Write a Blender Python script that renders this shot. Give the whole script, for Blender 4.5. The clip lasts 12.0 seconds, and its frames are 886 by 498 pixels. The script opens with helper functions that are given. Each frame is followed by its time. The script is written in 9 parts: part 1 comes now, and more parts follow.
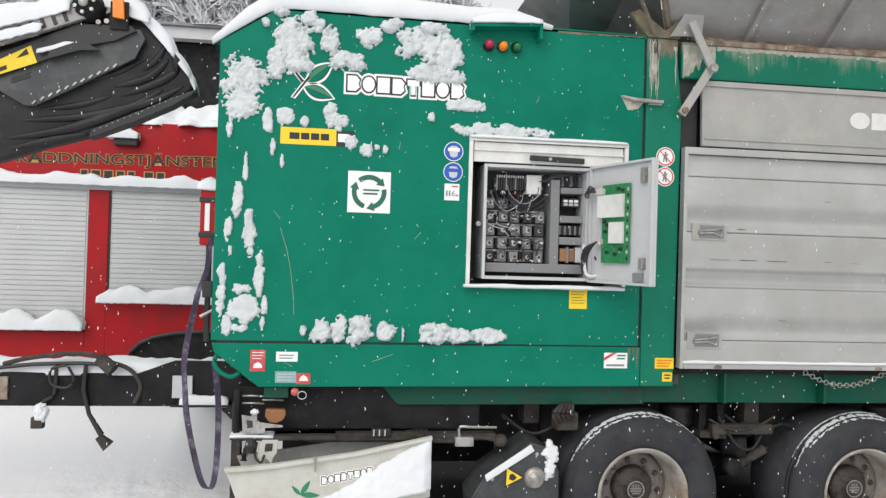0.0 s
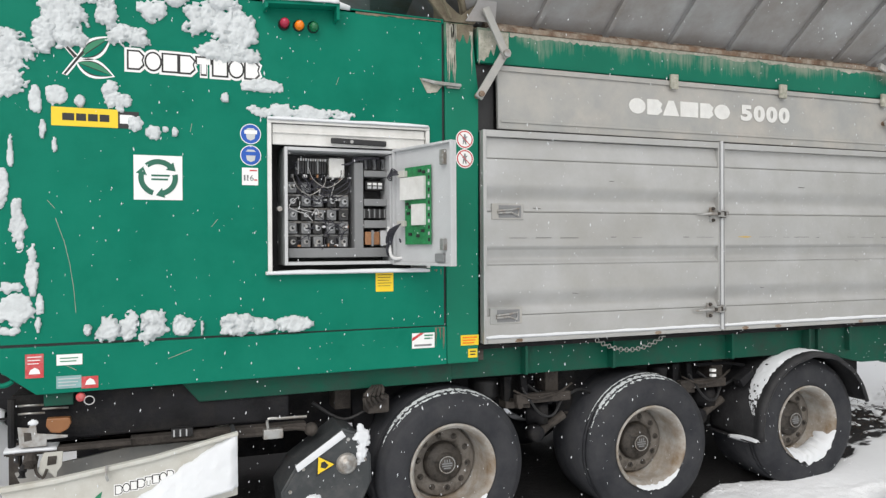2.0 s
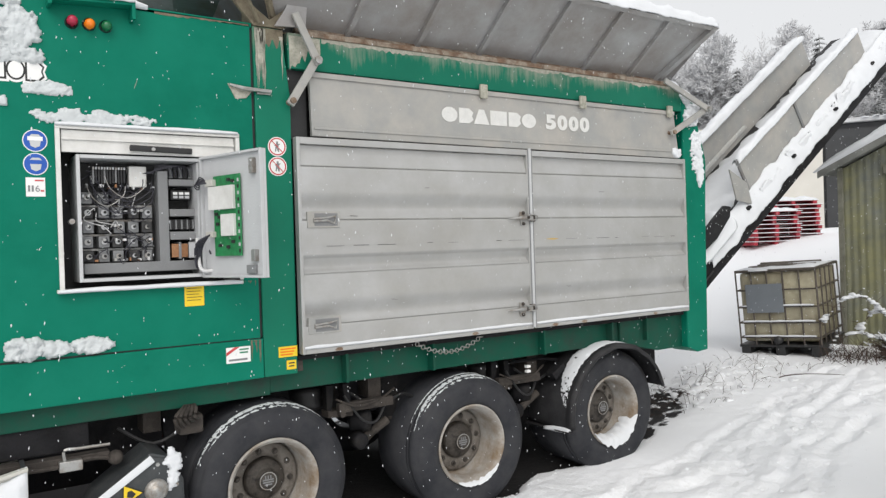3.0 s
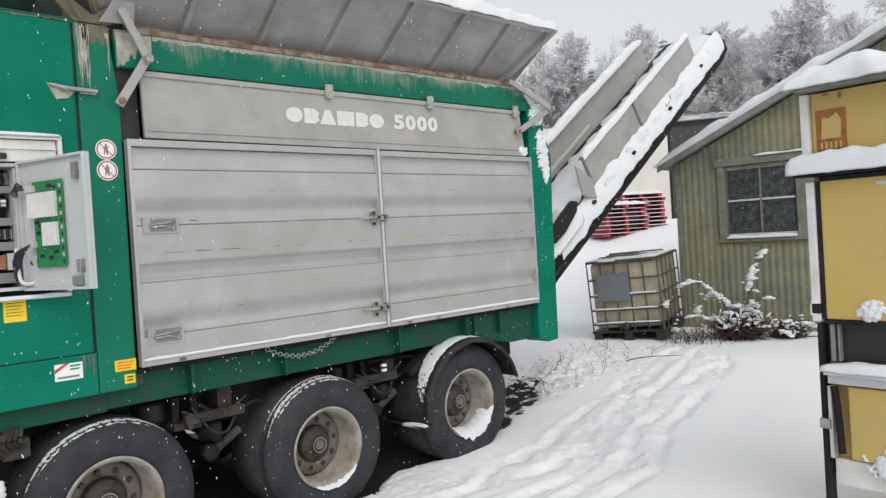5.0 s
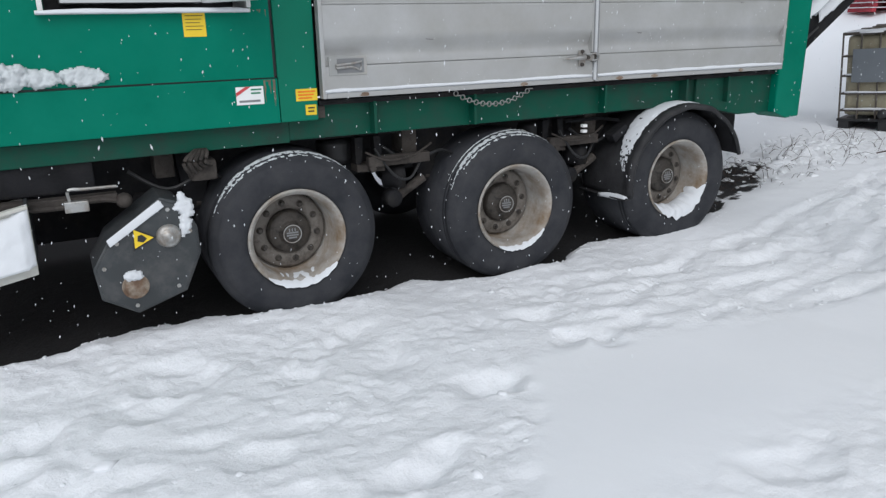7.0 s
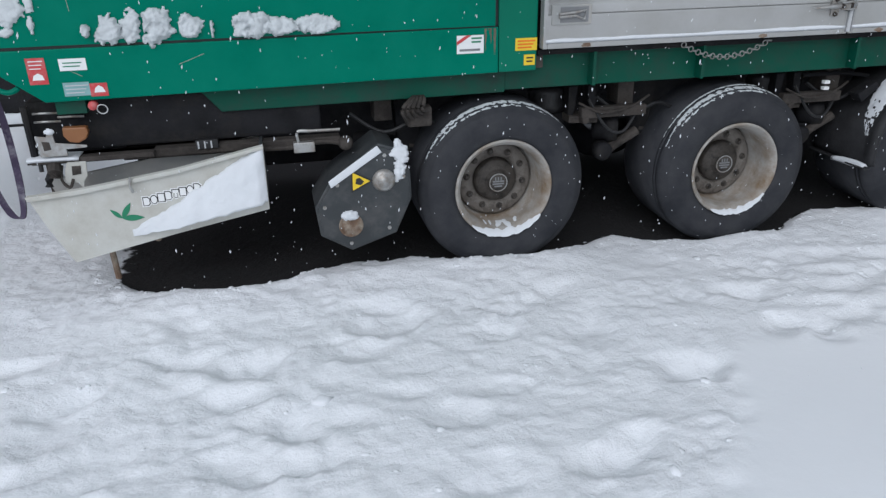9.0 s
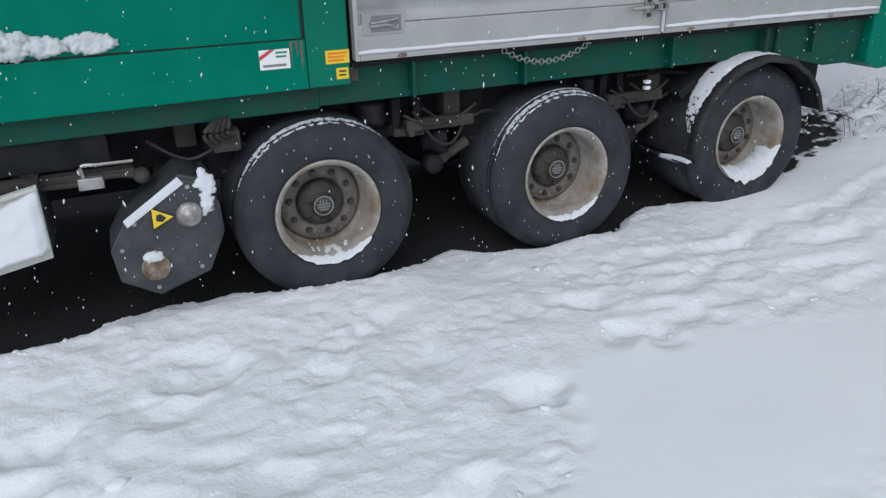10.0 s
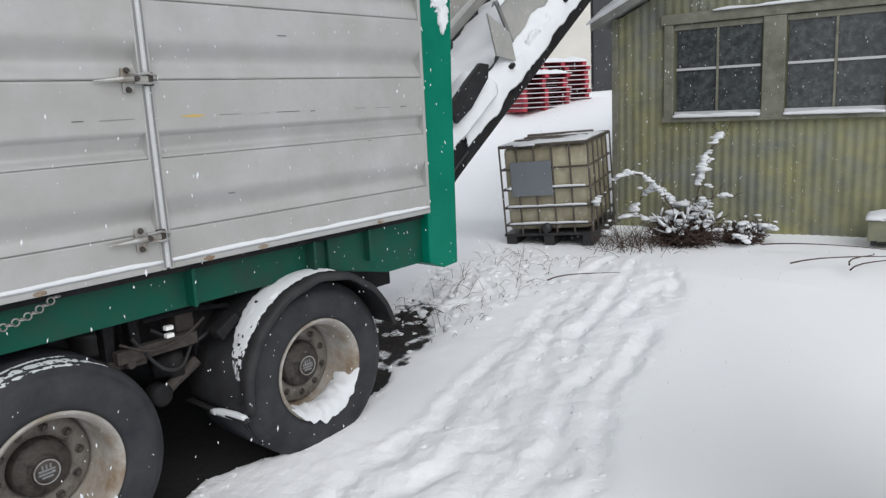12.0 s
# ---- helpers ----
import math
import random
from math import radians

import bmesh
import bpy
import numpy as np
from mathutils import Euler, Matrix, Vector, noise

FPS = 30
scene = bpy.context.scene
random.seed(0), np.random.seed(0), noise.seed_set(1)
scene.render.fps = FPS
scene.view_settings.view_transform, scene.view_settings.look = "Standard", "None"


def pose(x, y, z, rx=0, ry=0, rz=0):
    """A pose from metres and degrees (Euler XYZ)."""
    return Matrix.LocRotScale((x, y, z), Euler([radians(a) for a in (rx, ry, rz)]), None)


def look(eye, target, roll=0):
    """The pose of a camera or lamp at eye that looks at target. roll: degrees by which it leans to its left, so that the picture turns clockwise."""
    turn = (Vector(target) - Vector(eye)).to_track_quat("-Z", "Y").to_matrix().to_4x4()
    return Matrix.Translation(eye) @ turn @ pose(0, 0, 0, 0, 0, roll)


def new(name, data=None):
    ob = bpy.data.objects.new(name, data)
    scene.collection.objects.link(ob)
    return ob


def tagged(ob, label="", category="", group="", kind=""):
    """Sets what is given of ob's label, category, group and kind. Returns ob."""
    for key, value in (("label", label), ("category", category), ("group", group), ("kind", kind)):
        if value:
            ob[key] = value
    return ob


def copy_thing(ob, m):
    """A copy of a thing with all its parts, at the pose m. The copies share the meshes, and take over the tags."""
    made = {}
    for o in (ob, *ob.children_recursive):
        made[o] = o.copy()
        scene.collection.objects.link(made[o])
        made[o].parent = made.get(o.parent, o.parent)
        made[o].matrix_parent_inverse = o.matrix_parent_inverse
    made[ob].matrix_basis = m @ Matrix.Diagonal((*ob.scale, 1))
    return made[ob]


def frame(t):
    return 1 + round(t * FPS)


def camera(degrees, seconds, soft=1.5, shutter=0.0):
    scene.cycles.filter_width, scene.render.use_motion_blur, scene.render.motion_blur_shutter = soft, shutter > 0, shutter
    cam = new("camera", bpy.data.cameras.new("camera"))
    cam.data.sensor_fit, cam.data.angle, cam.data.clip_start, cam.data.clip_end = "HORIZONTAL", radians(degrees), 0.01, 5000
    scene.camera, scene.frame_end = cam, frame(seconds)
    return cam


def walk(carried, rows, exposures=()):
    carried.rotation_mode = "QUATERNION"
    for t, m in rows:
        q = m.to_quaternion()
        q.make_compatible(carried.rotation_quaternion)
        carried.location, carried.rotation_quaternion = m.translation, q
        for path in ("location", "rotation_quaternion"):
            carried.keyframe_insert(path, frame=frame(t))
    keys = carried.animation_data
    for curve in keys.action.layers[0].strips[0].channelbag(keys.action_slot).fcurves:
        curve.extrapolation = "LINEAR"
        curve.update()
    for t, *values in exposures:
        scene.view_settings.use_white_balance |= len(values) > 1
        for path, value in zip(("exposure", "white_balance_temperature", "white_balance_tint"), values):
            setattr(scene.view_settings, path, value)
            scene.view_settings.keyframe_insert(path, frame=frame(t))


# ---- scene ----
cam = camera(61.5, 12.0, 1.35)
PATH = [
    (0, (0.299, -4.659, 1.972), (0.56, -2.676, 1.993), 1.7),
    (0.5, (0.304, -4.645, 1.972), (0.61, -2.669, 1.978), 1.5),
    (1, (0.336, -4.628, 1.975), (0.736, -2.668, 1.968), 1.2),
    (1.5, (0.381, -4.63, 1.964), (0.918, -2.704, 1.957), 0.5),
    (2, (0.433, -4.637, 1.964), (1.148, -2.769, 1.952), -0.3),
    (2.5, (0.496, -4.658, 1.961), (1.409, -2.879, 1.951), -1.1),
    (3, (0.548, -4.686, 1.993), (1.653, -3.019, 1.981), -1.8),
    (3.5, (0.617, -4.73, 2.012), (1.874, -3.175, 2.006), -2.5),
    (3.7, (0.616, -4.723, 2.02), (1.924, -3.21, 2.015), -2.8),
    (5.3, (0.688, -4.812, 1.995), (2.066, -3.363, 1.954), -3.3),
    (5.5, (0.686, -4.736, 1.995), (2.068, -3.292, 1.938), -3.0),
    (6, (0.869, -4.617, 1.869), (2.154, -3.093, 1.709), -3.0),
    (6.5, (0.964, -4.417, 1.722), (2.051, -2.787, 1.318), -2.9),
    (7, (1.054, -4.345, 1.707), (1.927, -2.642, 1.126), -1.2),
    (7.5, (1.02, -4.323, 1.756), (1.596, -2.522, 1.103), -0.3),
    (7.7, (0.979, -4.291, 1.757), (1.454, -2.465, 1.092), -0.1),
    (9.3, (0.967, -4.153, 1.967), (1.359, -2.367, 1.156), -1.0),
    (9.5, (1.062, -4.111, 1.961), (1.537, -2.346, 1.15), -1.4),
    (10, (1.308, -3.933, 1.954), (2.025, -2.247, 1.153), -1.4),
    (10.5, (1.718, -3.853, 1.987), (2.626, -2.252, 1.204), -1.7),
    (11, (2.026, -3.744, 1.971), (3.119, -2.224, 1.266), -2.3),
    (11.5, (2.338, -3.568, 1.998), (3.662, -2.167, 1.467), -2.6),
    (12, (2.679, -3.358, 2.014), (4.168, -2.08, 1.63), -2.8),
]
walk(cam, [(t, look(eye, target, roll)) for t, eye, target, roll in PATH], exposures=[
    (0.0, 0.26, 6650, 10), (2.2, 0.27, 6650, 10), (3.5, 0.2, 6650, 10), (5.5, 0.12, 6550, 10), (6.4, 0.10, 6450, 10), (7.2, -0.1, 6050, 10), (9.5, -0.2, 5900, 10), (10.6, -0.12, 5950, 10), (11.3, -0.04, 6000, 10), (12, 0.10, 6350, 10)])

# ---- light ----
world = bpy.data.worlds.new("overcast_sky")
scene.world = world
world.use_nodes = True
wn, wl = world.node_tree.nodes, world.node_tree.links
sky = wn.new("ShaderNodeTexSky")
sky.sky_type, sky.sun_disc = "NISHITA", False
sky.sun_elevation, sky.sun_rotation = radians(32), radians(200)
sky.air_density, sky.dust_density = 1.0, 4.0
grey = wn.new("ShaderNodeHueSaturation")
grey.inputs["Saturation"].default_value = 0.12
cloud = wn.new("ShaderNodeMix")
cloud.data_type = "RGBA"
cloud.inputs["Factor"].default_value = 0.8
cloud.inputs["B"].default_value = (7.6, 7.85, 8.2, 1)
wl.new(sky.outputs["Color"], grey.inputs["Color"])
wl.new(grey.outputs["Color"], cloud.inputs["A"])
wl.new(cloud.outputs["Result"], wn["Background"].inputs["Color"])
wn["Background"].inputs["Strength"].default_value = 0.1
sun_data = bpy.data.lights.new("sun", "SUN")
sun_data.energy, sun_data.angle, sun_data.color = 1.3, radians(50), (1.0, 0.97, 0.93)
sun_lamp = new("sun", sun_data)
sun_lamp.matrix_world = look((-6, -13, 13), (2, 0, 0))

# ---- materials ----


def material(name, colour, rough=0.6, metal=0.0, spread=0.12, scale=6.0, bump=0.15, fine=60.0, dirt=None, dirt_amount=0.5, dirt_scale=3.0, dirt_edge=0.12, spec=0.5, random_tone=0.0):
    """A surface with large and small variation, fine relief and optional patches of dirt or wear."""
    m = bpy.data.materials.new(name)
    m.use_nodes = True
    n, l = m.node_tree.nodes, m.node_tree.links
    b = n["Principled BSDF"]
    b.inputs["Metallic"].default_value = metal
    b.inputs["Specular IOR Level"].default_value = spec
    co = n.new("ShaderNodeTexCoord")
    big, small = n.new("ShaderNodeTexNoise"), n.new("ShaderNodeTexNoise")
    big.inputs["Scale"].default_value, big.inputs["Detail"].default_value = scale, 6
    small.inputs["Scale"].default_value, small.inputs["Detail"].default_value = fine, 4
    l.new(co.outputs["Object"], big.inputs["Vector"])
    l.new(co.outputs["Object"], small.inputs["Vector"])
    r = n.new("ShaderNodeValToRGB")
    r.color_ramp.elements[0].position, r.color_ramp.elements[1].position = 0.3, 0.7
    r.color_ramp.elements[0].color = (*[c * (1 - spread) for c in colour], 1)
    r.color_ramp.elements[1].color = (*[min(1, c * (1 + spread)) for c in colour], 1)
    l.new(big.outputs["Fac"], r.inputs["Fac"])
    out = r.outputs["Color"]
    if random_tone:
        info, hs = n.new("ShaderNodeObjectInfo"), n.new("ShaderNodeHueSaturation")
        mp = n.new("ShaderNodeMapRange")
        mp.inputs["To Min"].default_value, mp.inputs["To Max"].default_value = 1 - random_tone, 1 + random_tone
        l.new(info.outputs["Random"], mp.inputs["Value"])
        l.new(mp.outputs["Result"], hs.inputs["Value"])
        l.new(out, hs.inputs["Color"])
        out = hs.outputs["Color"]
    rv = n.new("ShaderNodeMapRange")
    rv.inputs["To Min"].default_value, rv.inputs["To Max"].default_value = max(0.02, rough - 0.1), min(1, rough + 0.1)
    l.new(small.outputs["Fac"], rv.inputs["Value"])
    l.new(rv.outputs["Result"], b.inputs["Roughness"])
    if dirt:
        dn, dr, mx = n.new("ShaderNodeTexNoise"), n.new("ShaderNodeValToRGB"), n.new("ShaderNodeMix")
        dn.inputs["Scale"].default_value, dn.inputs["Detail"].default_value, dn.inputs["Roughness"].default_value = dirt_scale, 9, 0.68
        l.new(co.outputs["Object"], dn.inputs["Vector"])
        e = 0.72 - 0.44 * dirt_amount
        dr.color_ramp.elements[0].position, dr.color_ramp.elements[1].position = e - dirt_edge, e + dirt_edge
        l.new(dn.outputs["Fac"], dr.inputs["Fac"])
        mx.data_type = "RGBA"
        l.new(dr.outputs["Color"], mx.inputs["Factor"])
        l.new(out, mx.inputs["A"])
        mx.inputs["B"].default_value = (*dirt, 1)
        out = mx.outputs["Result"]
    l.new(out, b.inputs["Base Color"])
    bp = n.new("ShaderNodeBump")
    bp.inputs["Strength"].default_value, bp.inputs["Distance"].default_value = bump, 0.01
    l.new(small.outputs["Fac"], bp.inputs["Height"])
    l.new(bp.outputs["Normal"], b.inputs["Normal"])
    return m


GREEN = material("green_paint", (0.001, 0.152, 0.097), 0.38, 0, 0.10, 1.6, 0.04, 90, dirt=(0.006, 0.19, 0.125), dirt_amount=0.3, dirt_scale=2.2, dirt_edge=0.2, spec=0.09)
# the machine's green, darkened to carry the shade on frame and recessed faces
GREEN_SHADED = material("shaded_green_paint", (0.003, 0.08, 0.05), 0.5, 0, 0.15, 3, 0.1, 70, dirt=(0.02, 0.05, 0.038), dirt_amount=0.4, dirt_scale=3, spec=0.2)
GREY = material("grey_galvanised_sheet", (0.46, 0.465, 0.465), 0.42, 0.35, 0.07, 2.2, 0.02, 50, dirt=(0.36, 0.355, 0.335), dirt_amount=0.40, dirt_scale=2.6, dirt_edge=0.25)
GREY_FLAP = material("dull_grey_sheet", (0.32, 0.325, 0.315), 0.55, 0.1, 0.08, 2.5, 0.06, 120, dirt=(0.45, 0.42, 0.38), dirt_amount=0.3, dirt_scale=3.0, dirt_edge=0.2)
HOPPER = material("hopper_steel", (0.37, 0.375, 0.38), 0.5, 0.2, 0.1, 2, 0.05, 60, dirt=(0.22, 0.19, 0.165), dirt_amount=0.3, dirt_scale=2.5, dirt_edge=0.25)
HOPPER_DARK = material("dark_hopper_steel", (0.21, 0.215, 0.22), 0.5, 0.2, 0.1, 2, 0.1, 80, dirt=(0.16, 0.13, 0.11), dirt_amount=0.35)
RUST = material("rusty_dirty_edge", (0.16, 0.10, 0.065), 0.85, 0, 0.35, 12, 0.4, 80, dirt=(0.36, 0.32, 0.26), dirt_amount=0.4, dirt_scale=10)
CHALK = material("chalky_worn_paint", (0.42, 0.40, 0.34), 0.8, 0, 0.2, 9, 0.3, 90, dirt=(0.25, 0.26, 0.21), dirt_amount=0.45, dirt_scale=22)
STAIN = material("brown_dirt_stain", (0.20, 0.175, 0.12), 0.85, 0, 0.3, 8, 0.3, 90, dirt=(0.13, 0.105, 0.075), dirt_amount=0.5, dirt_scale=14)
STEEL = material("galvanised_steel", (0.42, 0.42, 0.41), 0.42, 0.7, 0.15, 12, 0.15, 120, dirt=(0.25, 0.21, 0.17), dirt_amount=0.35, dirt_scale=14)
WHITE = material("white_paint", (0.72, 0.72, 0.70), 0.5, 0, 0.05, 4, 0.06, 90, dirt=(0.5, 0.49, 0.46), dirt_amount=0.28, dirt_scale=5, dirt_edge=0.2)
CREAM = material("dirty_white_plastic", (0.58, 0.58, 0.54), 0.55, 0, 0.07, 4, 0.06, 80, dirt=(0.38, 0.36, 0.31), dirt_amount=0.35, dirt_scale=4, dirt_edge=0.2)
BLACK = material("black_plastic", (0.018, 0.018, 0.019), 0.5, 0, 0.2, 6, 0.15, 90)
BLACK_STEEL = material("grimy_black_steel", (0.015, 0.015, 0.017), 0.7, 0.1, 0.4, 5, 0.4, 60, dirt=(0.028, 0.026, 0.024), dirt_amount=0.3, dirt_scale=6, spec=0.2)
GRIME = material("brown_grimy_steel", (0.036, 0.030, 0.026), 0.85, 0, 0.4, 7, 0.5, 70, dirt=(0.07, 0.06, 0.052), dirt_amount=0.4, dirt_scale=9)
BOXGREY = material("dark_grey_cast_box", (0.042, 0.047, 0.05), 0.5, 0.1, 0.15, 4, 0.12, 90, dirt=(0.08, 0.08, 0.08), dirt_amount=0.3, dirt_scale=8)
RUBBER = material("tyre_rubber", (0.024, 0.026, 0.032), 0.7, 0, 0.18, 5, 0.15, 120, dirt=(0.048, 0.048, 0.051), dirt_amount=0.35, dirt_scale=5, dirt_edge=0.2, spec=0.3)
BELT = material("conveyor_rubber", (0.015, 0.015, 0.017), 0.5, 0, 0.25, 4, 0.25, 50, dirt=(0.030, 0.030, 0.031), dirt_amount=0.3, dirt_scale=5, spec=0.3)
RIM = material("weathered_rim_paint", (0.39, 0.375, 0.35), 0.7, 0.1, 0.2, 7, 0.2, 70, dirt=(0.20, 0.14, 0.085), dirt_amount=0.40, dirt_scale=5, dirt_edge=0.15)
HUB = material("oily_hub_steel", (0.10, 0.088, 0.076), 0.6, 0.3, 0.3, 14, 0.3, 80, dirt=(0.03, 0.027, 0.025), dirt_amount=0.5, dirt_scale=14)
RED = material("fire_red_paint", (0.37, 0.006, 0.010), 0.38, 0, 0.08, 2, 0.05, 60, dirt=(0.28, 0.012, 0.014), dirt_amount=0.35, dirt_scale=3, spec=0.25)
RED_STICK = material("red_sticker", (0.52, 0.045, 0.05), 0.5, 0, 0.12, 14, dirt=(0.5, 0.2, 0.19), dirt_amount=0.3, dirt_scale=18)
SHUTTER = material("aluminium_shutter", (0.50, 0.51, 0.51), 0.45, 0.25, 0.05, 3, 0.05, 90)
YELLOW = material("yellow_label", (0.80, 0.56, 0.02), 0.5, 0, 0.04)
ORANGE = material("orange_lens", (0.80, 0.20, 0.01), 0.25)
AMBER = material("dull_amber_lens", (0.24, 0.10, 0.035), 0.35)
LENS_RED = material("red_lens", (0.42, 0.02, 0.06), 0.2)
LENS_GREEN = material("green_lens", (0.01, 0.13, 0.05), 0.2)
BLUE = material("blue_sign", (0.012, 0.085, 0.40), 0.4)
TEAL = material("pale_teal_label", (0.22, 0.38, 0.38), 0.5, 0, 0.1, 20)
INK = material("black_print", (0.02, 0.02, 0.02), 0.6)
LEAF = material("leaf_green_print", (0.02, 0.20, 0.10), 0.5)
DARKLEAF = material("dark_green_print", (0.01, 0.12, 0.075), 0.5)
PRINT = material("white_print", (0.80, 0.80, 0.79), 0.5, 0, 0.03)
LETTER = material("off_white_letters", (0.66, 0.66, 0.64), 0.6, 0, 0.06, 20)
GOLD = material("gold_print", (0.42, 0.26, 0.07), 0.45)
PCB = material("circuit_board_green", (0.02, 0.20, 0.07), 0.4, 0, 0.25, 30, 0.2, 200)
PALEGREY = material("pale_grey_enamel", (0.50, 0.51, 0.52), 0.4, 0, 0.05)
MIDGREY = material("mid_grey_plastic", (0.20, 0.205, 0.21), 0.5, 0, 0.08)
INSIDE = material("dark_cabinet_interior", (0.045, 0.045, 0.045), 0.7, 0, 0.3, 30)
COPPER = material("copper_winding", (0.36, 0.18, 0.09), 0.4, 0.4, 0.2, 40)
WIRE = material("wire_sleeve", (0.025, 0.025, 0.035), 0.5)
WIRE_WHITE = material("white_wire_sleeve", (0.6, 0.6, 0.6), 0.5)
STRAP = material("faded_purple_strap", (0.055, 0.04, 0.075), 0.85, 0, 0.25, 20, 0.4, 200, dirt=(0.25, 0.24, 0.27), dirt_amount=0.25, dirt_scale=12)
IBC_PLASTIC = material("yellowed_tank_plastic", (0.42, 0.39, 0.28), 0.5, 0, 0.22, 3, 0.05, 60, dirt=(0.15, 0.12, 0.075), dirt_amount=0.36, dirt_scale=2.4, dirt_edge=0.2)
CAGE = material("rusty_cage_tube", (0.085, 0.072, 0.06), 0.6, 0.3, 0.3, 14, 0.2, 80)
PLATE = material("grey_label_plate", (0.17, 0.19, 0.21), 0.5, 0.1, 0.06)
SHEDGREEN = material("mossy_green_sheet", (0.16, 0.17, 0.15), 0.8, 0, 0.28, 2.5, 0.4, 50, dirt=(0.30, 0.29, 0.12), dirt_amount=0.36, dirt_scale=1.6, dirt_edge=0.2)
SHEDTRIM = material("weathered_grey_timber", (0.15, 0.15, 0.115), 0.85, 0, 0.25, 8, 0.4, 90, dirt=(0.22, 0.22, 0.18), dirt_amount=0.4, dirt_scale=5)
ROOFEDGE = material("grey_roof_board", (0.20, 0.205, 0.19), 0.8, 0, 0.2, 6, 0.3, 60)
GLASS_DARK = material("dusty_dark_window_glass", (0.045, 0.05, 0.052), 0.22, 0, 0.35, 9, 0.04, 30, dirt=(0.10, 0.11, 0.11), dirt_amount=0.35, dirt_scale=16)
FACADE = material("pale_facade", (0.62, 0.60, 0.55), 0.8, 0, 0.06, 1, 0.1, 30)
DARKDOOR = material("dark_door_sheet", (0.035, 0.037, 0.04), 0.6, 0, 0.2, 2)
PALLET = material("red_pallet_paint", (0.32, 0.025, 0.04), 0.7, 0, 0.25, 5, 0.3, 60, random_tone=0.25)
OCHRE = material("ochre_yellow_panel", (0.56, 0.39, 0.105), 0.6, 0, 0.1, 3, 0.1, 60, dirt=(0.42, 0.32, 0.14), dirt_amount=0.35, dirt_scale=3, dirt_edge=0.18)
BROWN = material("brown_ornament", (0.30, 0.12, 0.03), 0.7, 0, 0.3, 30)
WOOD = material("wet_dark_board", (0.10, 0.085, 0.07), 0.8, 0, 0.3, 6, 0.4, 60)
TWIG = material("dry_brown_twigs", (0.06, 0.038, 0.029), 0.9, 0, 0.3, 20)
# tree colours are paled to hold the distant haze, besides frost on the twigs
BARK = material("haze_paled_bark", (0.42, 0.415, 0.415), 0.95, 0, 0.2, 6, 0.5, 30)
NEEDLE = material("haze_paled_needles", (0.22, 0.23, 0.225), 0.9, 0, 0.3, 3)
FROST_HAZE = material("frosted_hazy_twigs", (0.64, 0.645, 0.66), 0.95, 0, 0.15, 2)
SNOW = material("settled_snow", (0.69, 0.71, 0.735), 0.85, 0, 0.03, 6, 0.22, 40, spec=0.2)
SNOW_WET = material("frosty_wet_snow", (0.56, 0.59, 0.60), 0.8, 0, 0.10, 20, 0.4, 70, spec=0.25)


def streaked(name, colour, chalk, low, high, amount):
    """Paint with pale streaks that have run down from the upper edge at height high."""
    m = material(name, colour, 0.45, 0, 0.10, 2, 0.06, 80, spec=0.2)
    n, l = m.node_tree.nodes, m.node_tree.links
    b = n["Principled BSDF"]
    co, mp, t1, t2 = (n.new(k) for k in ("ShaderNodeTexCoord", "ShaderNodeMapping", "ShaderNodeTexNoise", "ShaderNodeTexNoise"))
    mp.inputs["Scale"].default_value = (1.0, 1.0, 0.09)
    t1.inputs["Scale"].default_value, t1.inputs["Detail"].default_value, t1.inputs["Roughness"].default_value = 22, 8, 0.72
    t2.inputs["Scale"].default_value, t2.inputs["Detail"].default_value = 2.3, 5
    l.new(co.outputs["Object"], mp.inputs["Vector"])
    l.new(mp.outputs["Vector"], t1.inputs["Vector"])
    l.new(co.outputs["Object"], t2.inputs["Vector"])
    sep, up = n.new("ShaderNodeSeparateXYZ"), n.new("ShaderNodeMapRange")
    l.new(co.outputs["Object"], sep.inputs["Vector"])
    up.inputs["From Min"].default_value, up.inputs["From Max"].default_value = low, high
    l.new(sep.outputs["Z"], up.inputs["Value"])
    a1, a2, a3, cut, mx = n.new("ShaderNodeMath"), n.new("ShaderNodeMath"), n.new("ShaderNodeMath"), n.new("ShaderNodeMapRange"), n.new("ShaderNodeMix")
    a1.operation, a1.inputs[1].default_value = "MULTIPLY_ADD", 0.62
    l.new(up.outputs["Result"], a1.inputs[0])
    l.new(t1.outputs["Fac"], a1.inputs[2])
    a2.operation, a2.inputs[1].default_value = "MULTIPLY_ADD", 1.5
    l.new(t2.outputs["Fac"], a2.inputs[0])
    l.new(a1.outputs["Value"], a2.inputs[2])
    a3.operation, a3.inputs[1].default_value = "ADD", amount - 0.35
    l.new(a2.outputs["Value"], a3.inputs[0])
    cut.inputs["From Min"].default_value, cut.inputs["From Max"].default_value, cut.inputs["To Max"].default_value = 1.40, 1.85, 0.75
    l.new(a3.outputs["Value"], cut.inputs["Value"])
    mx.data_type = "RGBA"
    mx.inputs["B"].default_value = (*chalk, 1)
    l.new(cut.outputs["Result"], mx.inputs["Factor"])
    l.new(b.inputs["Base Color"].links[0].from_socket, mx.inputs["A"])
    l.new(mx.outputs["Result"], b.inputs["Base Color"])
    return m


RAILM = streaked("streaked_green_rail", (0.004, 0.15, 0.092), (0.36, 0.345, 0.28), 3.20, 3.44, 0.17)
POSTM = streaked("streaked_green_post", (0.003, 0.156, 0.095), (0.30, 0.28, 0.21), 2.95, 3.45, 0.0)


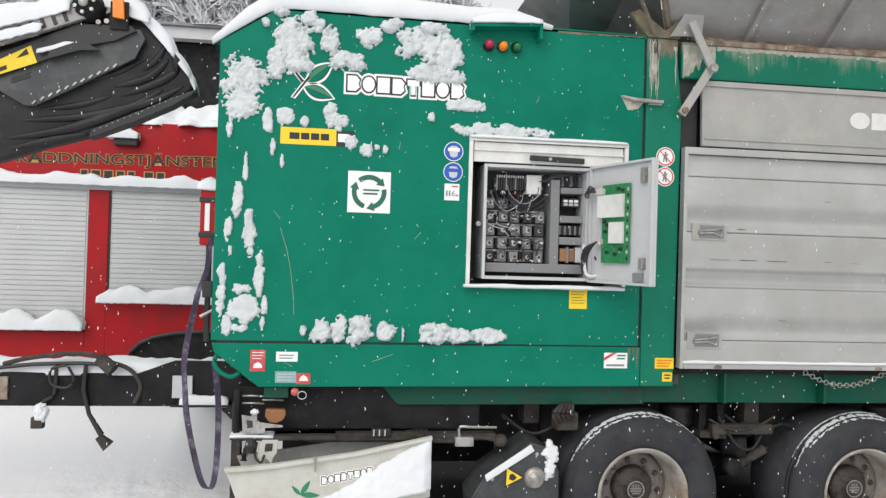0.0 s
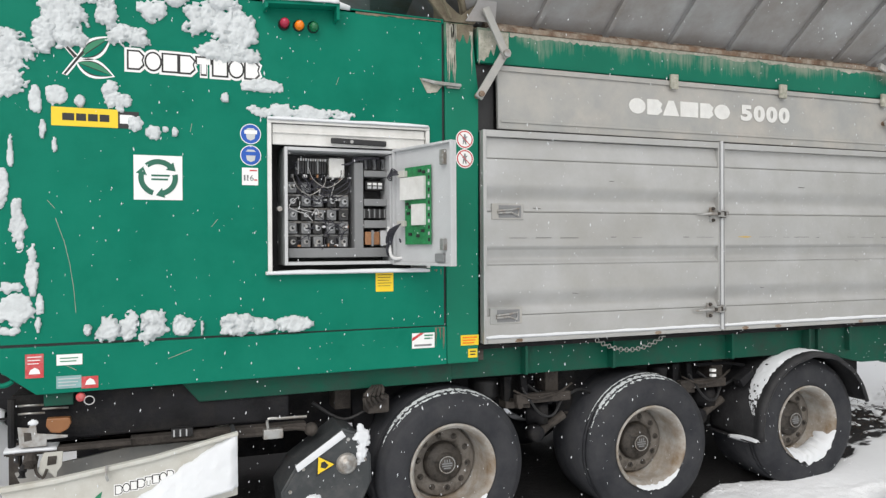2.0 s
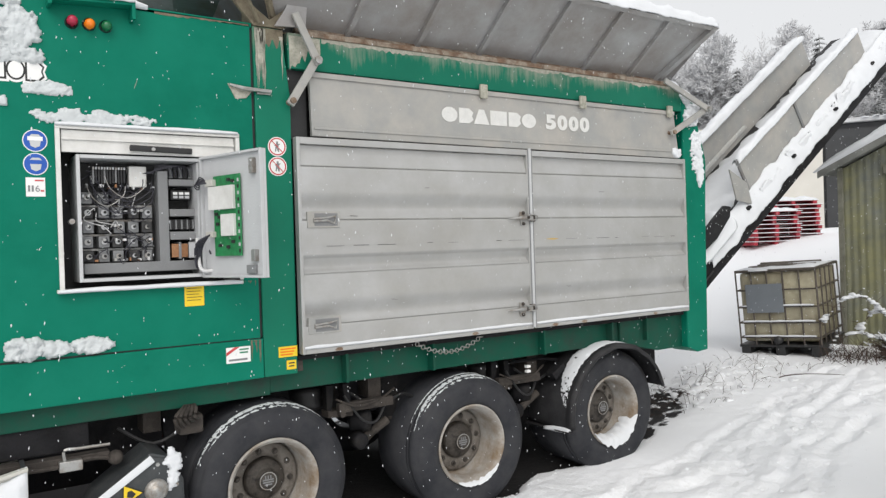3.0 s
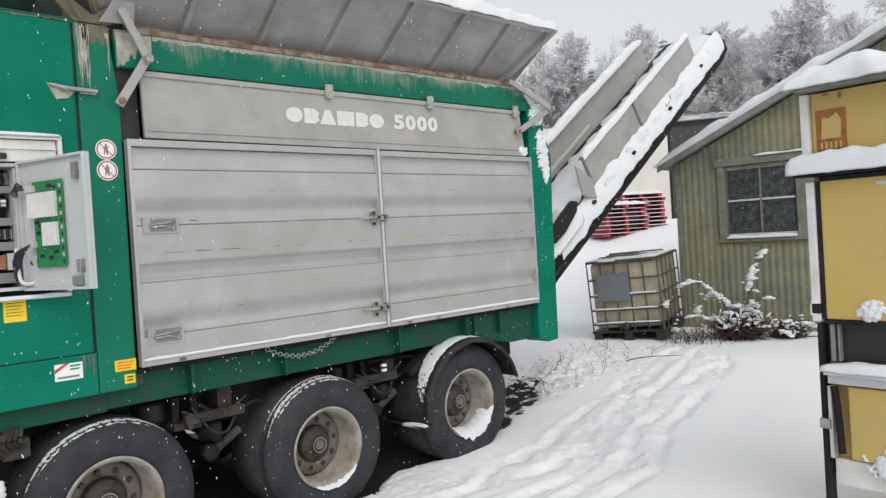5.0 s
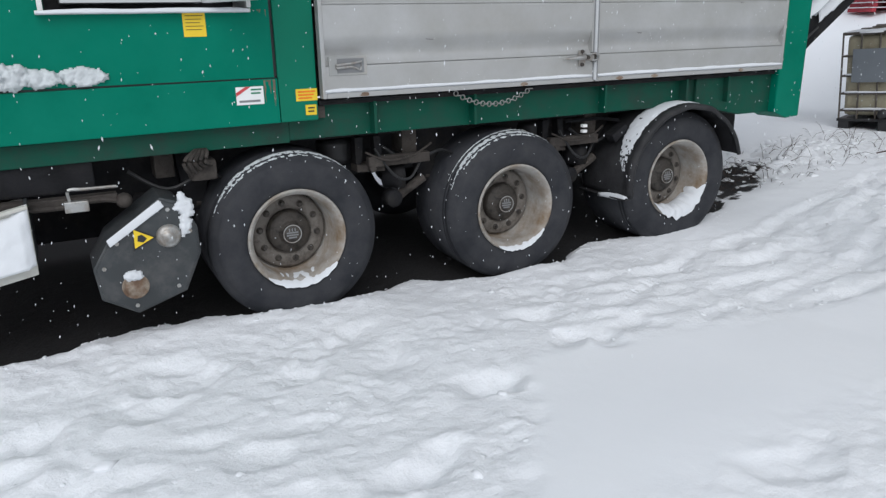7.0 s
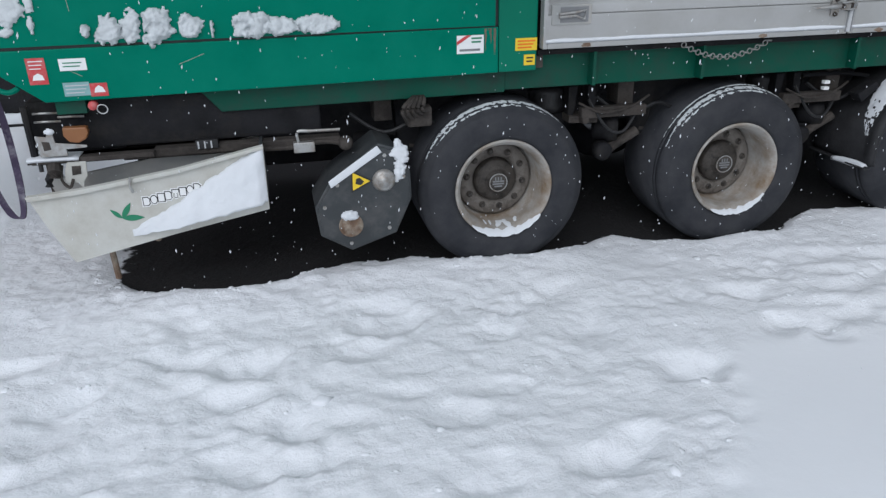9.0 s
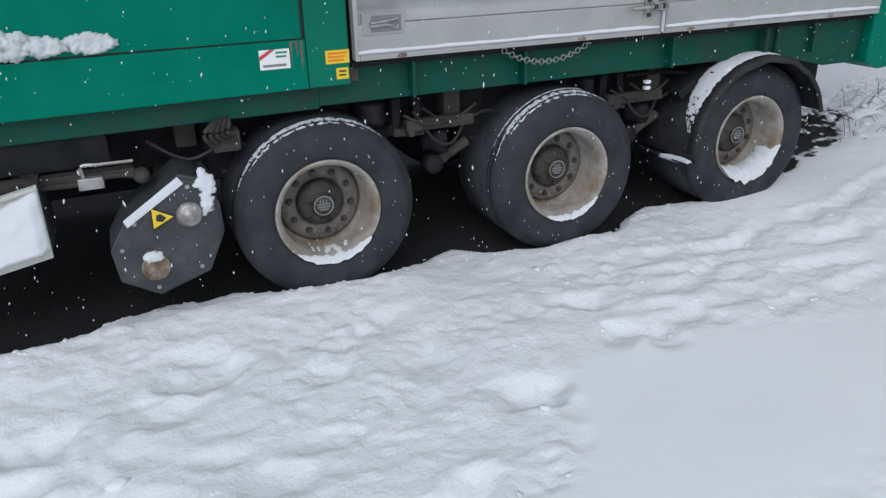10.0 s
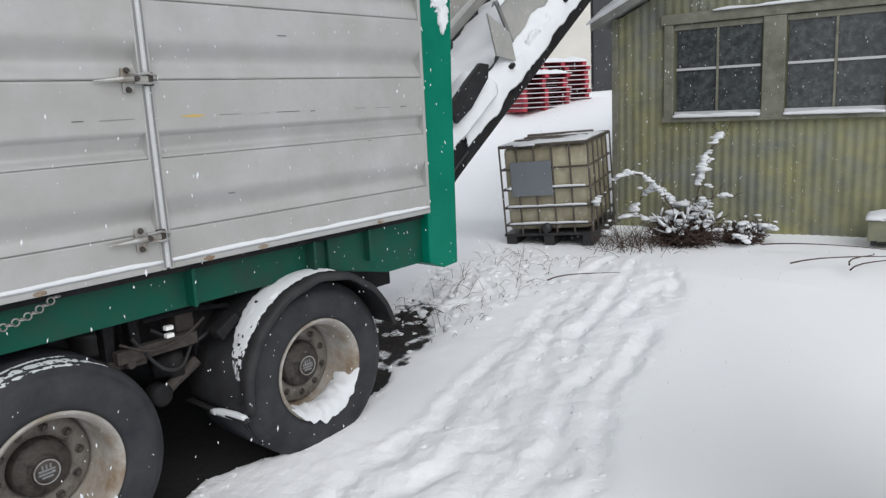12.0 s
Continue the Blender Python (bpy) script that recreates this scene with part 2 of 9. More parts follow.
def ground_material():
    """Trodden snow, with near-black bare ground where the attribute 'bare' is high."""
    m = bpy.data.materials.new("snow_and_shaded_bare_ground")
    m.use_nodes = True
    n, l = m.node_tree.nodes, m.node_tree.links
    b = n["Principled BSDF"]
    b.inputs["Specular IOR Level"].default_value = 0.2
    b.inputs["Roughness"].default_value = 0.85
    co = n.new("ShaderNodeTexCoord")
    at = n.new("ShaderNodeAttribute")
    at.attribute_name = "bare"
    edge, fine, big = (n.new("ShaderNodeTexNoise") for _ in range(3))
    for t, s, d in ((edge, 9, 8), (fine, 70, 5), (big, 1.2, 5)):
        t.inputs["Scale"].default_value, t.inputs["Detail"].default_value = s, d
        l.new(co.outputs["Object"], t.inputs["Vector"])
    add = n.new("ShaderNodeMath")
    add.operation = "ADD"
    half = n.new("ShaderNodeMath")
    half.operation, half.inputs[1].default_value = "MULTIPLY_ADD", 0.9
    half.inputs[2].default_value = -0.45
    l.new(edge.outputs["Fac"], half.inputs[0])
    l.new(at.outputs["Fac"], add.inputs[0])
    l.new(half.outputs["Value"], add.inputs[1])
    cut = n.new("ShaderNodeMapRange")
    cut.inputs["From Min"].default_value, cut.inputs["From Max"].default_value = 0.44, 0.56
    l.new(add.outputs["Value"], cut.inputs["Value"])
    white, dark, mix = n.new("ShaderNodeValToRGB"), n.new("ShaderNodeValToRGB"), n.new("ShaderNodeMix")
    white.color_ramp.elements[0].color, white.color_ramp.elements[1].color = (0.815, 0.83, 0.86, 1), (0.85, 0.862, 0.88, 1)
    # bare ground is near black: the shade under the machine is in its colour
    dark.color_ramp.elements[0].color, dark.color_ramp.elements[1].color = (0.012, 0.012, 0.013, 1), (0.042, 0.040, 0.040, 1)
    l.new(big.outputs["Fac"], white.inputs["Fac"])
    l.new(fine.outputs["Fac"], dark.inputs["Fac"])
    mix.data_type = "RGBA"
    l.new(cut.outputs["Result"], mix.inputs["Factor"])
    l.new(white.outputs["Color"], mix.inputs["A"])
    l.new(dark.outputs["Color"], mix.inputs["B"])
    l.new(mix.outputs["Result"], b.inputs["Base Color"])
    bp = n.new("ShaderNodeBump")
    bp.inputs["Distance"].default_value = 0.01
    tr, weak, firm = n.new("ShaderNodeAttribute"), n.new("ShaderNodeMath"), n.new("ShaderNodeMath")
    tr.attribute_name = "trodden"
    for k, a, c in ((weak, 0.08, 0.04), (firm, 0.40, 0.05)):
        k.operation, k.inputs[1].default_value, k.inputs[2].default_value = "MULTIPLY_ADD", a, c
        l.new(tr.outputs["Fac"], k.inputs[0])
    l.new(weak.outputs["Value"], bp.inputs["Strength"])
    l.new(fine.outputs["Fac"], bp.inputs["Height"])
    crumb, wide = n.new("ShaderNodeTexNoise"), n.new("ShaderNodeBump")
    crumb.inputs["Scale"].default_value, crumb.inputs["Detail"].default_value, crumb.inputs["Roughness"].default_value = 14, 8, 0.66
    l.new(co.outputs["Object"], crumb.inputs["Vector"])
    wide.inputs["Distance"].default_value = 0.05
    l.new(firm.outputs["Value"], wide.inputs["Strength"])
    l.new(crumb.outputs["Fac"], wide.inputs["Height"])
    l.new(bp.outputs["Normal"], wide.inputs["Normal"])
    l.new(wide.outputs["Normal"], b.inputs["Normal"])
    return m


GROUND = ground_material()

# ---- building helpers ----


def part(name, bm, mat, parent=None, label="", smooth=False, m=None):
    """Links a bmesh (or mesh) as one mesh object under a thing or a part."""
    if isinstance(bm, bmesh.types.BMesh):
        me = bpy.data.meshes.new(name)
        if smooth:
            for f in bm.faces:
                f.smooth = True
        bm.to_mesh(me)
        bm.free()
    else:
        me = bm
    if mat and not me.materials:
        me.materials.append(mat)
    ob = new(name, me)
    if parent:
        ob.parent = parent
    if m is not None:
        ob.matrix_basis = m
    if label:
        tagged(ob, label)
    return ob


def thing(name, label, category, m=None, group="", kind=""):
    ob = new(name)
    ob.empty_display_size = 0.2
    if m is not None:
        ob.matrix_basis = m
    return tagged(ob, label, category, group, kind)


def bm_box(x0, x1, y0, y1, z0, z1, bevel=0.0, bm=None, m=None):
    bm = bm or bmesh.new()
    g = bmesh.ops.create_cube(bm, size=1.0, matrix=Matrix.Translation(((x0 + x1) / 2, (y0 + y1) / 2, (z0 + z1) / 2)) @ Matrix.Diagonal((x1 - x0, y1 - y0, z1 - z0, 1)))
    vs = g["verts"]
    if bevel:
        es = list({e for v in vs for e in v.link_edges})
        r = bmesh.ops.bevel(bm, geom=es, offset=bevel, segments=2, affect="EDGES", profile=0.6)
        vs = list({v for f in r["faces"] for v in f.verts} | {v for v in vs if v.is_valid})
    if m is not None:
        bmesh.ops.transform(bm, matrix=m, verts=vs)
    return bm


def bm_prism(pts, y0, y1, bm=None, bevel=0.0, m=None):
    """A plate with the outline pts in (x, z), from y0 to y1."""
    bm = bm or bmesh.new()
    a = [bm.verts.new((x, y0, z)) for x, z in pts]
    b = [bm.verts.new((x, y1, z)) for x, z in pts]
    k = len(pts)
    fs = [bm.faces.new(a), bm.faces.new(b[::-1])]
    for i in range(k):
        fs.append(bm.faces.new((a[i], b[i], b[(i + 1) % k], a[(i + 1) % k])))
    bmesh.ops.recalc_face_normals(bm, faces=fs)
    vs = a + b
    if bevel:
        es = list({e for v in vs for e in v.link_edges})
        r = bmesh.ops.bevel(bm, geom=es, offset=bevel, segments=2, affect="EDGES", profile=0.6)
        vs = list({v for f in r["faces"] for v in f.verts} | {v for v in vs if v.is_valid})
    if m is not None:
        bmesh.ops.transform(bm, matrix=m, verts=vs)
    return bm


def bm_tube(pts, r, sides=8, bm=None, closed=False):
    """A round tube along pts; r may be a number or a list."""
    bm = bm or bmesh.new()
    pts = [Vector(p) for p in pts]
    rings = []
    for i, p in enumerate(pts):
        a, b = pts[max(i - 1, 0)], pts[min(i + 1, len(pts) - 1)]
        d = (b - a).normalized()
        u = d.cross(Vector((0, 0, 1)) if abs(d.z) < 0.9 else Vector((1, 0, 0))).normalized()
        v = d.cross(u)
        rr = r[i] if isinstance(r, (list, tuple)) else r
        rings.append([bm.verts.new(p + rr * (math.cos(2 * math.pi * k / sides) * u + math.sin(2 * math.pi * k / sides) * v)) for k in range(sides)])
    for a, b in zip(rings, rings[1:]):
        for k in range(sides):
            bm.faces.new((a[k], a[(k + 1) % sides], b[(k + 1) % sides], b[k]))
    bm.faces.new(rings[0][::-1])
    bm.faces.new(rings[-1])
    return bm


def curve_through(pts, k=5):
    """The points of a smooth line through pts."""
    v = [Vector(p) for p in pts]
    out = []
    for i in range(len(v) - 1):
        a, b, c, d = v[max(i - 1, 0)], v[i], v[i + 1], v[min(i + 2, len(v) - 1)]
        for j in range(k):
            t = j / k
            out.append(0.5 * (2 * b + (c - a) * t + (2 * a - 5 * b + 4 * c - d) * t * t + (3 * b - a - 3 * c + d) * t ** 3))
    return out + [v[-1]]


def bm_lathe(profile, sides=48, bm=None, centre=(0, 0, 0), a0=0.0, a1=360.0):
    """Turns the profile of (radius, y) about the y axis."""
    bm = bm or bmesh.new()
    c = Vector(centre)
    full = abs(a1 - a0) >= 359.9
    cols = []
    for k in range(sides if full else sides + 1):
        a = radians(a0 + (a1 - a0) * k / sides)
        cols.append([bm.verts.new(c + Vector((r * math.cos(a), y, r * math.sin(a)))) for r, y in profile])
    fs = []
    for k in range(sides):
        p, q = cols[k], cols[(k + 1) % len(cols)]
        for j in range(len(profile) - 1):
            fs.append(bm.faces.new((p[j], p[j + 1], q[j + 1], q[j])))
    bmesh.ops.remove_doubles(bm, verts=list({v for f in fs for v in f.verts}), dist=1e-5)
    bmesh.ops.recalc_face_normals(bm, faces=[f for f in fs if f.is_valid])
    return bm


def bm_disc(x, z, r, y0, y1, sides=24, bm=None):
    return bm_prism([(x + r * math.cos(2 * math.pi * k / sides), z + r * math.sin(2 * math.pi * k / sides)) for k in range(sides)], y0, y1, bm)


def text_mesh(words, size, depth=0.002, bold=0.0, width=1.0):
    cu = bpy.data.curves.new("lettering", "FONT")
    cu.body, cu.size, cu.extrude, cu.offset, cu.align_x, cu.align_y = words, size, depth, bold, "CENTER", "CENTER"
    ob = new("lettering", cu)
    me = bpy.data.meshes.new_from_object(ob.evaluated_get(bpy.context.evaluated_depsgraph_get()))
    bpy.data.objects.remove(ob)
    xs = [v.co.x for v in me.vertices]
    me.transform(Matrix.Diagonal((width / (max(xs) - min(xs)), 1, 1, 1)))
    bm = bmesh.new()
    bm.from_mesh(me)
    bmesh.ops.remove_doubles(bm, verts=bm.verts, dist=1e-5)
    bm.to_mesh(me)
    bm.free()
    return me


def ease(a, b, x):
    s = min(1.0, max(0.0, (x - a) / (b - a)))
    return s * s * (3 - 2 * s)


def n3(x, y, z=0.0, s=1.0):
    return noise.noise((x * s, y * s, z * s))


def fbm(x, y, z=0.0, s=1.0):
    return n3(x, y, z, s) + 0.5 * n3(x, y, z + 7, 2.1 * s) + 0.25 * n3(x, y, z + 13, 4.3 * s)


def froth(x, z, seed, s):
    """Rounded bubbles of clotted snow, 0 in the creases and 1 on the tops."""
    d = noise.voronoi(Vector((x * s, z * s, seed)))[0][0]
    return math.sqrt(max(0.0, 1 - (d / 0.8) ** 2))


def bm_stuck_snow(cx, cz, rx, rz, y, thick=0.03, seed=0.0, ragged=0.45, step=0.006, frost=0.0):
    """A clump of wet snow stuck to an upright sheet that faces -y, with a ragged outline and loose crumbs round it."""
    bm = bmesh.new()
    nx, nz = max(6, int(3.0 * rx / step)), max(6, int(3.0 * rz / step))
    vs, h = {}, {}
    for i in range(nx + 1):
        for j in range(nz + 1):
            u, v = -1.5 + 3.0 * i / nx, -1.5 + 3.0 * j / nz
            px, pz = cx + u * rx, cz + v * rz
            q = 1.0 - (0.9 * math.hypot(u, v)) ** 2.4 + ragged * 1.9 * fbm(px, pz, seed, 11) + 0.48 * n3(px, pz, seed, 27) + (0.26 + frost) * n3(px, pz, seed + 2, 55) - 0.05 - 0.25 * frost
            h[i, j] = q + 0.42 * math.exp(-(q / 0.5) ** 2) * (n3(px, pz, seed + 6, 48) + 0.5 * n3(px, pz, seed + 8, 90))
    for i in range(nx):
        for j in range(nz):
            q = [(i, j), (i + 1, j), (i + 1, j + 1), (i, j + 1)]
            if sum(h[k] > 0.0 for k in q) >= 3:
                f = []
                for k in q:
                    if k not in vs:
                        px, pz = cx + (-1.5 + 3.0 * k[0] / nx) * rx, cz + (-1.5 + 3.0 * k[1] / nz) * rz
                        d = thick * (0.12 + 0.55 * ease(0.0, 0.7, h[k])) * (0.62 + 0.34 * froth(px, pz, seed, 26) + 0.20 * froth(px, pz, seed + 4, 60)) * (1.0 + 0.6 * n3(px, pz, seed, 6))
                        jx = 0.35 * step * n3(px, pz, 5, 90)
                        vs[k] = bm.verts.new((px + jx, y - max(0.0015, d), pz + jx))
                    f.append(vs[k])
                bm.faces.new(f)
    rim = [e for e in bm.edges if e.is_boundary]
    r = bmesh.ops.extrude_edge_only(bm, edges=rim)
    for v in r["geom"]:
        if isinstance(v, bmesh.types.BMVert):
            v.co.y = y + 0.002
    bmesh.ops.recalc_face_normals(bm, faces=bm.faces)
    return bm


def bm_snow_strip(p0, p1, across, height=0.06, seed=0.0, step=0.03, rows=10, droop=0.02, ends=0.12, wave=1.0):
    """A rounded bank of snow along an edge from p0 to p1; across is the vector over its width."""
    bm = bmesh.new()
    p0, p1, across = Vector(p0), Vector(p1), Vector(across)
    n = max(4, int((p1 - p0).length / step))
    grid = []
    for i in range(n + 1):
        s = i / n
        base = p0.lerp(p1, s)
        end = min(1.0, min(s, 1 - s) * (p1 - p0).length / ends + 0.2) ** 0.5
        row = []
        for j in range(rows + 1):
            c = 0.5 - 0.5 * math.cos(math.pi * j / rows)
            p = base + across * (c + 0.10 * wave * n3(base.x, base.y + base.z, seed + 9, 5) * (c - 0.5) * 2)
            k = max(0.0, 1 - abs(2 * c - 1) ** 4.0) ** 0.5
            p.z += height * end * k * (0.85 + 0.5 * wave * fbm(p.x, p.y, seed, 4)) - droop * (1 - k) * (0.6 + 0.9 * wave * abs(n3(p.x + p.y, p.z, seed + 4, 14)))
            row.append(bm.verts.new(p))
        grid.append(row)
    for a, b in zip(grid, grid[1:]):
        for j in range(rows):
            bm.faces.new((a[j], a[j + 1], b[j + 1], b[j]))
    flat = [bm.verts.new(v.co + Vector((0, 0, -0.012))) for row in grid for v in row]
    w = rows + 1
    for i in range(n):
        for j in range(rows):
            a = i * w + j
            bm.faces.new((flat[a], flat[a + w], flat[a + w + 1], flat[a + 1]))
    edge = [(grid[i][0], flat[i * w], grid[i + 1][0], flat[(i + 1) * w]) for i in range(n)] + [(grid[i + 1][rows], flat[(i + 1) * w + rows], grid[i][rows], flat[i * w + rows]) for i in range(n)]
    edge += [(grid[0][j + 1], flat[j + 1], grid[0][j], flat[j]) for j in range(rows)] + [(grid[n][j], flat[n * w + j], grid[n][j + 1], flat[n * w + j + 1]) for j in range(rows)]
    for a, b, c, d in edge:
        bm.faces.new((a, b, d, c))
    bmesh.ops.recalc_face_normals(bm, faces=bm.faces)
    return bm


def snow(bm, label, mat=None, name="snow_patch", group="", kind=""):
    """A thing of snow: its main piece, with the loose crumbs round it as a part."""
    bm.verts.index_update()
    seen, pieces = set(), []
    for v in bm.verts:
        if v in seen:
            continue
        seen.add(v)
        stack, piece = [v], []
        while stack:
            a = stack.pop()
            piece.append(a)
            for e in a.link_edges:
                b = e.other_vert(a)
                if b not in seen:
                    seen.add(b)
                    stack.append(b)
        pieces.append(piece)
    crumbs = None
    if len(pieces) > 1 and not kind:
        main = set(max(pieces, key=len))
        crumbs = bm.copy()
        crumbs.verts.ensure_lookup_table()
        bmesh.ops.delete(crumbs, geom=[crumbs.verts[v.index] for v in main], context="VERTS")
        bmesh.ops.delete(bm, geom=[v for v in bm.verts if v not in main], context="VERTS")
    ob = part(name, bm, mat or SNOW, None, "", True)
    if crumbs:
        tagged(part("crumbs", crumbs, mat or SNOW, ob, "", True), kind="stuff")
    return tagged(ob, label, "snow", group, kind)


# ---- ground ----


def base_height(x, y):
    """The lie of the land: level along the machine, rising towards the shed and the yard behind it."""
    h = 0.02 + 0.085 * max(0.0, min(x, 9.3) - 4.8) + 0.30 * max(0.0, min(x, 17.0) - 11.7) + 0.02 * max(0.0, min(x, 90.0) - 17.0)
    h += 0.52 * ease(1.2, 3.1, y) * ease(-0.4, -1.2, x) * ease(9, 6, y)
    return h + 0.14 * ease(-1.2, -3.4, y) * ease(9, 4, x)


BARE_EDGE = ((-0.45, 0.69), (-0.12, 0.26), (0.19, 0.01), (0.62, -0.08), (0.84, 0.0), (1.11, 0.13), (1.7, 0.15), (1.95, 0.05), (2.45, 0.02), (2.6, 0.0), (2.85, 0.12), (3.18, 0.26), (3.4, 0.08), (3.6, 0.02), (4.1, 0.03), (4.25, 0.0), (4.73, 0.25), (5.2, 0.14), (6.1, 0.2), (6.5, 0.45))


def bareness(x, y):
    """1 under the machine, where no snow has fallen and its shade is painted in, and where bark has spilled behind it.
    """
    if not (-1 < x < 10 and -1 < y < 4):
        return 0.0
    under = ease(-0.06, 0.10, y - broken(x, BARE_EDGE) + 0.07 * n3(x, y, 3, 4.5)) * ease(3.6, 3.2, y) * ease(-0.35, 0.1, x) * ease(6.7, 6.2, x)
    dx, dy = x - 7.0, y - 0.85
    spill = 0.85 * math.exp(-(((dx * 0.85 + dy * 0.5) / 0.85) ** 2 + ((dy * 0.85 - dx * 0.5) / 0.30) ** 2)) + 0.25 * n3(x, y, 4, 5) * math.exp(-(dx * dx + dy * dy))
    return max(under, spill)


def broken(x, table):
    """A line given by its corners (x, y)."""
    for (xa, ya), (xb, yb) in zip(table, table[1:]):
        if x <= xb:
            return ya + (yb - ya) * max(0.0, (x - xa) / (xb - xa))
    return table[-1][1]


TRAIL_LOW = ((3.2, -1.25), (4.1, -1.45), (5.8, -1.75), (6.8, -1.35), (7.9, -1.07), (8.9, -0.86), (9.7, -0.35), (10.4, 0.0))
TRAIL_HIGH = ((3.2, -0.25), (5.0, -0.42), (6.0, -0.30), (7.4, 0.02), (8.8, 0.30), (9.7, 0.35), (10.4, 0.3))


def footprints():
    """Places, headings, depths and sizes of treads in the snow, by cells of half a metre."""
    rnd = random.Random(12)
    prints = []
    for k in range(95):
        prints.append((rnd.uniform(-1.2, 4.0), -0.40 - 2.6 * rnd.random(), rnd.gauss(0.15, 0.5) + (1.4 if k % 6 == 0 else 0.0), rnd.uniform(0.010, 0.042), rnd.uniform(0.85, 1.2)))
    for k in range(70):
        x = rnd.uniform(3.6, 9.4)
        y = rnd.uniform(broken(x, TRAIL_LOW) + 0.1, broken(x, TRAIL_HIGH) - 0.1)
        prints.append((x, y, rnd.uniform(-0.1, 0.5), rnd.uniform(0.006, 0.022), rnd.uniform(0.8, 1.2)))
    cells = {}
    for p in prints:
        for i in (-1, 0, 1):
            for j in (-1, 0, 1):
                cells.setdefault((int(math.floor(p[0] / 0.5)) + i, int(math.floor(p[1] / 0.5)) + j), []).append(p)
    return cells


PRINTS = footprints()


def smoothness(x, y):
    """1 where nobody has walked, 0 where the snow is trodden."""
    if abs(x - 4) > 12 or abs(y + 1) > 9:
        return 1.0
    low, high = broken(x, TRAIL_LOW), broken(x, TRAIL_HIGH)
    wob = 0.10 * n3(x, y, 8, 1.6)
    past = ease(-0.12, 0.12, x - 3.2 - 0.65 * (y + 1.2) + wob)
    below = ease(-2.45, -2.85, y + wob - 0.1 * (x - 3)) * ease(5.2, 4.4, x)
    smooth = (1 - 0.8 * below) * past * (1 - ease(-0.14, 0.10, y - low + wob)) + past * ease(-0.1, 0.15, y - high + wob) * ease(4.5, 6.0, x)
    smooth *= 1 - ease(0.3, 0.6, y) * ease(6.6, 7.1, x) * ease(9.7, 9.2, x)
    return max(min(1.0, smooth), ease(9.3, 10.2, x), ease(-3.2, -4.2, y), ease(1.5, 2.0, y), ease(-1.5, -2.4, x))


def ground_height(x, y):
    h = base_height(x, y)
    bare = bareness(x, y)
    if abs(x - 4) < 12 and abs(y + 1) < 9:
        low, high, smooth = broken(x, TRAIL_LOW), broken(x, TRAIL_HIGH), smoothness(x, y)
        trod = (1 - smooth) * ease(-5, -2, x)
        wx, wy = x + 0.07 * n3(x, y, 3, 3.5), y + 0.07 * n3(x, y, 13, 3.5)
        broke = 0.4 + 1.2 * max(0.0, 0.5 + n3(x, y, 15, 1.5))
        lump = 0.018 * fbm(wx, wy, 0, 1.25) + 0.0125 * fbm(wx, wy, 5, 4.6) + broke * (0.010 * n3(wx, wy, 9, 12) + 0.0075 * n3(x, y, 3, 21) + 0.004 * n3(x, y, 7, 36))
        along = ease(3.3, 4.6, x)
        h += (1 - bare) * (lump * (0.05 + 0.95 * trod * (1 - 0.2 * along)) + 0.025 * n3(x, y, 2, 0.8) + 0.004 * n3(x, y, 6, 2.6))
        if x > 3.0 and smooth < 0.99:
            v = (y - low) / max(0.2, high - low)
            for k in range(5):
                c = 0.10 + 0.20 * k + 0.09 * n3(x, k * 3.7, 2, 1.3) + 0.04 * n3(x, k, 5, 4)
                deep = max(0.0, 0.45 + 1.1 * n3(x, k * 5.1, 7, 1.8))
                h += (1 - bare) * along * (1 - smooth) * deep * (-0.032 * math.exp(-((v - c) / 0.05) ** 2) + 0.014 * math.exp(-((v - c - 0.09) / 0.04) ** 2))
        for px, py, a, d, s in PRINTS.get((int(math.floor(x / 0.5)), int(math.floor(y / 0.5))), ()):
            ca, sa = math.cos(a), math.sin(a)
            u, v = ((wx - px) * ca + (wy - py) * sa) / (0.15 * s), ((wy - py) * ca - (wx - px) * sa) / (0.085 * s)
            r2 = (u * u + v * v) * (1 + 0.6 * n3(x, y, 21, 9))
            if r2 < 9:
                h += (1 - bare) * (1 - smooth) * d * (-math.exp(-r2 ** 1.5) + 0.22 * math.exp(-((math.sqrt(r2) - 1.4) / 0.3) ** 2) * (0.6 + 0.9 * n3(x, y, 2, 9)))
    else:
        h += 0.10 * n3(x, y, 0, 0.35)
    rubble = math.exp(-(((x - 8.0) / 1.1) ** 2 + ((y - 1.0) / 0.55) ** 2))
    if rubble > 0.02:
        h += rubble * (0.05 * froth(x, y, 2.0, 4.5) + 0.035 * froth(x, y, 6.0, 9.0) + 0.02 * n3(x, y, 2, 14))
    bank = math.exp(-((y + 0.10) / 0.25) ** 2) * ease(-0.5, 0.3, x) * (0.1 + 0.9 * ease(3.0, 2.5, x)) * ease(6.6, 5.4, x)
    h += (1 - bare) * 0.05 * bank * (1 + 0.6 * n3(x, y, 6, 3))
    return h - 0.045 - 0.06 * bare


def axis(lo, hi, fine_lo, fine_hi, step, far):
    a = list(np.arange(fine_lo, fine_hi + 1e-6, step))
    s, x = step, fine_hi
    while x < hi:
        s *= far
        x += s
        a.append(x)
    s, x = step, fine_lo
    while x > lo:
        s *= far
        x -= s
        a.insert(0, x)
    return a


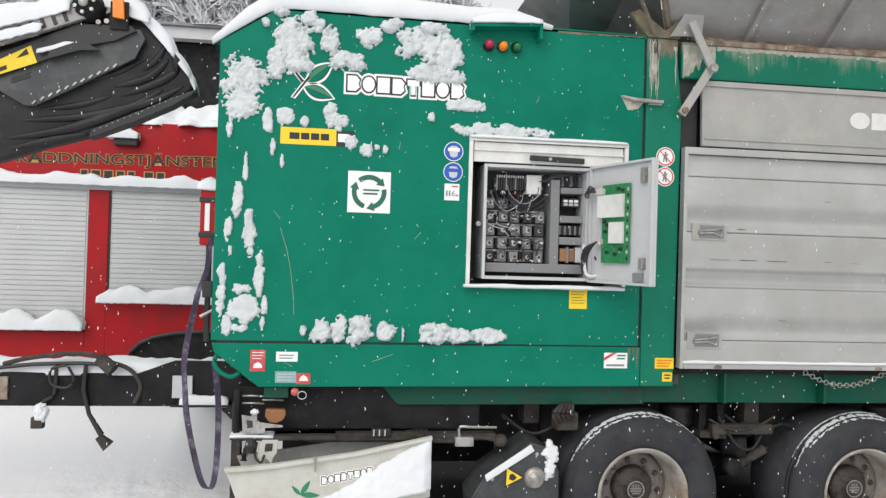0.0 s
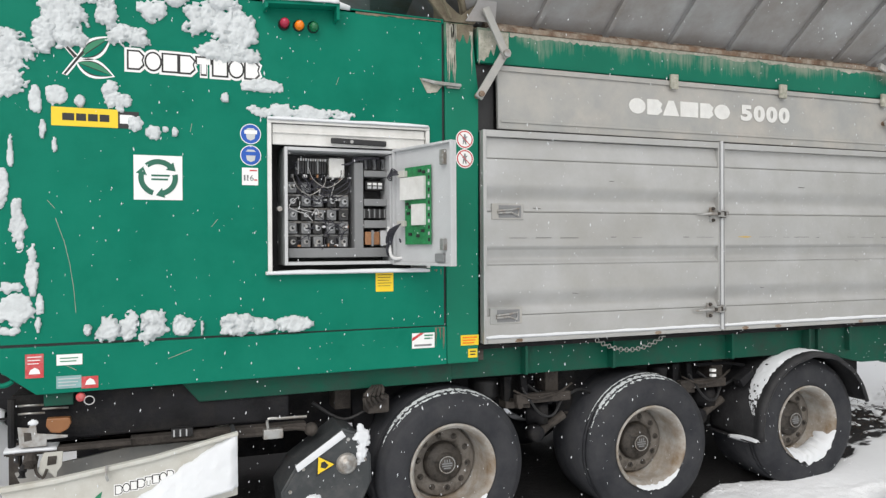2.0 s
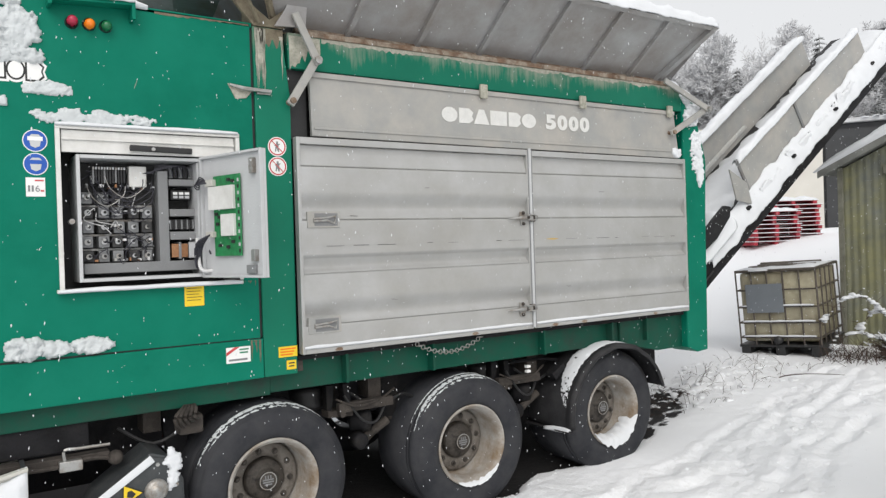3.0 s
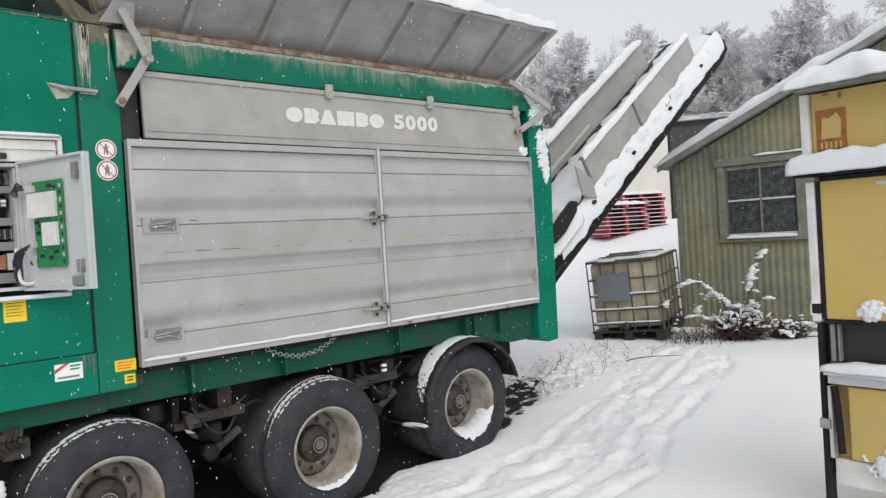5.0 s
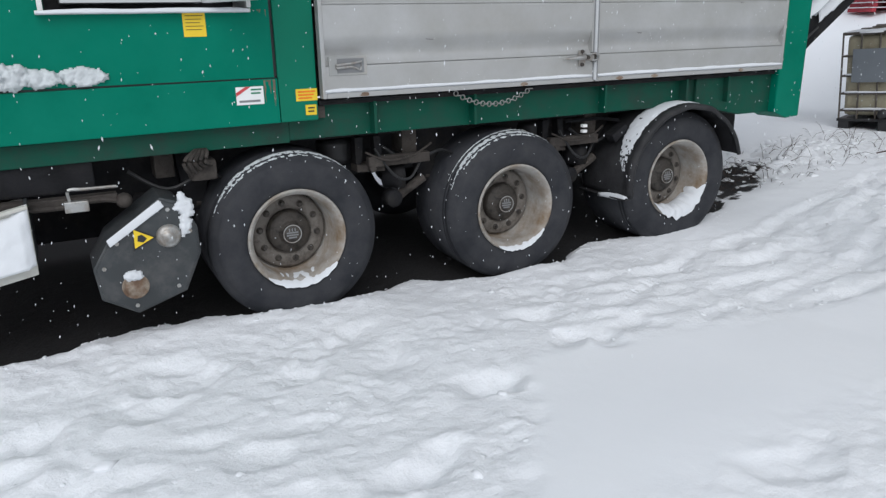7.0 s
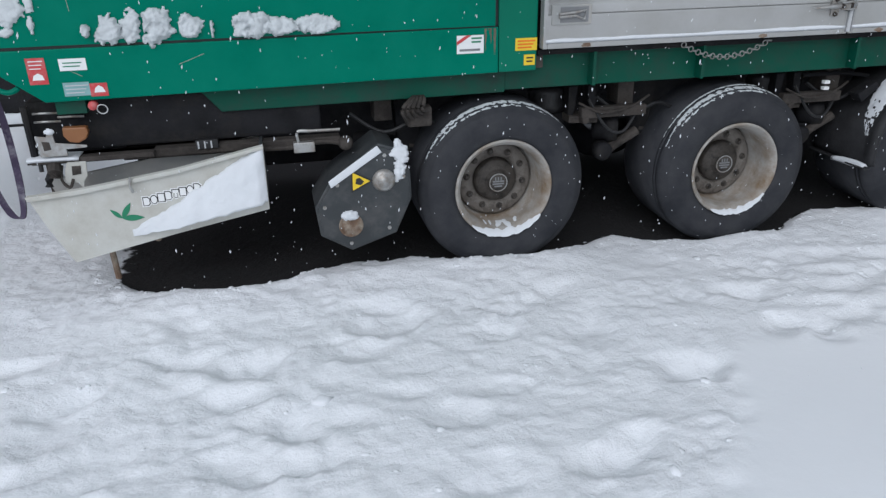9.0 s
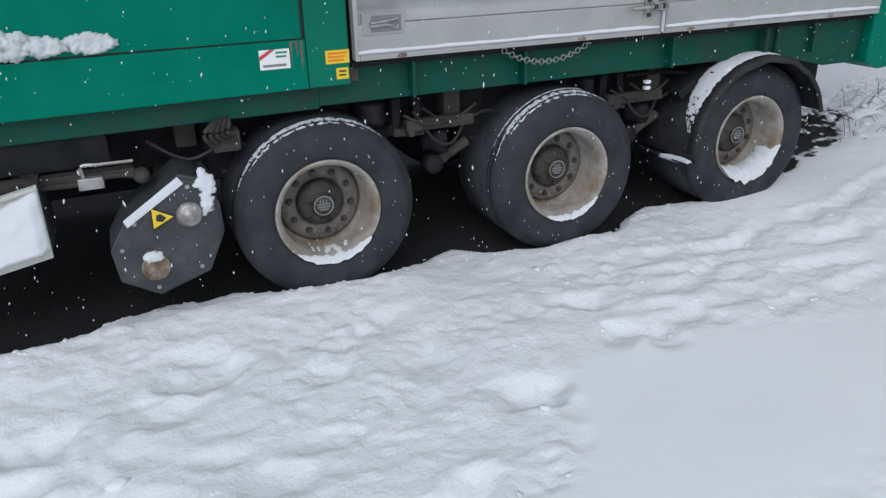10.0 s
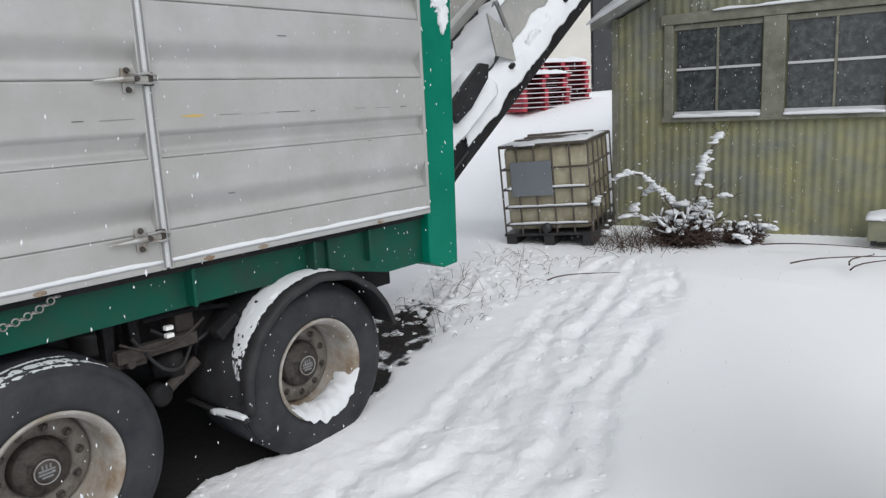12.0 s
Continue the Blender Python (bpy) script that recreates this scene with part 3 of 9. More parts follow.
def build_ground():
    xs, ys = axis(-600, 900, -1.4, 9.4, 0.024, 1.11), axis(-700, 800, -3.3, 1.6, 0.022, 1.11)
    verts = [(x, y, ground_height(x, y)) for x in xs for y in ys]
    k = len(ys)
    faces = [(i * k + j, (i + 1) * k + j, (i + 1) * k + j + 1, i * k + j + 1) for i in range(len(xs) - 1) for j in range(k - 1)]
    me = bpy.data.meshes.new("ground")
    me.from_pydata(verts, [], faces)
    me.polygons.foreach_set("use_smooth", [True] * len(faces))
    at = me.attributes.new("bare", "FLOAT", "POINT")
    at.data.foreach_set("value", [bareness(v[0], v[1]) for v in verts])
    at = me.attributes.new("trodden", "FLOAT", "POINT")
    at.data.foreach_set("value", [1 - smoothness(v[0], v[1]) for v in verts])
    me.materials.append(GROUND)
    return tagged(new("ground", me), "trodden snow, with bare ground painted near black for the machine's shade", "snowy ground", kind="structure")


build_ground()



def snow_clods():
    """Small loose lumps of snow along the edge of the bare ground and over the trodden snow."""
    rnd = random.Random(17)
    bm = bmesh.new()
    bmesh.ops.create_icosphere(bm, subdivisions=2, radius=1.0)
    ball = [v.co.copy() for v in bm.verts]
    tris = [[v.index for v in f.verts] for f in bm.faces]
    bm.free()
    spots = []
    for k in range(260):
        x = rnd.uniform(-0.3, 6.3)
        spots.append((x, broken(x, BARE_EDGE) + rnd.gauss(-0.04, 0.05), rnd.uniform(0.005, 0.014)))
    for k in range(420):
        x, y = rnd.uniform(-1.2, 5.0), -0.2 - 2.9 * rnd.random()
        if smoothness(x, y) < 0.3 and n3(x, y, 33, 1.6) > -0.1:
            spots.append((x, y, rnd.uniform(0.005, 0.014) if k % 14 else rnd.uniform(0.014, 0.026)))
    for k in range(120):
        x = rnd.uniform(4.0, 9.6)
        spots.append((x, rnd.uniform(broken(x, TRAIL_LOW), broken(x, TRAIL_HIGH)), rnd.uniform(0.006, 0.024)))
    for k in range(170):
        spots.append((rnd.gauss(8.0, 0.8), rnd.gauss(1.0, 0.4), rnd.uniform(0.012, 0.05)))
    verts, faces = [], []
    for x, y, r in spots:
        c = Vector((x, y, ground_height(x, y) - 0.32 * r))
        o, sx, sy, ph = len(verts), rnd.uniform(0.8, 1.7), rnd.uniform(0.8, 1.7), rnd.uniform(0, 90)
        for v in ball:
            d = r * (1 + 0.55 * n3(v.x + ph, v.y, v.z, 1.1) + 0.25 * n3(v.x, v.y + ph, v.z, 2.7))
            verts.append((c.x + d * sx * v.x, c.y + d * sy * v.y, c.z + 0.6 * d * v.z))
        faces += [[o + i for i in t] for t in tris]
    me = bpy.data.meshes.new("snow_clods")
    me.from_pydata(verts, [], faces)
    me.polygons.foreach_set("use_smooth", [True] * len(faces))
    me.materials.append(CLOD)
    tagged(new("snow_clods", me), "loose crumbs of snow on the trodden snow", "snow", kind="stuff")


CLOD = material("crumbled_snow", (0.82, 0.835, 0.86), 0.85, 0, 0.02, 6, 0.1, 40, spec=0.2)
snow_clods()

# ---- the mobile shredder ----
machine = thing("mobile_shredder", "green and grey trailer-mounted waste shredder standing in snow, control cabinet open", "shredder")

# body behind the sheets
part("engine_body", bm_prism([(-0.46, 1.45), (2.2, 1.45), (2.2, 3.42), (-0.16, 3.42), (-0.46, 3.22)], 0.36, 2.45), GREEN_SHADED, machine)
part("roof_sheet", bm_prism([(-0.49, 3.28), (-0.17, 3.485), (2.22, 3.465), (2.22, 3.435), (-0.16, 3.455), (-0.47, 3.255)], 0.0, 2.46, bevel=0.004), GREEN, machine)
part("front_sheet", bm_box(-0.49, -0.46, 0.031, 2.45, 1.43, 3.24), GREEN, machine)
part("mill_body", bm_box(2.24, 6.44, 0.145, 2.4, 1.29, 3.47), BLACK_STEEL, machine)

# hood side sheet round the cabinet opening, with rounded outer edges


def hood_sheet():
    """The hood's side as one sheet with an opening for the cabinet."""
    bm = bmesh.new()
    at = {}
    for ring in (((-0.49, 1.427), (1.07, 1.427), (1.07, 1.80), (1.07, 2.735), (1.07, 3.463), (-0.175, 3.475), (-0.49, 3.268)),
                 ((1.07, 2.735), (2.10, 2.735), (2.205, 2.735), (2.205, 3.455), (1.07, 3.463)),
                 ((1.07, 1.427), (2.212, 1.427), (2.212, 1.80), (2.10, 1.80), (1.07, 1.80)),
                 ((2.10, 1.80), (2.212, 1.80), (2.205, 2.735), (2.10, 2.735))):
        for q in ring:
            if q not in at:
                at[q] = bm.verts.new((q[0], 0.0, q[1]))
        bm.faces.new([at[q] for q in ring])
    r = bmesh.ops.extrude_face_region(bm, geom=bm.faces[:])
    for v in r["geom"]:
        if isinstance(v, bmesh.types.BMVert):
            v.co.y = 0.03
    bmesh.ops.recalc_face_normals(bm, faces=bm.faces)
    return bm


hood = part("hood_side", hood_sheet(), GREEN, machine)
part("corner_post", bm_prism([(2.235, 1.165), (2.462, 1.165), (2.472, 3.0), (2.43, 3.38), (2.40, 3.45), (2.225, 3.45)], 0.0, 0.14, bevel=0.008), POSTM, machine)
part("skirt", bm_prism([(-0.485, 1.41), (2.23, 1.42), (2.23, 1.165), (-0.20, 1.145), (-0.47, 1.355)], -0.004, 0.06, bevel=0.006), GREEN, machine)
part("seam_gap", bm_box(-0.46, 2.22, 0.012, 0.05, 1.405, 1.445), BLACK, machine)
part("seam_gap", bm_box(2.2, 2.24, 0.02, 0.05, 1.43, 3.44), BLACK, machine)


def bm_streaks(x0, x1, top, deep, n, y, seed, wide=0.012):
    """Narrow ragged streaks running down a sheet from a common height."""
    rnd = random.Random(seed)
    bm = bmesh.new()
    for k in range(n):
        x = x0 + (x1 - x0) * (k + rnd.uniform(0.1, 0.9)) / n
        w, l = wide * rnd.uniform(0.25, 1.0), deep * rnd.random() ** 1.4 + 0.01
        pts = [(x - w, top), (x + w, top)]
        steps = 6
        side = []
        for i in range(1, steps + 1):
            f = 1 - (i / steps) ** 2.2
            side.append((w * f * rnd.uniform(0.55, 1.1), top - l * i / steps, rnd.uniform(-0.003, 0.003)))
        pts += [(x + a + d, z) for a, z, d in side] + [(x - a + d, z) for a, z, d in side[::-1][1:]]
        bm_prism(pts, y - 0.0012 - 0.0003 * (k % 3), y, bm)
    return bm


def bm_ragged(x0, x1, top, deep, y, seed, step=0.012, d=0.0012):
    """A band along a sheet's upper edge with a ragged lower border."""
    k = max(4, int((x1 - x0) / step))
    low = [(x0 + (x1 - x0) * i / k, top - deep * max(0.12, 0.55 + 0.5 * fbm(x0 + (x1 - x0) * i / k, seed, 1, 5) + 0.35 * n3(x0 + i * step, seed, 3, 35))) for i in range(k, -1, -1)]
    return bm_prism([(x0, top), (x1, top)] + low, y - d, y)


tagged(part("chalk_smear", bm_streaks(2.243, 2.305, 3.44, 0.42, 24, -0.0022, 4, 0.011), CHALK, machine), kind="stuff")
tagged(part("chalk_smear", bm_streaks(2.408, 2.428, 3.40, 0.32, 4, -0.0022, 8, 0.006), CHALK, machine), kind="stuff")
part("worn_stain", bm_ragged(2.237, 2.432, 3.444, 0.17, -0.0006, 15, 0.006), STAIN, machine)
part("worn_stain", bm_ragged(1.62, 2.2, 3.452, 0.018, -0.0006, 9, 0.006), STAIN, machine)

for x, z, l, a in ((-0.078, 2.06, 0.13, 72), (-0.042, 1.93, 0.15, 78), (-0.018, 1.79, 0.14, 82), (-0.004, 1.655, 0.13, 86), (-0.12, 2.2, 0.06, 50), (0.75, 2.1, 0.06, -50), (0.62, 2.66, 0.05, -80), (1.5, 3.0, 0.05, -70), (0.55, 1.33, 0.14, -20), (-0.05, 1.30, 0.12, 30)):
    part("paint_scratch", bm_box(-l / 2, l / 2, -0.0052 if z < 1.42 else -0.0009, -0.0042 if z < 1.42 else 0.0, -0.0012, 0.0012, m=pose(x, 0, z, 0, a, 0)), CHALK, machine)

tagged(part("dirt_streaks", bm_streaks(2.15, 2.225, 1.415, 0.22, 5, -0.0046, 21, 0.008), STAIN, machine), kind="stuff")
tagged(part("dirt_streaks", bm_streaks(2.10, 2.205, 1.80, 0.05, 4, -0.0006, 22, 0.005), STAIN, machine), kind="stuff")

# spring clamp between hood and post
clamp = part("hood_clamp", bm_tube([(2.06, -0.02, 3.05), (2.15, -0.03, 3.03), (2.33, -0.03, 3.025)], [0.008, 0.014, 0.012]), STEEL, machine, "galvanised spring clamp on a chalky worn patch")
part("clamp_plate", bm_prism([(2.05, 3.06), (2.22, 3.035), (2.17, 2.975), (2.10, 2.965)], -0.006, -0.001), CHALK, clamp)
part("clamp_plate", bm_box(2.235, 2.33, -0.02, -0.0, 3.005, 3.03, 0.004), STEEL, clamp)


def plain_rough(x, z, rx, rz):
    """A ragged spot's outline."""
    return [(x + rx * math.cos(k * 0.57) * (1 + 0.5 * n3(x, k, 3, 1.3)), z + rz * math.sin(k * 0.57) * (1 + 0.5 * n3(x, k, 9, 1.7))) for k in range(11)]


SEAM = material("dull_seam", (0.27, 0.27, 0.26), 0.6)
JOINTS = (2.548, 2.186, 1.824, 1.478)


def board_out(z):
    """How far the face of a boarded door stands out at height z: each board's upper half is proud, its lower half slopes back."""
    above = [j for j in JOINTS if j >= z]
    if not above:
        return -0.012 + 0.026 * ease(2.66, 2.55, z)
    j = min(above)
    k = JOINTS.index(j)
    d = j - z
    start, long, cut = ((0.17, 0.11, 0.0), (0.245, 0.075, 0.010), (0.17, 0.12, 0.0), (0.17, 0.11, 0.0))[k]
    if d < 0.006:
        return 0.010 + 0.012 * d / 0.006
    back = ease(start, start + long, d) if not cut else 0.6 * ease(start, start + cut, d) + 0.4 * ease(start + 0.5 * cut, start + long, d)
    return 0.022 * (1 - back) + back * (-0.022 + 0.036 * ease(start + long, 0.362, d))


def sheet_door(x0, x1, z0, z1, y, mat, name, label, seed):
    """A sheet-metal door: rim and a face of stepped horizontal boards, slightly dented."""
    d = part(name, bm_box(x0, x1, y + 0.028, y + 0.04, z0, z1, 0.004), mat, machine, label)
    rim = 0.026
    part("rim", bm_box(x0, x0 + rim, y - 0.024, y + 0.028, z0, z1, 0.004), mat, d)
    part("rim", bm_box(x1 - rim, x1, y - 0.024, y + 0.028, z0, z1, 0.004), mat, d)
    part("rim", bm_box(x0 + rim, x1 - rim, y - 0.022, y + 0.028, z1 - 0.045, z1, 0.004), mat, d)
    part("rim", bm_box(x0 + rim, x1 - rim, y - 0.026, y + 0.028, z0, z0 + 0.045, 0.006), mat, d)
    zs = sorted(set(list(np.arange(z0 + 0.045, z1 - 0.044, 0.012)) + [j + e for j in JOINTS for e in (-0.008, -0.004, 0.0, 0.002)]))
    bm = bmesh.new()
    cols = []
    n = 40
    for i in range(n + 1):
        x = x0 + rim + (x1 - x0 - 2 * rim) * i / n
        cols.append([bm.verts.new((x, y - board_out(z) - 0.0022 * n3(x, z, seed, 2.3) - 0.0012 * n3(x, z, seed + 3, 6), z)) for z in zs])
    for a, b in zip(cols, cols[1:]):
        for k in range(len(zs) - 1):
            bm.faces.new((a[k], b[k], b[k + 1], a[k + 1]))
    part("board_face", bm, mat, d, "", True)
    return d


door_a = sheet_door(2.485, 4.488, 1.288, 2.74, -0.02, GREY, "side_door", "grey boarded sheet-metal side door with snow on its lower edge", 1.0)
door_b = sheet_door(4.502, 6.43, 1.288, 2.735, -0.02, GREY, "side_door", "grey boarded sheet-metal side door beside the rear post", 9.0)
for dr, x0, x1 in ((door_a, 2.515, 4.46), (door_b, 4.53, 6.4)):
    for z in JOINTS:
        x = x0
        while x < x1:
            l = min(x1 - x, 0.25 + 0.35 * abs(n3(x, z, 2, 3)))
            part("sheet_seam", bm_box(x, x + l, -0.0395, -0.028, z + 0.0005 - 0.0014 * abs(n3(x, z, 7, 5)), z + 0.0022), SEAM if n3(x, z, 4, 4) > -0.3 else GREY, dr)
            x += l
for x in (4.472, 4.508):
    part("door_gap", bm_box(x, x + 0.009, -0.0465, -0.01, 1.30, 2.735), MIDGREY, machine)
part("door_post", bm_tube([(4.4945, -0.044, 1.30), (4.4945, -0.044, 2.75)], 0.0125, 10), PALEGREY, machine, "upright grey strip between the doors")


def recessed_latch(x, z, parent):
    b = part("recessed_latch", bm_box(x - 0.12, x + 0.12, -0.026, -0.0485, z - 0.055, z + 0.055, 0.004), GREY_FLAP, parent, "recessed spring latch with worn wire handle")
    part("latch_dish", bm_box(x - 0.07, x + 0.10, -0.0505, -0.049, z - 0.042, z + 0.042), MIDGREY, b)
    part("latch_handle", bm_tube([(x - 0.08, -0.058, z - 0.012), (x + 0.02, -0.058, z - 0.006), (x + 0.075, -0.054, z - 0.028), (x + 0.082, -0.054, z + 0.022), (x + 0.02, -0.058, z + 0.012), (x - 0.08, -0.058, z + 0.004)], 0.008, 6), STEEL, b)


def toggle_latch(x, z, parent):
    b = part("toggle_latch", bm_box(x - 0.085, x + 0.045, -0.072, -0.036, z - 0.014, z + 0.018, 0.006), STEEL, parent, "galvanised toggle latch with a pointed handle")
    part("latch_handle", bm_tube([(x - 0.21, -0.060, z - 0.004), (x - 0.15, -0.066, z - 0.002), (x - 0.08, -0.074, z + 0.002), (x - 0.01, -0.074, z + 0.004)], [0.003, 0.009, 0.014, 0.012]), STEEL, b)
    part("latch_plate", bm_box(x - 0.075, x - 0.02, -0.055, -0.036, z - 0.058, z + 0.054, 0.005), STEEL, b)
    part("latch_plate", bm_box(x + 0.03, x + 0.075, -0.062, -0.039, z - 0.028, z + 0.034, 0.006), GRIME, b)
    for dx, dz in ((-0.05, 0.042), (-0.05, -0.045)):
        part("latch_bolt", bm_lathe([(0.0, -0.07), (0.010, -0.07), (0.014, -0.06), (0.014, -0.05)], 10, centre=(x + dx, 0, z + dz)), GRIME, b)
    part("latch_hook", bm_tube([(x - 0.03, -0.08, z + 0.022), (x + 0.04, -0.082, z + 0.028), (x + 0.085, -0.07, z + 0.016), (x + 0.085, -0.07, z - 0.012), (x + 0.04, -0.082, z - 0.018), (x - 0.03, -0.08, z - 0.012)], 0.006, 6), STEEL, b)
    part("latch_pin", bm_disc(x - 0.02, z + 0.004, 0.012, -0.094, -0.074, 10), GRIME, b)


recessed_latch(2.665, 2.187, door_a)
recessed_latch(2.65, 1.475, door_a)
toggle_latch(4.45, 2.185, door_a)
toggle_latch(4.42, 1.455, door_a)

random.seed(8)
x = 2.56
while x < 6.3:
    l = random.uniform(0.03, 0.17)
    if abs(x + l / 2 - 4.49) > 0.14 and random.random() < 0.75:
        z = 2.008 + random.uniform(-0.003, 0.003)
        part("scratch", bm_box(x, x + l, -0.0445, -0.036, z - 0.0014, z + 0.0014), BOXGREY if random.random() < 0.5 else MIDGREY, door_a if x < 4.4 else door_b)
    x += l + random.uniform(0.04, 0.2)
for x, z, l, a in ((2.9, 2.212, 0.06, 3), (3.5, 2.415, 0.04, -3), (3.2, 1.612, 0.05, 6), (5.3, 2.41, 0.06, 0), (5.9, 1.81, 0.03, 5), (4.9, 1.61, 0.04, 4)):
    part("scratch", bm_box(-l / 2, l / 2, -0.0242 - board_out(z), -0.0195 - board_out(z), -0.001, 0.001, m=pose(x, 0, z, 0, a, 0)), GRIME, door_a if x < 4.4 else door_b)
part("rust_spot", bm_prism(plain_rough(4.72, 2.012, 0.06, 0.006), -0.0446, -0.0395), OCHRE, door_b)
for x in (2.75, 3.9, 4.72, 5.05, 5.95):
    part("rust_spot", bm_prism(plain_rough(x, 1.302, 0.03, 0.012), -0.0475, -0.0455), RUST, door_a if x < 4.4 else door_b)

# grey upper flap with lettering, green rail above it
flap = part("upper_flap", bm_prism([(2.605, 3.19), (6.32, 3.185), (6.385, 2.745), (2.615, 2.755)], -0.012, 0.02, bevel=0.005), GREY_FLAP, machine, "dull grey upper flap with white lettering")
part("flap_rim", bm_box(2.615, 6.32, -0.026, -0.0125, 3.15, 3.186, 0.004), GREY_FLAP, flap)
part("flap_rim", bm_box(2.63, 6.37, -0.02, -0.0125, 2.80, 2.815, 0.003), GREY_FLAP, flap)
part("flap_shadow_gap", bm_box(2.47, 2.605, 0.05, 0.1, 2.74, 3.2), BLACK, machine)
for x in (4.02, 5.08, 6.2):
    part("flap_hinge", bm_box(x, x + 0.07, -0.05, -0.027, 3.12, 3.23, 0.008), CHALK, flap)
def disc_pts(x, z, rx, rz, n=20):
    return [(x + rx * math.cos(2 * math.pi * k / n), z + rz * math.sin(2 * math.pi * k / n)) for k in range(n)]


def plain_shape(kind, x0, x1, z0, z1):
    """The plain outline that stands for one sign of a maker's word."""
    xm, zm, w = (x0 + x1) / 2, (z0 + z1) / 2, x1 - x0
    if kind == "o":
        return disc_pts(xm, zm, w / 2, (z1 - z0) / 2)
    if kind == "v":
        return [(x0, z0), (x1, z0), (xm + 0.16 * w, z1), (xm - 0.16 * w, z1)]
    if kind == "t":
        return [(xm - 0.18 * w, z0), (xm + 0.18 * w, z0), (xm + 0.18 * w, zm + 0.1 * (z1 - z0)), (x1, zm + 0.1 * (z1 - z0)), (x1, z1), (x0, z1), (x0, zm + 0.1 * (z1 - z0)), (xm - 0.18 * w, zm + 0.1 * (z1 - z0))]
    if kind == "d":
        return [(x0, z0), (x0 + 0.7 * w, z0), (x1, z0 + 0.25 * (z1 - z0)), (x1 - 0.1 * w, zm), (x1, z1 - 0.25 * (z1 - z0)), (x0 + 0.7 * w, z1), (x0, z1)]
    return [(x0, z0), (x1, z0), (x1, z1), (x0, z1)]


for k, x, w in (("o", 3.67, 0.145), ("d", 3.83, 0.135), ("v", 3.97, 0.15), ("s", 4.13, 0.165), ("d", 4.315, 0.125), ("o", 4.45, 0.15)):
    part("name_shape", bm_prism(plain_shape(k, x, x + w, 2.922, 3.037), -0.0165, -0.0125), LETTER, flap)
for k, sign in enumerate("5000"):
    part("digit", text_mesh(sign, 0.158, 0.002, 0.008, 0.112), LETTER, flap, "", m=pose(4.763 + 0.128 * k, -0.016, 2.98, 90, 0, 0))
rail = part("top_rail", bm_box(2.465, 6.46, 0.002, 0.14, 3.20, 3.44, 0.008), RAILM, machine, "green top rail with chalky worn streaks")
part("worn_stain", bm_ragged(2.475, 2.70, 3.42, 0.24, 0.002, 3.0, 0.010), CHALK, rail, "chalky dirt on the rail's end")
part("worn_stain", bm_ragged(2.71, 6.30, 3.424, 0.045, 0.002, 5.0, 0.014), CHALK, rail)
part("rail_edge", bm_box(2.56, 6.34, -0.012, 0.1, 3.425, 3.462, 0.006), RUST, rail)

# rear post
post = part("rear_post", bm_prism([(6.45, 0.93), (6.60, 0.87), (6.75, 0.88), (6.775, 2.2), (6.80, 2.75), (6.62, 3.30), (6.46, 3.42)], 0.0, 0.3, bevel=0.012), GREEN, machine, "green rear post with snow caught on its top")
part("door_edge_strip", bm_box(6.433, 6.449, -0.012, 0.02, 1.3, 2.74, 0.003), BLACK, machine)
for z in (1.36, 1.62, 1.84, 2.12, 2.5):
    part("rivet", bm_disc(6.466, z, 0.012, -0.008, -0.0005, 10), PRINT, post)

# green frame below the doors, its shade put into the darker green
part("frame_beam", bm_box(2.3, 6.44, 0.10, 0.22, 1.04, 1.27, 0.01), GREEN_SHADED, machine)
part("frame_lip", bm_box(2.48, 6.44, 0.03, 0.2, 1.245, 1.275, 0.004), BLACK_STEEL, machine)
part("frame_beam", bm_prism([(5.6, 1.25), (6.46, 1.25), (6.46, 0.93), (6.1, 0.93), (5.6, 1.04)], 0.07, 0.3, bevel=0.008), GREEN_SHADED, machine)
part("frame_beam", bm_prism([(0.56, 1.14), (2.3, 1.16), (2.3, 1.03), (0.66, 1.02)], 0.09, 0.3, bevel=0.006), GREEN_SHADED, machine)
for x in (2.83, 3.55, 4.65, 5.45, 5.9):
    part("gusset", bm_box(x, x + 0.02, 0.02, 0.1, 1.05, 1.25, 0.003), GREEN_SHADED, machine)
part("under_skirt", bm_box(2.3, 2.52, 0.05, 0.12, 1.17, 1.24), GRIME, machine)

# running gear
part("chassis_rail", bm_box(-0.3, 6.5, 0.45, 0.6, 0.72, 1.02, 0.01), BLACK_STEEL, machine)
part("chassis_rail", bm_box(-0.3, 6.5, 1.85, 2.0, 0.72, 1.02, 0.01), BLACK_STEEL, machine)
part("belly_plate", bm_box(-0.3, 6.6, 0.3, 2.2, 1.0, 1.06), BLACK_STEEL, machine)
# black box added to fill what is only a dark gap under the skirt
part("front_gap_fill", bm_box(-0.34, 1.2, 0.12, 0.5, 0.86, 1.13, 0.01), BLACK_STEEL, machine, "black box filling the dark gap under the skirt")
part("side_rail", bm_box(-0.36, 1.3, 0.06, 0.14, 0.80, 0.845, 0.006), GRIME, machine, "brown grimy lower side rail")


def tyre_profile():
    o = -0.12
    p = [(0.298, o + 0.045), (0.31, o + 0.022), (0.335, o + 0.010), (0.37, o + 0.002), (0.41, o), (0.45, o + 0.004), (0.485, o + 0.014), (0.487, o + 0.018), (0.505, o + 0.03), (0.524, o + 0.048), (0.533, o + 0.07)]
    for g in (0.095, 0.13):
        p += [(0.536, o + g - 0.009), (0.524, o + g - 0.006), (0.524, o + g + 0.006), (0.536, o + g + 0.009)]
    return p + [(0.535, o + 0.53), (0.528, o + 0.57), (0.50, o + 0.60), (0.42, o + 0.62), (0.30, o + 0.58)]


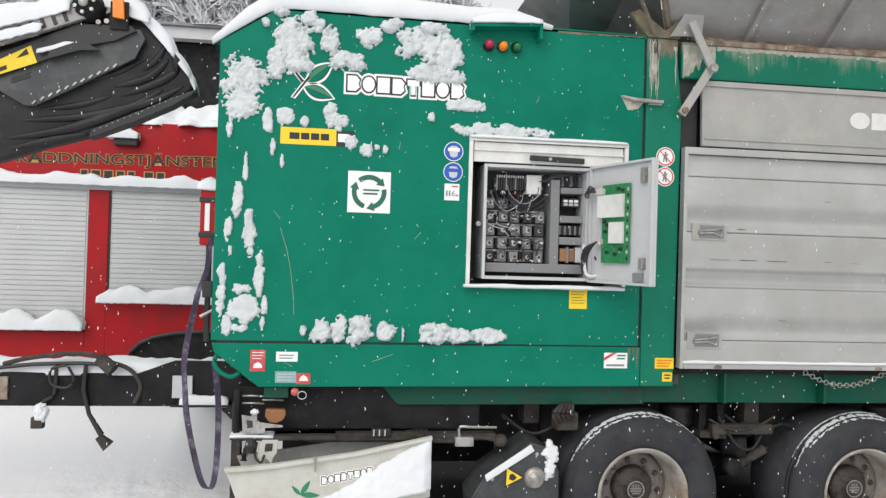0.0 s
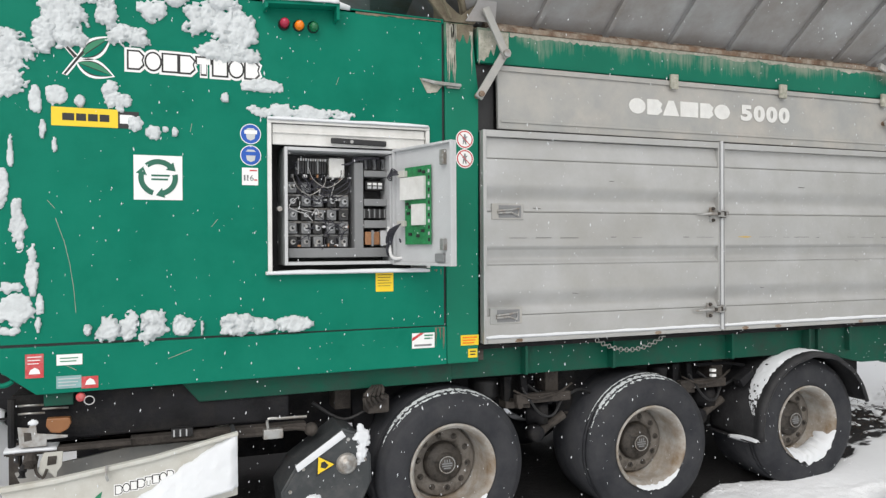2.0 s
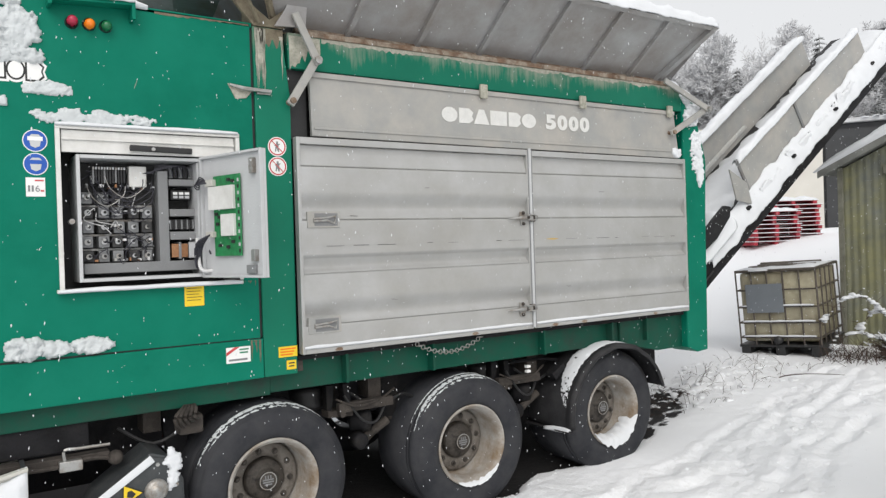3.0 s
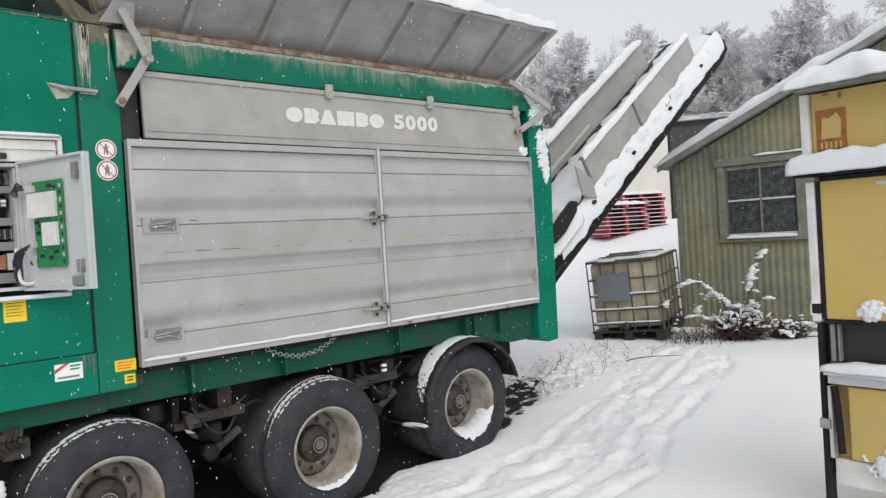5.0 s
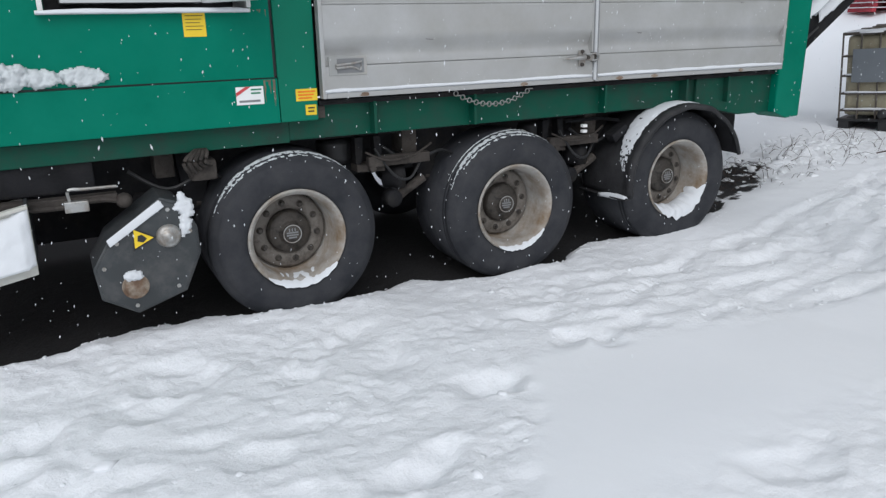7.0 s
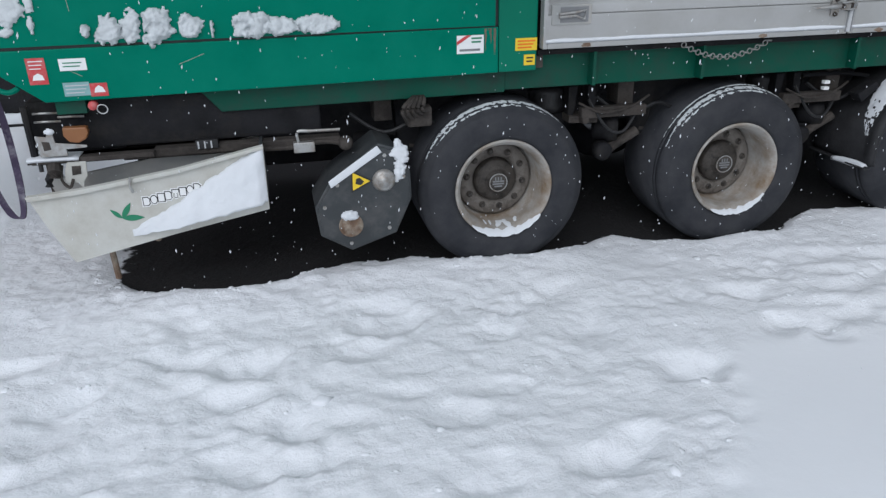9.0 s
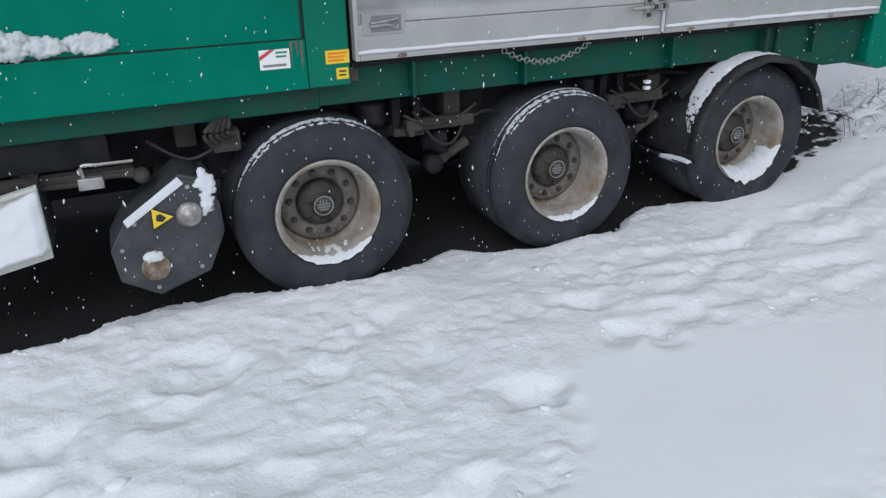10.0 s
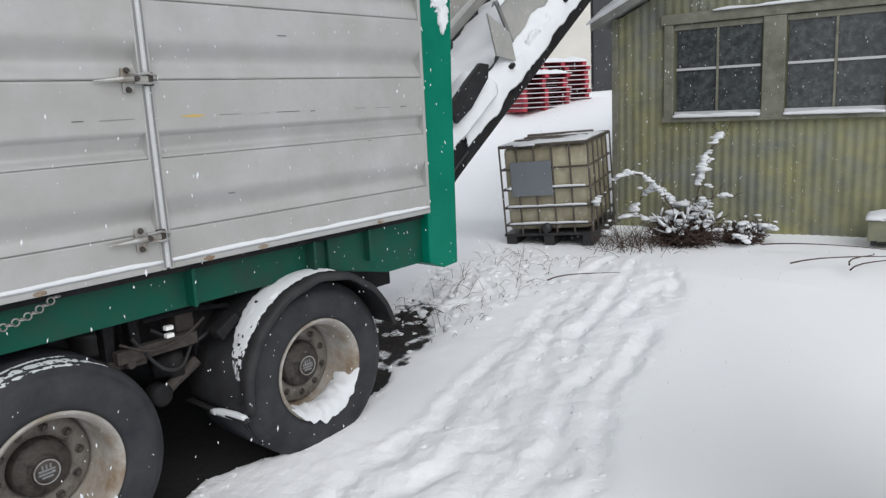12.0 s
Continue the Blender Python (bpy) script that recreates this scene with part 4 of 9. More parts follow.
DISCM = material("dusty_wheel_disc", (0.21, 0.19, 0.168), 0.7, 0.15, 0.25, 12, 0.25, 80, dirt=(0.06, 0.05, 0.042), dirt_amount=0.4, dirt_scale=12)


def wheel_z(x):
    """The height of a wheel's axle: the trailer stands a little unevenly."""
    return 0.447 if x < 3 else (0.437 if x < 5 else 0.475)


def wheel(x, label, hubturn):
    w = part("wheel", bm_tube([(0, 0.16, 0), (0, 0.9, 0)], 0.09, 12), GRIME, machine, label, m=pose(x, 0.115, wheel_z(x), 0, hubturn, 0))
    part("tyre", bm_lathe(tyre_profile(), 72), RUBBER, w, "", True)
    o = -0.12
    part("rim", bm_lathe([(0.298, o + 0.06), (0.312, o + 0.018), (0.306, o + 0.005), (0.296, o + 0.012), (0.285, o + 0.03), (0.272, o + 0.05), (0.264, o + 0.12), (0.258, o + 0.29), (0.245, o + 0.30)], 64), RIM, w, "", True)
    o += 0.095
    part("wheel_disc", bm_lathe([(0.25, o + 0.19), (0.242, o + 0.145), (0.228, o + 0.135), (0.15, o + 0.132), (0.145, o + 0.16), (0.0, o + 0.16)], 48), DISCM, w, "", True)
    for k in range(10):
        a = 2 * math.pi * k / 10
        c = (0.188 * math.cos(a), 0.188 * math.sin(a))
        part("wheel_nut", bm_lathe([(0.0, o + 0.112), (0.012, o + 0.112), (0.015, o + 0.124), (0.022, o + 0.128), (0.025, o + 0.15)], 8, centre=(c[0], 0, c[1])), HUB, w)
    part("hub", bm_lathe([(0.140, o + 0.15), (0.136, o + 0.112), (0.126, o + 0.098), (0.085, o + 0.088), (0.07, o + 0.078), (0.066, o + 0.062), (0.0, o + 0.06)], 40), HUB, w, "", True)
    part("hub_cap", bm_lathe([(0.064, o + 0.065), (0.062, o + 0.05), (0.055, o + 0.046), (0.0, o + 0.046)], 32), HUB, w, "", True)
    part("cap_ring", bm_lathe([(0.060, o + 0.049), (0.060, o + 0.043), (0.054, o + 0.043), (0.054, o + 0.049)], 32), STEEL, w)
    for dz, wide in ((-0.024, 0.026), (-0.008, 0.038), (0.008, 0.038)):
        part("cap_mark", bm_box(-wide, wide, o + 0.043, o + 0.047, dz - 0.005, dz + 0.005, 0.002, m=pose(0, 0, 0, 0, -hubturn, 0)), MIDGREY, w)
    for dx in (-0.018, 0.0, 0.018):
        part("cap_mark", bm_box(dx - 0.004, dx + 0.004, o + 0.043, o + 0.047, 0.015, 0.036, 0.001, m=pose(0, 0, 0, 0, -hubturn, 0)), MIDGREY, w)
    return w


wheel(2.283, "trailer wheel, black tyre with snow along its shoulder", 8)
wheel(3.878, "trailer wheel, black tyre and rust-stained rim", 31)
wheel(5.422, "trailer wheel under a snowy black mudguard", 17)
for x in (2.283, 3.878, 5.422):
    part("axle", bm_tube([(x, 0.3, 0.48), (x, 2.3, 0.48)], 0.07, 12), BLACK_STEEL, machine)
    part("axle_hanger", bm_prism([(x - 0.62, 1.0), (x - 0.42, 1.0), (x - 0.46, 0.62), (x - 0.58, 0.62)], 0.40, 0.46, bevel=0.006), BLACK_STEEL, machine)
    part("trailing_arm", bm_tube([(x - 0.52, 0.44, 0.66), (x - 0.2, 0.44, 0.62), (x + 0.1, 0.44, 0.62), (x + 0.42, 0.44, 0.78)], 0.045, 8), GRIME, machine)
    part("air_spring", bm_lathe([(0.0, 0.0), (0.12, 0.0), (0.135, 0.04), (0.12, 0.08), (0.135, 0.12), (0.12, 0.16), (0.0, 0.16)], 20), BLACK, machine, "", True, Matrix.Translation((x + 0.42, 0.46, 0.82)) @ pose(0, 0, 0, 90, 0, 0))
    part("brake_chamber", bm_lathe([(0.0, 0.0), (0.09, 0.01), (0.095, 0.07), (0.08, 0.09), (0.08, 0.16), (0.0, 0.18)], 18), BLACK_STEEL, machine, "", True, pose(x - 0.72, 0.30, 0.70, 0, 30, 70))
    part("brake_line", bm_tube(curve_through([(x - 0.9, 0.28, 0.92), (x - 0.7, 0.24, 0.80), (x - 0.45, 0.26, 0.86), (x - 0.2, 0.3, 0.7)]), 0.012, 6), BLACK, machine)
    part("cross_member", bm_box(x - 0.75, x - 0.64, 0.28, 0.5, 0.86, 1.02, 0.008), GRIME, machine)
for x in (2.283, 3.878, 5.422):
    far = part("wheel", bm_tube([(x, 1.9, 0.48), (x, 2.1, 0.48)], 0.25, 20), BLACK_STEEL, machine, "trailer wheel on the far side in deep shade")
    part("tyre", bm_lathe([(0.30, 0.0), (0.42, -0.02), (0.51, 0.02), (0.534, 0.06), (0.534, 0.30), (0.50, 0.34), (0.3, 0.34), (0.3, 0.0)], 40, centre=(x, 2.02, 0.48)), RUBBER, far, "", True)
# unseen boxes added between the far wheels to keep skylight from the underside
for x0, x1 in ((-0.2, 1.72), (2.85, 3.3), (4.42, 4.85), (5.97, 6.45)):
    part("far_side_light_block", bm_box(x0, x1, 2.1, 2.35, 0.1, 1.02, 0.02), BLACK_STEEL, machine)
for x in (2.78, 4.27):
    h = part("spring_hanger", bm_prism([(x, 1.0), (x + 0.06, 1.0), (x + 0.05, 0.86), (x + 0.03, 0.80), (x, 0.82)], 0.26, 0.34, bevel=0.006), BLACK_STEEL, machine, "black welded spring hanger under the frame")
    part("hanger_plate", bm_prism([(x + 0.13, 1.0), (x + 0.18, 1.0), (x + 0.20, 0.80), (x + 0.15, 0.79)], 0.26, 0.34, bevel=0.006), BLACK_STEEL, h)
    part("hanger_plate", bm_prism([(x, 0.82), (x + 0.20, 0.80), (x + 0.20, 0.76), (x, 0.77)], 0.24, 0.36, bevel=0.006), GRIME, h)
    part("hanger_pin", bm_lathe([(0.0, 0.20), (0.022, 0.20), (0.028, 0.22), (0.028, 0.37)], 12, centre=(x + 0.10, 0, 0.79)), GRIME, h)
    k = part("control_link", bm_tube([(x + 0.24, 0.28, 0.53), (x + 0.36, 0.28, 0.60), (x + 0.50, 0.28, 0.68)], [0.04, 0.03, 0.034], 10), GRIME, machine, "grimy diagonal suspension link")
    part("link_eye", bm_lathe([(0.0, -0.05), (0.05, -0.05), (0.062, -0.035), (0.062, 0.05), (0.0, 0.05)], 18, centre=(x + 0.26, 0.28, 0.56)), BLACK_STEEL, k, "", True)
    part("brake_hose", bm_tube(curve_through([(x + 0.12, 0.22, 0.92), (x + 0.24, 0.19, 0.74), (x + 0.36, 0.20, 0.70), (x + 0.46, 0.24, 0.80)]), 0.010, 6), BLACK, machine)
    part("brake_hose", bm_tube(curve_through([(x + 0.06, 0.23, 0.90), (x + 0.20, 0.18, 0.84), (x + 0.40, 0.2, 0.86), (x + 0.55, 0.24, 0.92)]), 0.008, 6), GRIME, machine)
part("spring_bar", bm_box(2.85, 3.3, 0.2, 0.26, 0.80, 0.87, 0.01), GRIME, machine)
part("spring_bar", bm_box(4.3, 4.75, 0.2, 0.26, 0.80, 0.87, 0.01), GRIME, machine)
part("white_plug", bm_box(4.52, 4.56, 0.1, 0.13, 0.905, 0.925), PRINT, machine)
part("white_plug", bm_box(4.52, 4.56, 0.1, 0.13, 0.945, 0.965), PRINT, machine)

GUARDM = material("scuffed_black_plastic", (0.022, 0.022, 0.024), 0.6, 0, 0.2, 5, 0.2, 70, dirt=(0.042, 0.042, 0.044), dirt_amount=0.4, dirt_scale=3, spec=0.25)

# mudguard over the last wheel
random.seed(3)
gx, gz = 5.422, wheel_z(5.422)
bm = bmesh.new()
rows = []
for k in range(49):
    a = radians(16 + 171 * k / 48)
    t = Vector((math.cos(a), 0, math.sin(a)))
    sec = [(-0.094, 0.556), (-0.101, 0.572), (-0.095, 0.588), (-0.075, 0.600), (-0.045, 0.602), (-0.03, 0.594), (0.0, 0.600), (0.25, 0.612), (0.46, 0.606), (0.49, 0.59), (0.46, 0.585), (-0.03, 0.580), (-0.07, 0.575), (-0.082, 0.556)]
    dent = 0.008 * n3(k * 0.3, 1, 2)
    rows.append([bm.verts.new((gx + (r + dent) * t.x, y, gz + (r + dent) * t.z)) for y, r in sec])
for a, b in zip(rows, rows[1:]):
    for k in range(len(a)):
        bm.faces.new((a[k], a[(k + 1) % len(a)], b[(k + 1) % len(a)], b[k]))
bm.faces.new(rows[0])
bm.faces.new(rows[-1][::-1])
bmesh.ops.recalc_face_normals(bm, faces=bm.faces)
guard = part("mudguard", bm, GUARDM, machine, "black plastic mudguard with snow on top", True)
part("guard_edge", bm_box(4.79, 4.842, -0.09, 0.48, 0.382, 0.394, 0.003), GUARDM, guard)
part("guard_bracket", bm_tube([(4.5, 0.30, 0.97), (4.78, 0.25, 0.98), (4.98, 0.25, 0.95)], 0.014, 6), BLACK_STEEL, guard)
part("guard_lug", bm_prism([(4.80, 0.86), (4.93, 0.94), (4.96, 0.90), (4.84, 0.80)], 0.10, 0.20, bevel=0.01), BLACK_STEEL, guard)

# round gearbox housing beside the first wheel
poly = [(1.21, 0.625), (1.50, 0.825), (1.60, 0.79), (1.68, 0.64), (1.684, 0.48), (1.585, 0.268), (1.315, 0.18), (1.135, 0.29), (1.115, 0.47)]
gear = part("drive_housing", bm_prism(poly, -0.09, 0.24, bevel=0.012), BOXGREY, machine, "dark grey octagonal drive housing with a warning triangle")
part("housing_cover", bm_prism([((x - 1.41) * 0.94 + 1.41, (z - 0.5) * 0.94 + 0.5) for x, z in poly], -0.1, -0.088, bevel=0.003), BOXGREY, gear)
part("shaft_cap", bm_lathe([(0.0, -0.135), (0.03, -0.135), (0.034, -0.125), (0.045, -0.125), (0.06, -0.115), (0.068, -0.10)], 24, centre=(1.52, 0, 0.605)), STEEL, gear, "", True)
part("shaft_cap", bm_lathe([(0.0, -0.108), (0.052, -0.108), (0.058, -0.10), (0.066, -0.112), (0.072, -0.10)], 24, centre=(1.315, 0, 0.345)), RUST, gear, "", True)
tri = part("warning_triangle", bm_prism([(1.33, 0.545), (1.455, 0.61), (1.335, 0.68)], -0.104, -0.1005), INK, gear)
part("triangle_face", bm_prism([(1.338, 0.56), (1.44, 0.61), (1.342, 0.666)], -0.107, -0.1045), YELLOW, tri)
part("triangle_mark", bm_prism([(1.355, 0.60), (1.385, 0.59), (1.405, 0.61), (1.38, 0.635), (1.36, 0.63)], -0.109, -0.1075), INK, tri)
for x, z in ((1.17, 0.47), (1.31, 0.235), (1.54, 0.31), (1.635, 0.62), (1.53, 0.755), (1.25, 0.60)):
    part("bolt", bm_disc(x, z, 0.012, -0.108, -0.1, 6), STEEL, gear)

# white sheet cover hanging below the engine, tilted outwards
cover = part("belt_cover", bm_prism([(-0.37, 0.685), (-0.1, 0.705), (0.40, 0.775), (0.865, 0.87), (0.862, 0.495), (0.35, 0.40), (-0.20, 0.285), (-0.30, 0.50)], -0.11, -0.09, bevel=0.005), CREAM, machine, "dirty white sheet cover with a printed mark")
part("cover_lip", bm_prism([(-0.37, 0.685), (-0.1, 0.705), (0.40, 0.775), (0.865, 0.87), (0.865, 0.85), (0.40, 0.752), (-0.1, 0.68), (-0.36, 0.66)], -0.135, -0.1115, bevel=0.004), CREAM, cover)
part("cover_back", bm_prism([(-0.34, 0.67), (0.86, 0.85), (0.86, 0.52), (-0.18, 0.30)], 0.20, 0.22), GREY_FLAP, cover)
part("cover_side", bm_prism([(0.84, 0.51), (0.860, 0.51), (0.860, 0.86), (0.84, 0.85)], -0.088, 0.36), BOXGREY, cover)
part("cover_bar", bm_box(0.1, 0.86, 0.1, 0.3, 0.78, 0.83, 0.01, m=pose(0, 0, 0.0, 0, 0, 0)), GRIME, cover)
part("cover_clip", bm_tube([(0.16, -0.142, 0.755), (0.158, -0.15, 0.70), (0.165, -0.142, 0.67)], 0.008, 6), STEEL, cover)
part("cover_support", bm_tube([(-0.05, 0.05, 0.42), (-0.05, 0.1, 0.08)], 0.018, 8), RUST, cover)
part("cover_support", bm_tube([(0.2, 0.1, 0.44), (0.2, 0.14, 0.28)], 0.018, 8), RUST, cover)


def bm_leaf(base, tip, width, y0, y1, lo=-1.0, hi=1.0):
    """A pointed leaf from base to tip in (x, z); lo and hi cut it along its rib."""
    bx, bz = base[0], base[1]
    dx, dz = tip[0] - bx, tip[1] - bz
    up, down = [], []
    for i in range(13):
        t = i / 12
        w = width * math.sin(math.pi * t ** 0.85)
        up.append((bx + t * dx - hi * w * dz, bz + t * dz + hi * w * dx))
        down.append((bx + t * dx - lo * w * dz, bz + t * dz + lo * w * dx))
    return bm_prism(down + up[-2:0:-1], y0, y1)


def leaf_mark(cx, cz, s, y, parent, plain=False):
    """A plain sprig of two leaves, with a white rim on the hood."""
    if plain:
        for tip in ((0.55, 0.85), (1.15, -0.05), (-0.55, 0.55)):
            part("leaf_print", bm_leaf((cx, cz), (cx + s * tip[0], cz + s * tip[1]), 0.15, y - 0.003, y - 0.0004), LEAF, parent)
        return
    for base, tip in (((-0.03, 0.005), (0.123, 0.131)), ((-0.045, -0.025), (0.135, -0.087))):
        b0, t0 = Vector((cx + s * base[0], cz + s * base[1])), Vector((cx + s * tip[0], cz + s * tip[1]))
        d = (t0 - b0) * 0.06
        part("leaf_print", bm_leaf(b0 - d, t0 + d, 0.25, y - 0.0014, y - 0.0004), PRINT, parent)
        part("leaf_print", bm_leaf(b0, t0, 0.205, y - 0.0024, y - 0.0016), INK, parent)
        part("leaf_print", bm_leaf(b0 + 0.2 * d, t0 - 0.2 * d, 0.175, y - 0.0034, y - 0.0026, 0.08, 1.0), LEAF, parent)
        part("leaf_print", bm_leaf(b0 + 0.2 * d, t0 - 0.2 * d, 0.175, y - 0.0034, y - 0.0026, -1.0, -0.08), GREEN, parent)
    for w, mat, d in ((0.014, PRINT, 0.0018), (0.005, INK, 0.0030)):
        part("stem_print", bm_prism([(cx - 0.112 * s - w, cz - 0.093 * s), (cx - 0.112 * s + w, cz - 0.093 * s - 0.6 * w), (cx - 0.015 * s + w, cz + 0.035 * s), (cx - 0.015 * s - w, cz + 0.045 * s)], y - d - 0.0008, y - d), mat, parent)
        part("stem_print", bm_prism([(cx - 0.104 * s - w, cz + 0.061 * s), (cx - 0.104 * s + w, cz + 0.066 * s), (cx - 0.05 * s + w, cz + 0.01 * s), (cx - 0.06 * s - 0.4 * w, cz + 0.0 * s)], y - d - 0.0012, y - d - 0.0002), mat, parent)


def word_shapes(kinds, x, z, w, h, y, parent, slope=0.0):
    """A maker's word as plain white shapes with dark and white rims."""
    n = len(kinds)
    for i, k in enumerate(kinds):
        x0, dz, odd = x + w * i / n, slope * w * (i + 0.5) / n, 0.0003 * (i % 2)
        for g, mat, d in ((0.20 * h, PRINT, 0.0004), (0.07 * h, INK, 0.0022), (-0.03 * h, PRINT, 0.004)):
            part("word_shape", bm_prism(plain_shape(k, x0 + 0.008 * w - g, x0 + w / n - 0.008 * w + g, z - 0.5 * h + dz - g, z + 0.5 * h + dz + g), y - d - 0.0012 - odd, y - d - odd), mat, parent)


leaf_mark(0.065, 3.02, 1.0, 0.0, hood)
word_shapes("dosdtsod", 0.275, 3.035, 0.745, 0.10, 0.0, hood, -0.015)
leaf_mark(0.08, 0.52, 0.10, -0.11, cover, True)
word_shapes("dosdtsod", 0.20, 0.60, 0.31, 0.045, -0.11, cover, 0.2)


def plate(x0, x1, z0, z1, mat, parent=machine, y=0.0, name="sticker", label=""):
    return part(name, bm_box(x0, x1, y - 0.003, y - 0.0004, z0, z1), mat, parent, label)


def bars(x0, x1, z0, z1, n, mat, parent, y, frac=0.45):
    """Writing too small to read, as plain bars."""
    for i in range(n):
        z = z1 - (z1 - z0) * (i + 0.5) / n
        h = (z1 - z0) / n * frac / 2
        part("print_bar", bm_box(x0, x1 - (x1 - x0) * 0.2 * ((i * 7) % 3) / 2, y - 0.002, y - 0.0003, z - h, z + h), mat, parent)


s = plate(0.305, 0.57, 2.232, 2.49, PRINT, label="white square sticker with three green arrows")
for k in range(3):
    a0 = 90 + 120 * k
    pts = [(0.4375 + 0.108 * math.cos(radians(a)), 2.361 + 0.108 * math.sin(radians(a))) for a in range(a0 - 42, a0 + 43, 7)]
    pts += [(0.4375 + 0.078 * math.cos(radians(a)), 2.361 + 0.078 * math.sin(radians(a))) for a in range(a0 + 42, a0 - 43, -7)]
    part("arrow_print", bm_prism(pts, -0.0045, -0.0032), DARKLEAF, s)
    c = (0.4375 + 0.093 * math.cos(radians(a0 - 42)), 2.361 + 0.093 * math.sin(radians(a0 - 42)))
    d = (math.sin(radians(a0 - 42)), -math.cos(radians(a0 - 42)))
    e = (math.cos(radians(a0 - 42)), math.sin(radians(a0 - 42)))
    part("arrow_print", bm_prism([(c[0] + 0.03 * e[0], c[1] + 0.03 * e[1]), (c[0] - 0.03 * e[0], c[1] - 0.03 * e[1]), (c[0] + 0.045 * d[0], c[1] + 0.045 * d[1])], -0.0045, -0.0032), DARKLEAF, s)
bars(0.40, 0.50, 2.34, 2.385, 2, DARKLEAF, s, -0.003)
s = plate(-0.115, 0.225, 2.638, 2.742, YELLOW, label="yellow engine sticker with dark print")
for x, w in ((-0.06, 0.06), (0.01, 0.05), (0.07, 0.05), (0.13, 0.05)):
    part("print_bar", bm_box(x, x + w, -0.0045, -0.0032, 2.67, 2.71), INK, s)
s = plate(0.2255, 0.335, 2.638, 2.735, INK)
part("print_bar", bm_box(0.235, 0.3, -0.0045, -0.0032, 2.665, 2.715), PRINT, s)
for z in (2.64, 2.51):
    s = part("blue_sign", bm_disc(0.962, z, 0.062, -0.002, -0.0004, 28), PRINT, machine, "round blue safety sign with a white head symbol")
    part("sign_field", bm_disc(0.962, z, 0.057, -0.0035, -0.0022, 28), BLUE, s)
    part("sign_symbol", bm_prism([(0.93, z + 0.02), (0.945, z + 0.035), (0.98, z + 0.035), (0.995, z + 0.02), (0.985, z - 0.03), (0.962, z - 0.04), (0.94, z - 0.03)], -0.005, -0.0037), PALEGREY, s)
    part("sign_symbol", bm_box(0.925, 1.0, -0.0062, -0.0052, z + 0.0, z + 0.022), PRINT if z > 2.6 else BLUE, s)
s = plate(0.91, 1.005, 2.33, 2.435, PRINT, label="white noise level label with small print")
for k, sign in enumerate("116"):
    part("digit", text_mesh(sign, 0.05, 0.0008, 0.0, 0.010 if sign == "1" else 0.022), MIDGREY, s, "", m=pose(0.925 + 0.018 * k + (0.006 if k == 2 else 0.0), -0.0042, 2.372, 90, 0, 0))
bars(0.955, 0.998, 2.41, 2.428, 1, RED_STICK, s, -0.003)
bars(0.982, 0.999, 2.352, 2.372, 1, RED_STICK, s, -0.003)
for z in (2.672, 2.542):
    s = part("prohibition_sign", bm_disc(2.368, z, 0.064, -0.002, -0.0004, 28), PRINT, machine, "round white prohibition sign with a red ring")
    part("sign_ring", bm_lathe([(0.058, -0.0036), (0.058, -0.002), (0.050, -0.002), (0.050, -0.0036), (0.058, -0.0036)], 28, centre=(2.368, 0, z)), RED_STICK, s)
    part("sign_symbol", bm_prism([(2.352, z - 0.034), (2.358, z - 0.034), (2.364, z - 0.01), (2.372, z - 0.034), (2.380, z - 0.034), (2.378, z + 0.008), (2.39, z + 0.02), (2.375, z + 0.018), (2.373, z + 0.034), (2.362, z + 0.034), (2.36, z + 0.016), (2.346, z + 0.006), (2.356, z + 0.004)], -0.0034, -0.0022), MIDGREY, s)
    part("sign_slash", bm_box(-0.05, 0.05, -0.0046, -0.0036, -0.0028, 0.0028, m=pose(2.368, 0, z, 0, 45, 0)), RED_STICK, s)
s = plate(1.742, 1.86, 1.662, 1.79, YELLOW, label="yellow warning label below the cabinet")
bars(1.755, 1.848, 1.69, 1.78, 5, INK, s, -0.003, 0.16)
s = plate(1.985, 2.142, 1.282, 1.382, PRINT, y=-0.004, label="white maker's label with red and green print")
part("print_bar", bm_prism([(1.985, 1.35), (2.04, 1.382), (2.07, 1.382), (1.985, 1.33)], -0.009, -0.0075), RED_STICK, s)
bars(2.07, 2.13, 1.335, 1.375, 2, LEAF, s, -0.007)
bars(2.0, 2.12, 1.288, 1.315, 1, MIDGREY, s, -0.007)
s = plate(2.332, 2.462, 1.282, 1.352, YELLOW, y=0.0, label="orange-yellow caution label")
bars(2.345, 2.45, 1.29, 1.345, 3, ORANGE, s, -0.003, 0.5)
s = plate(2.385, 2.452, 1.198, 1.258, YELLOW, y=0.0, label="small yellow caution label")
bars(2.40, 2.44, 1.21, 1.25, 2, INK, s, -0.003, 0.4)
s = plate(-0.252, -0.162, 1.24, 1.372, RED_STICK, y=-0.004, label="red sticker with a white helmet symbol")
part("helmet_print", bm_prism([(-0.235, 1.262), (-0.178, 1.262), (-0.185, 1.285), (-0.205, 1.297), (-0.227, 1.285)], -0.009, -0.0075), PRINT, s)
bars(-0.24, -0.172, 1.31, 1.365, 3, PRINT, s, -0.007, 0.25)
s = plate(-0.098, 0.032, 1.302, 1.362, PRINT, y=-0.004, label="pale scratched instruction label")
bars(-0.08, 0.01, 1.315, 1.35, 2, LEAF, s, -0.007, 0.3)
s = plate(-0.10, 0.026, 1.172, 1.242, TEAL, y=-0.004, label="pale teal instruction label")
bars(-0.09, 0.02, 1.18, 1.235, 3, PALEGREY, s, -0.007, 0.3)
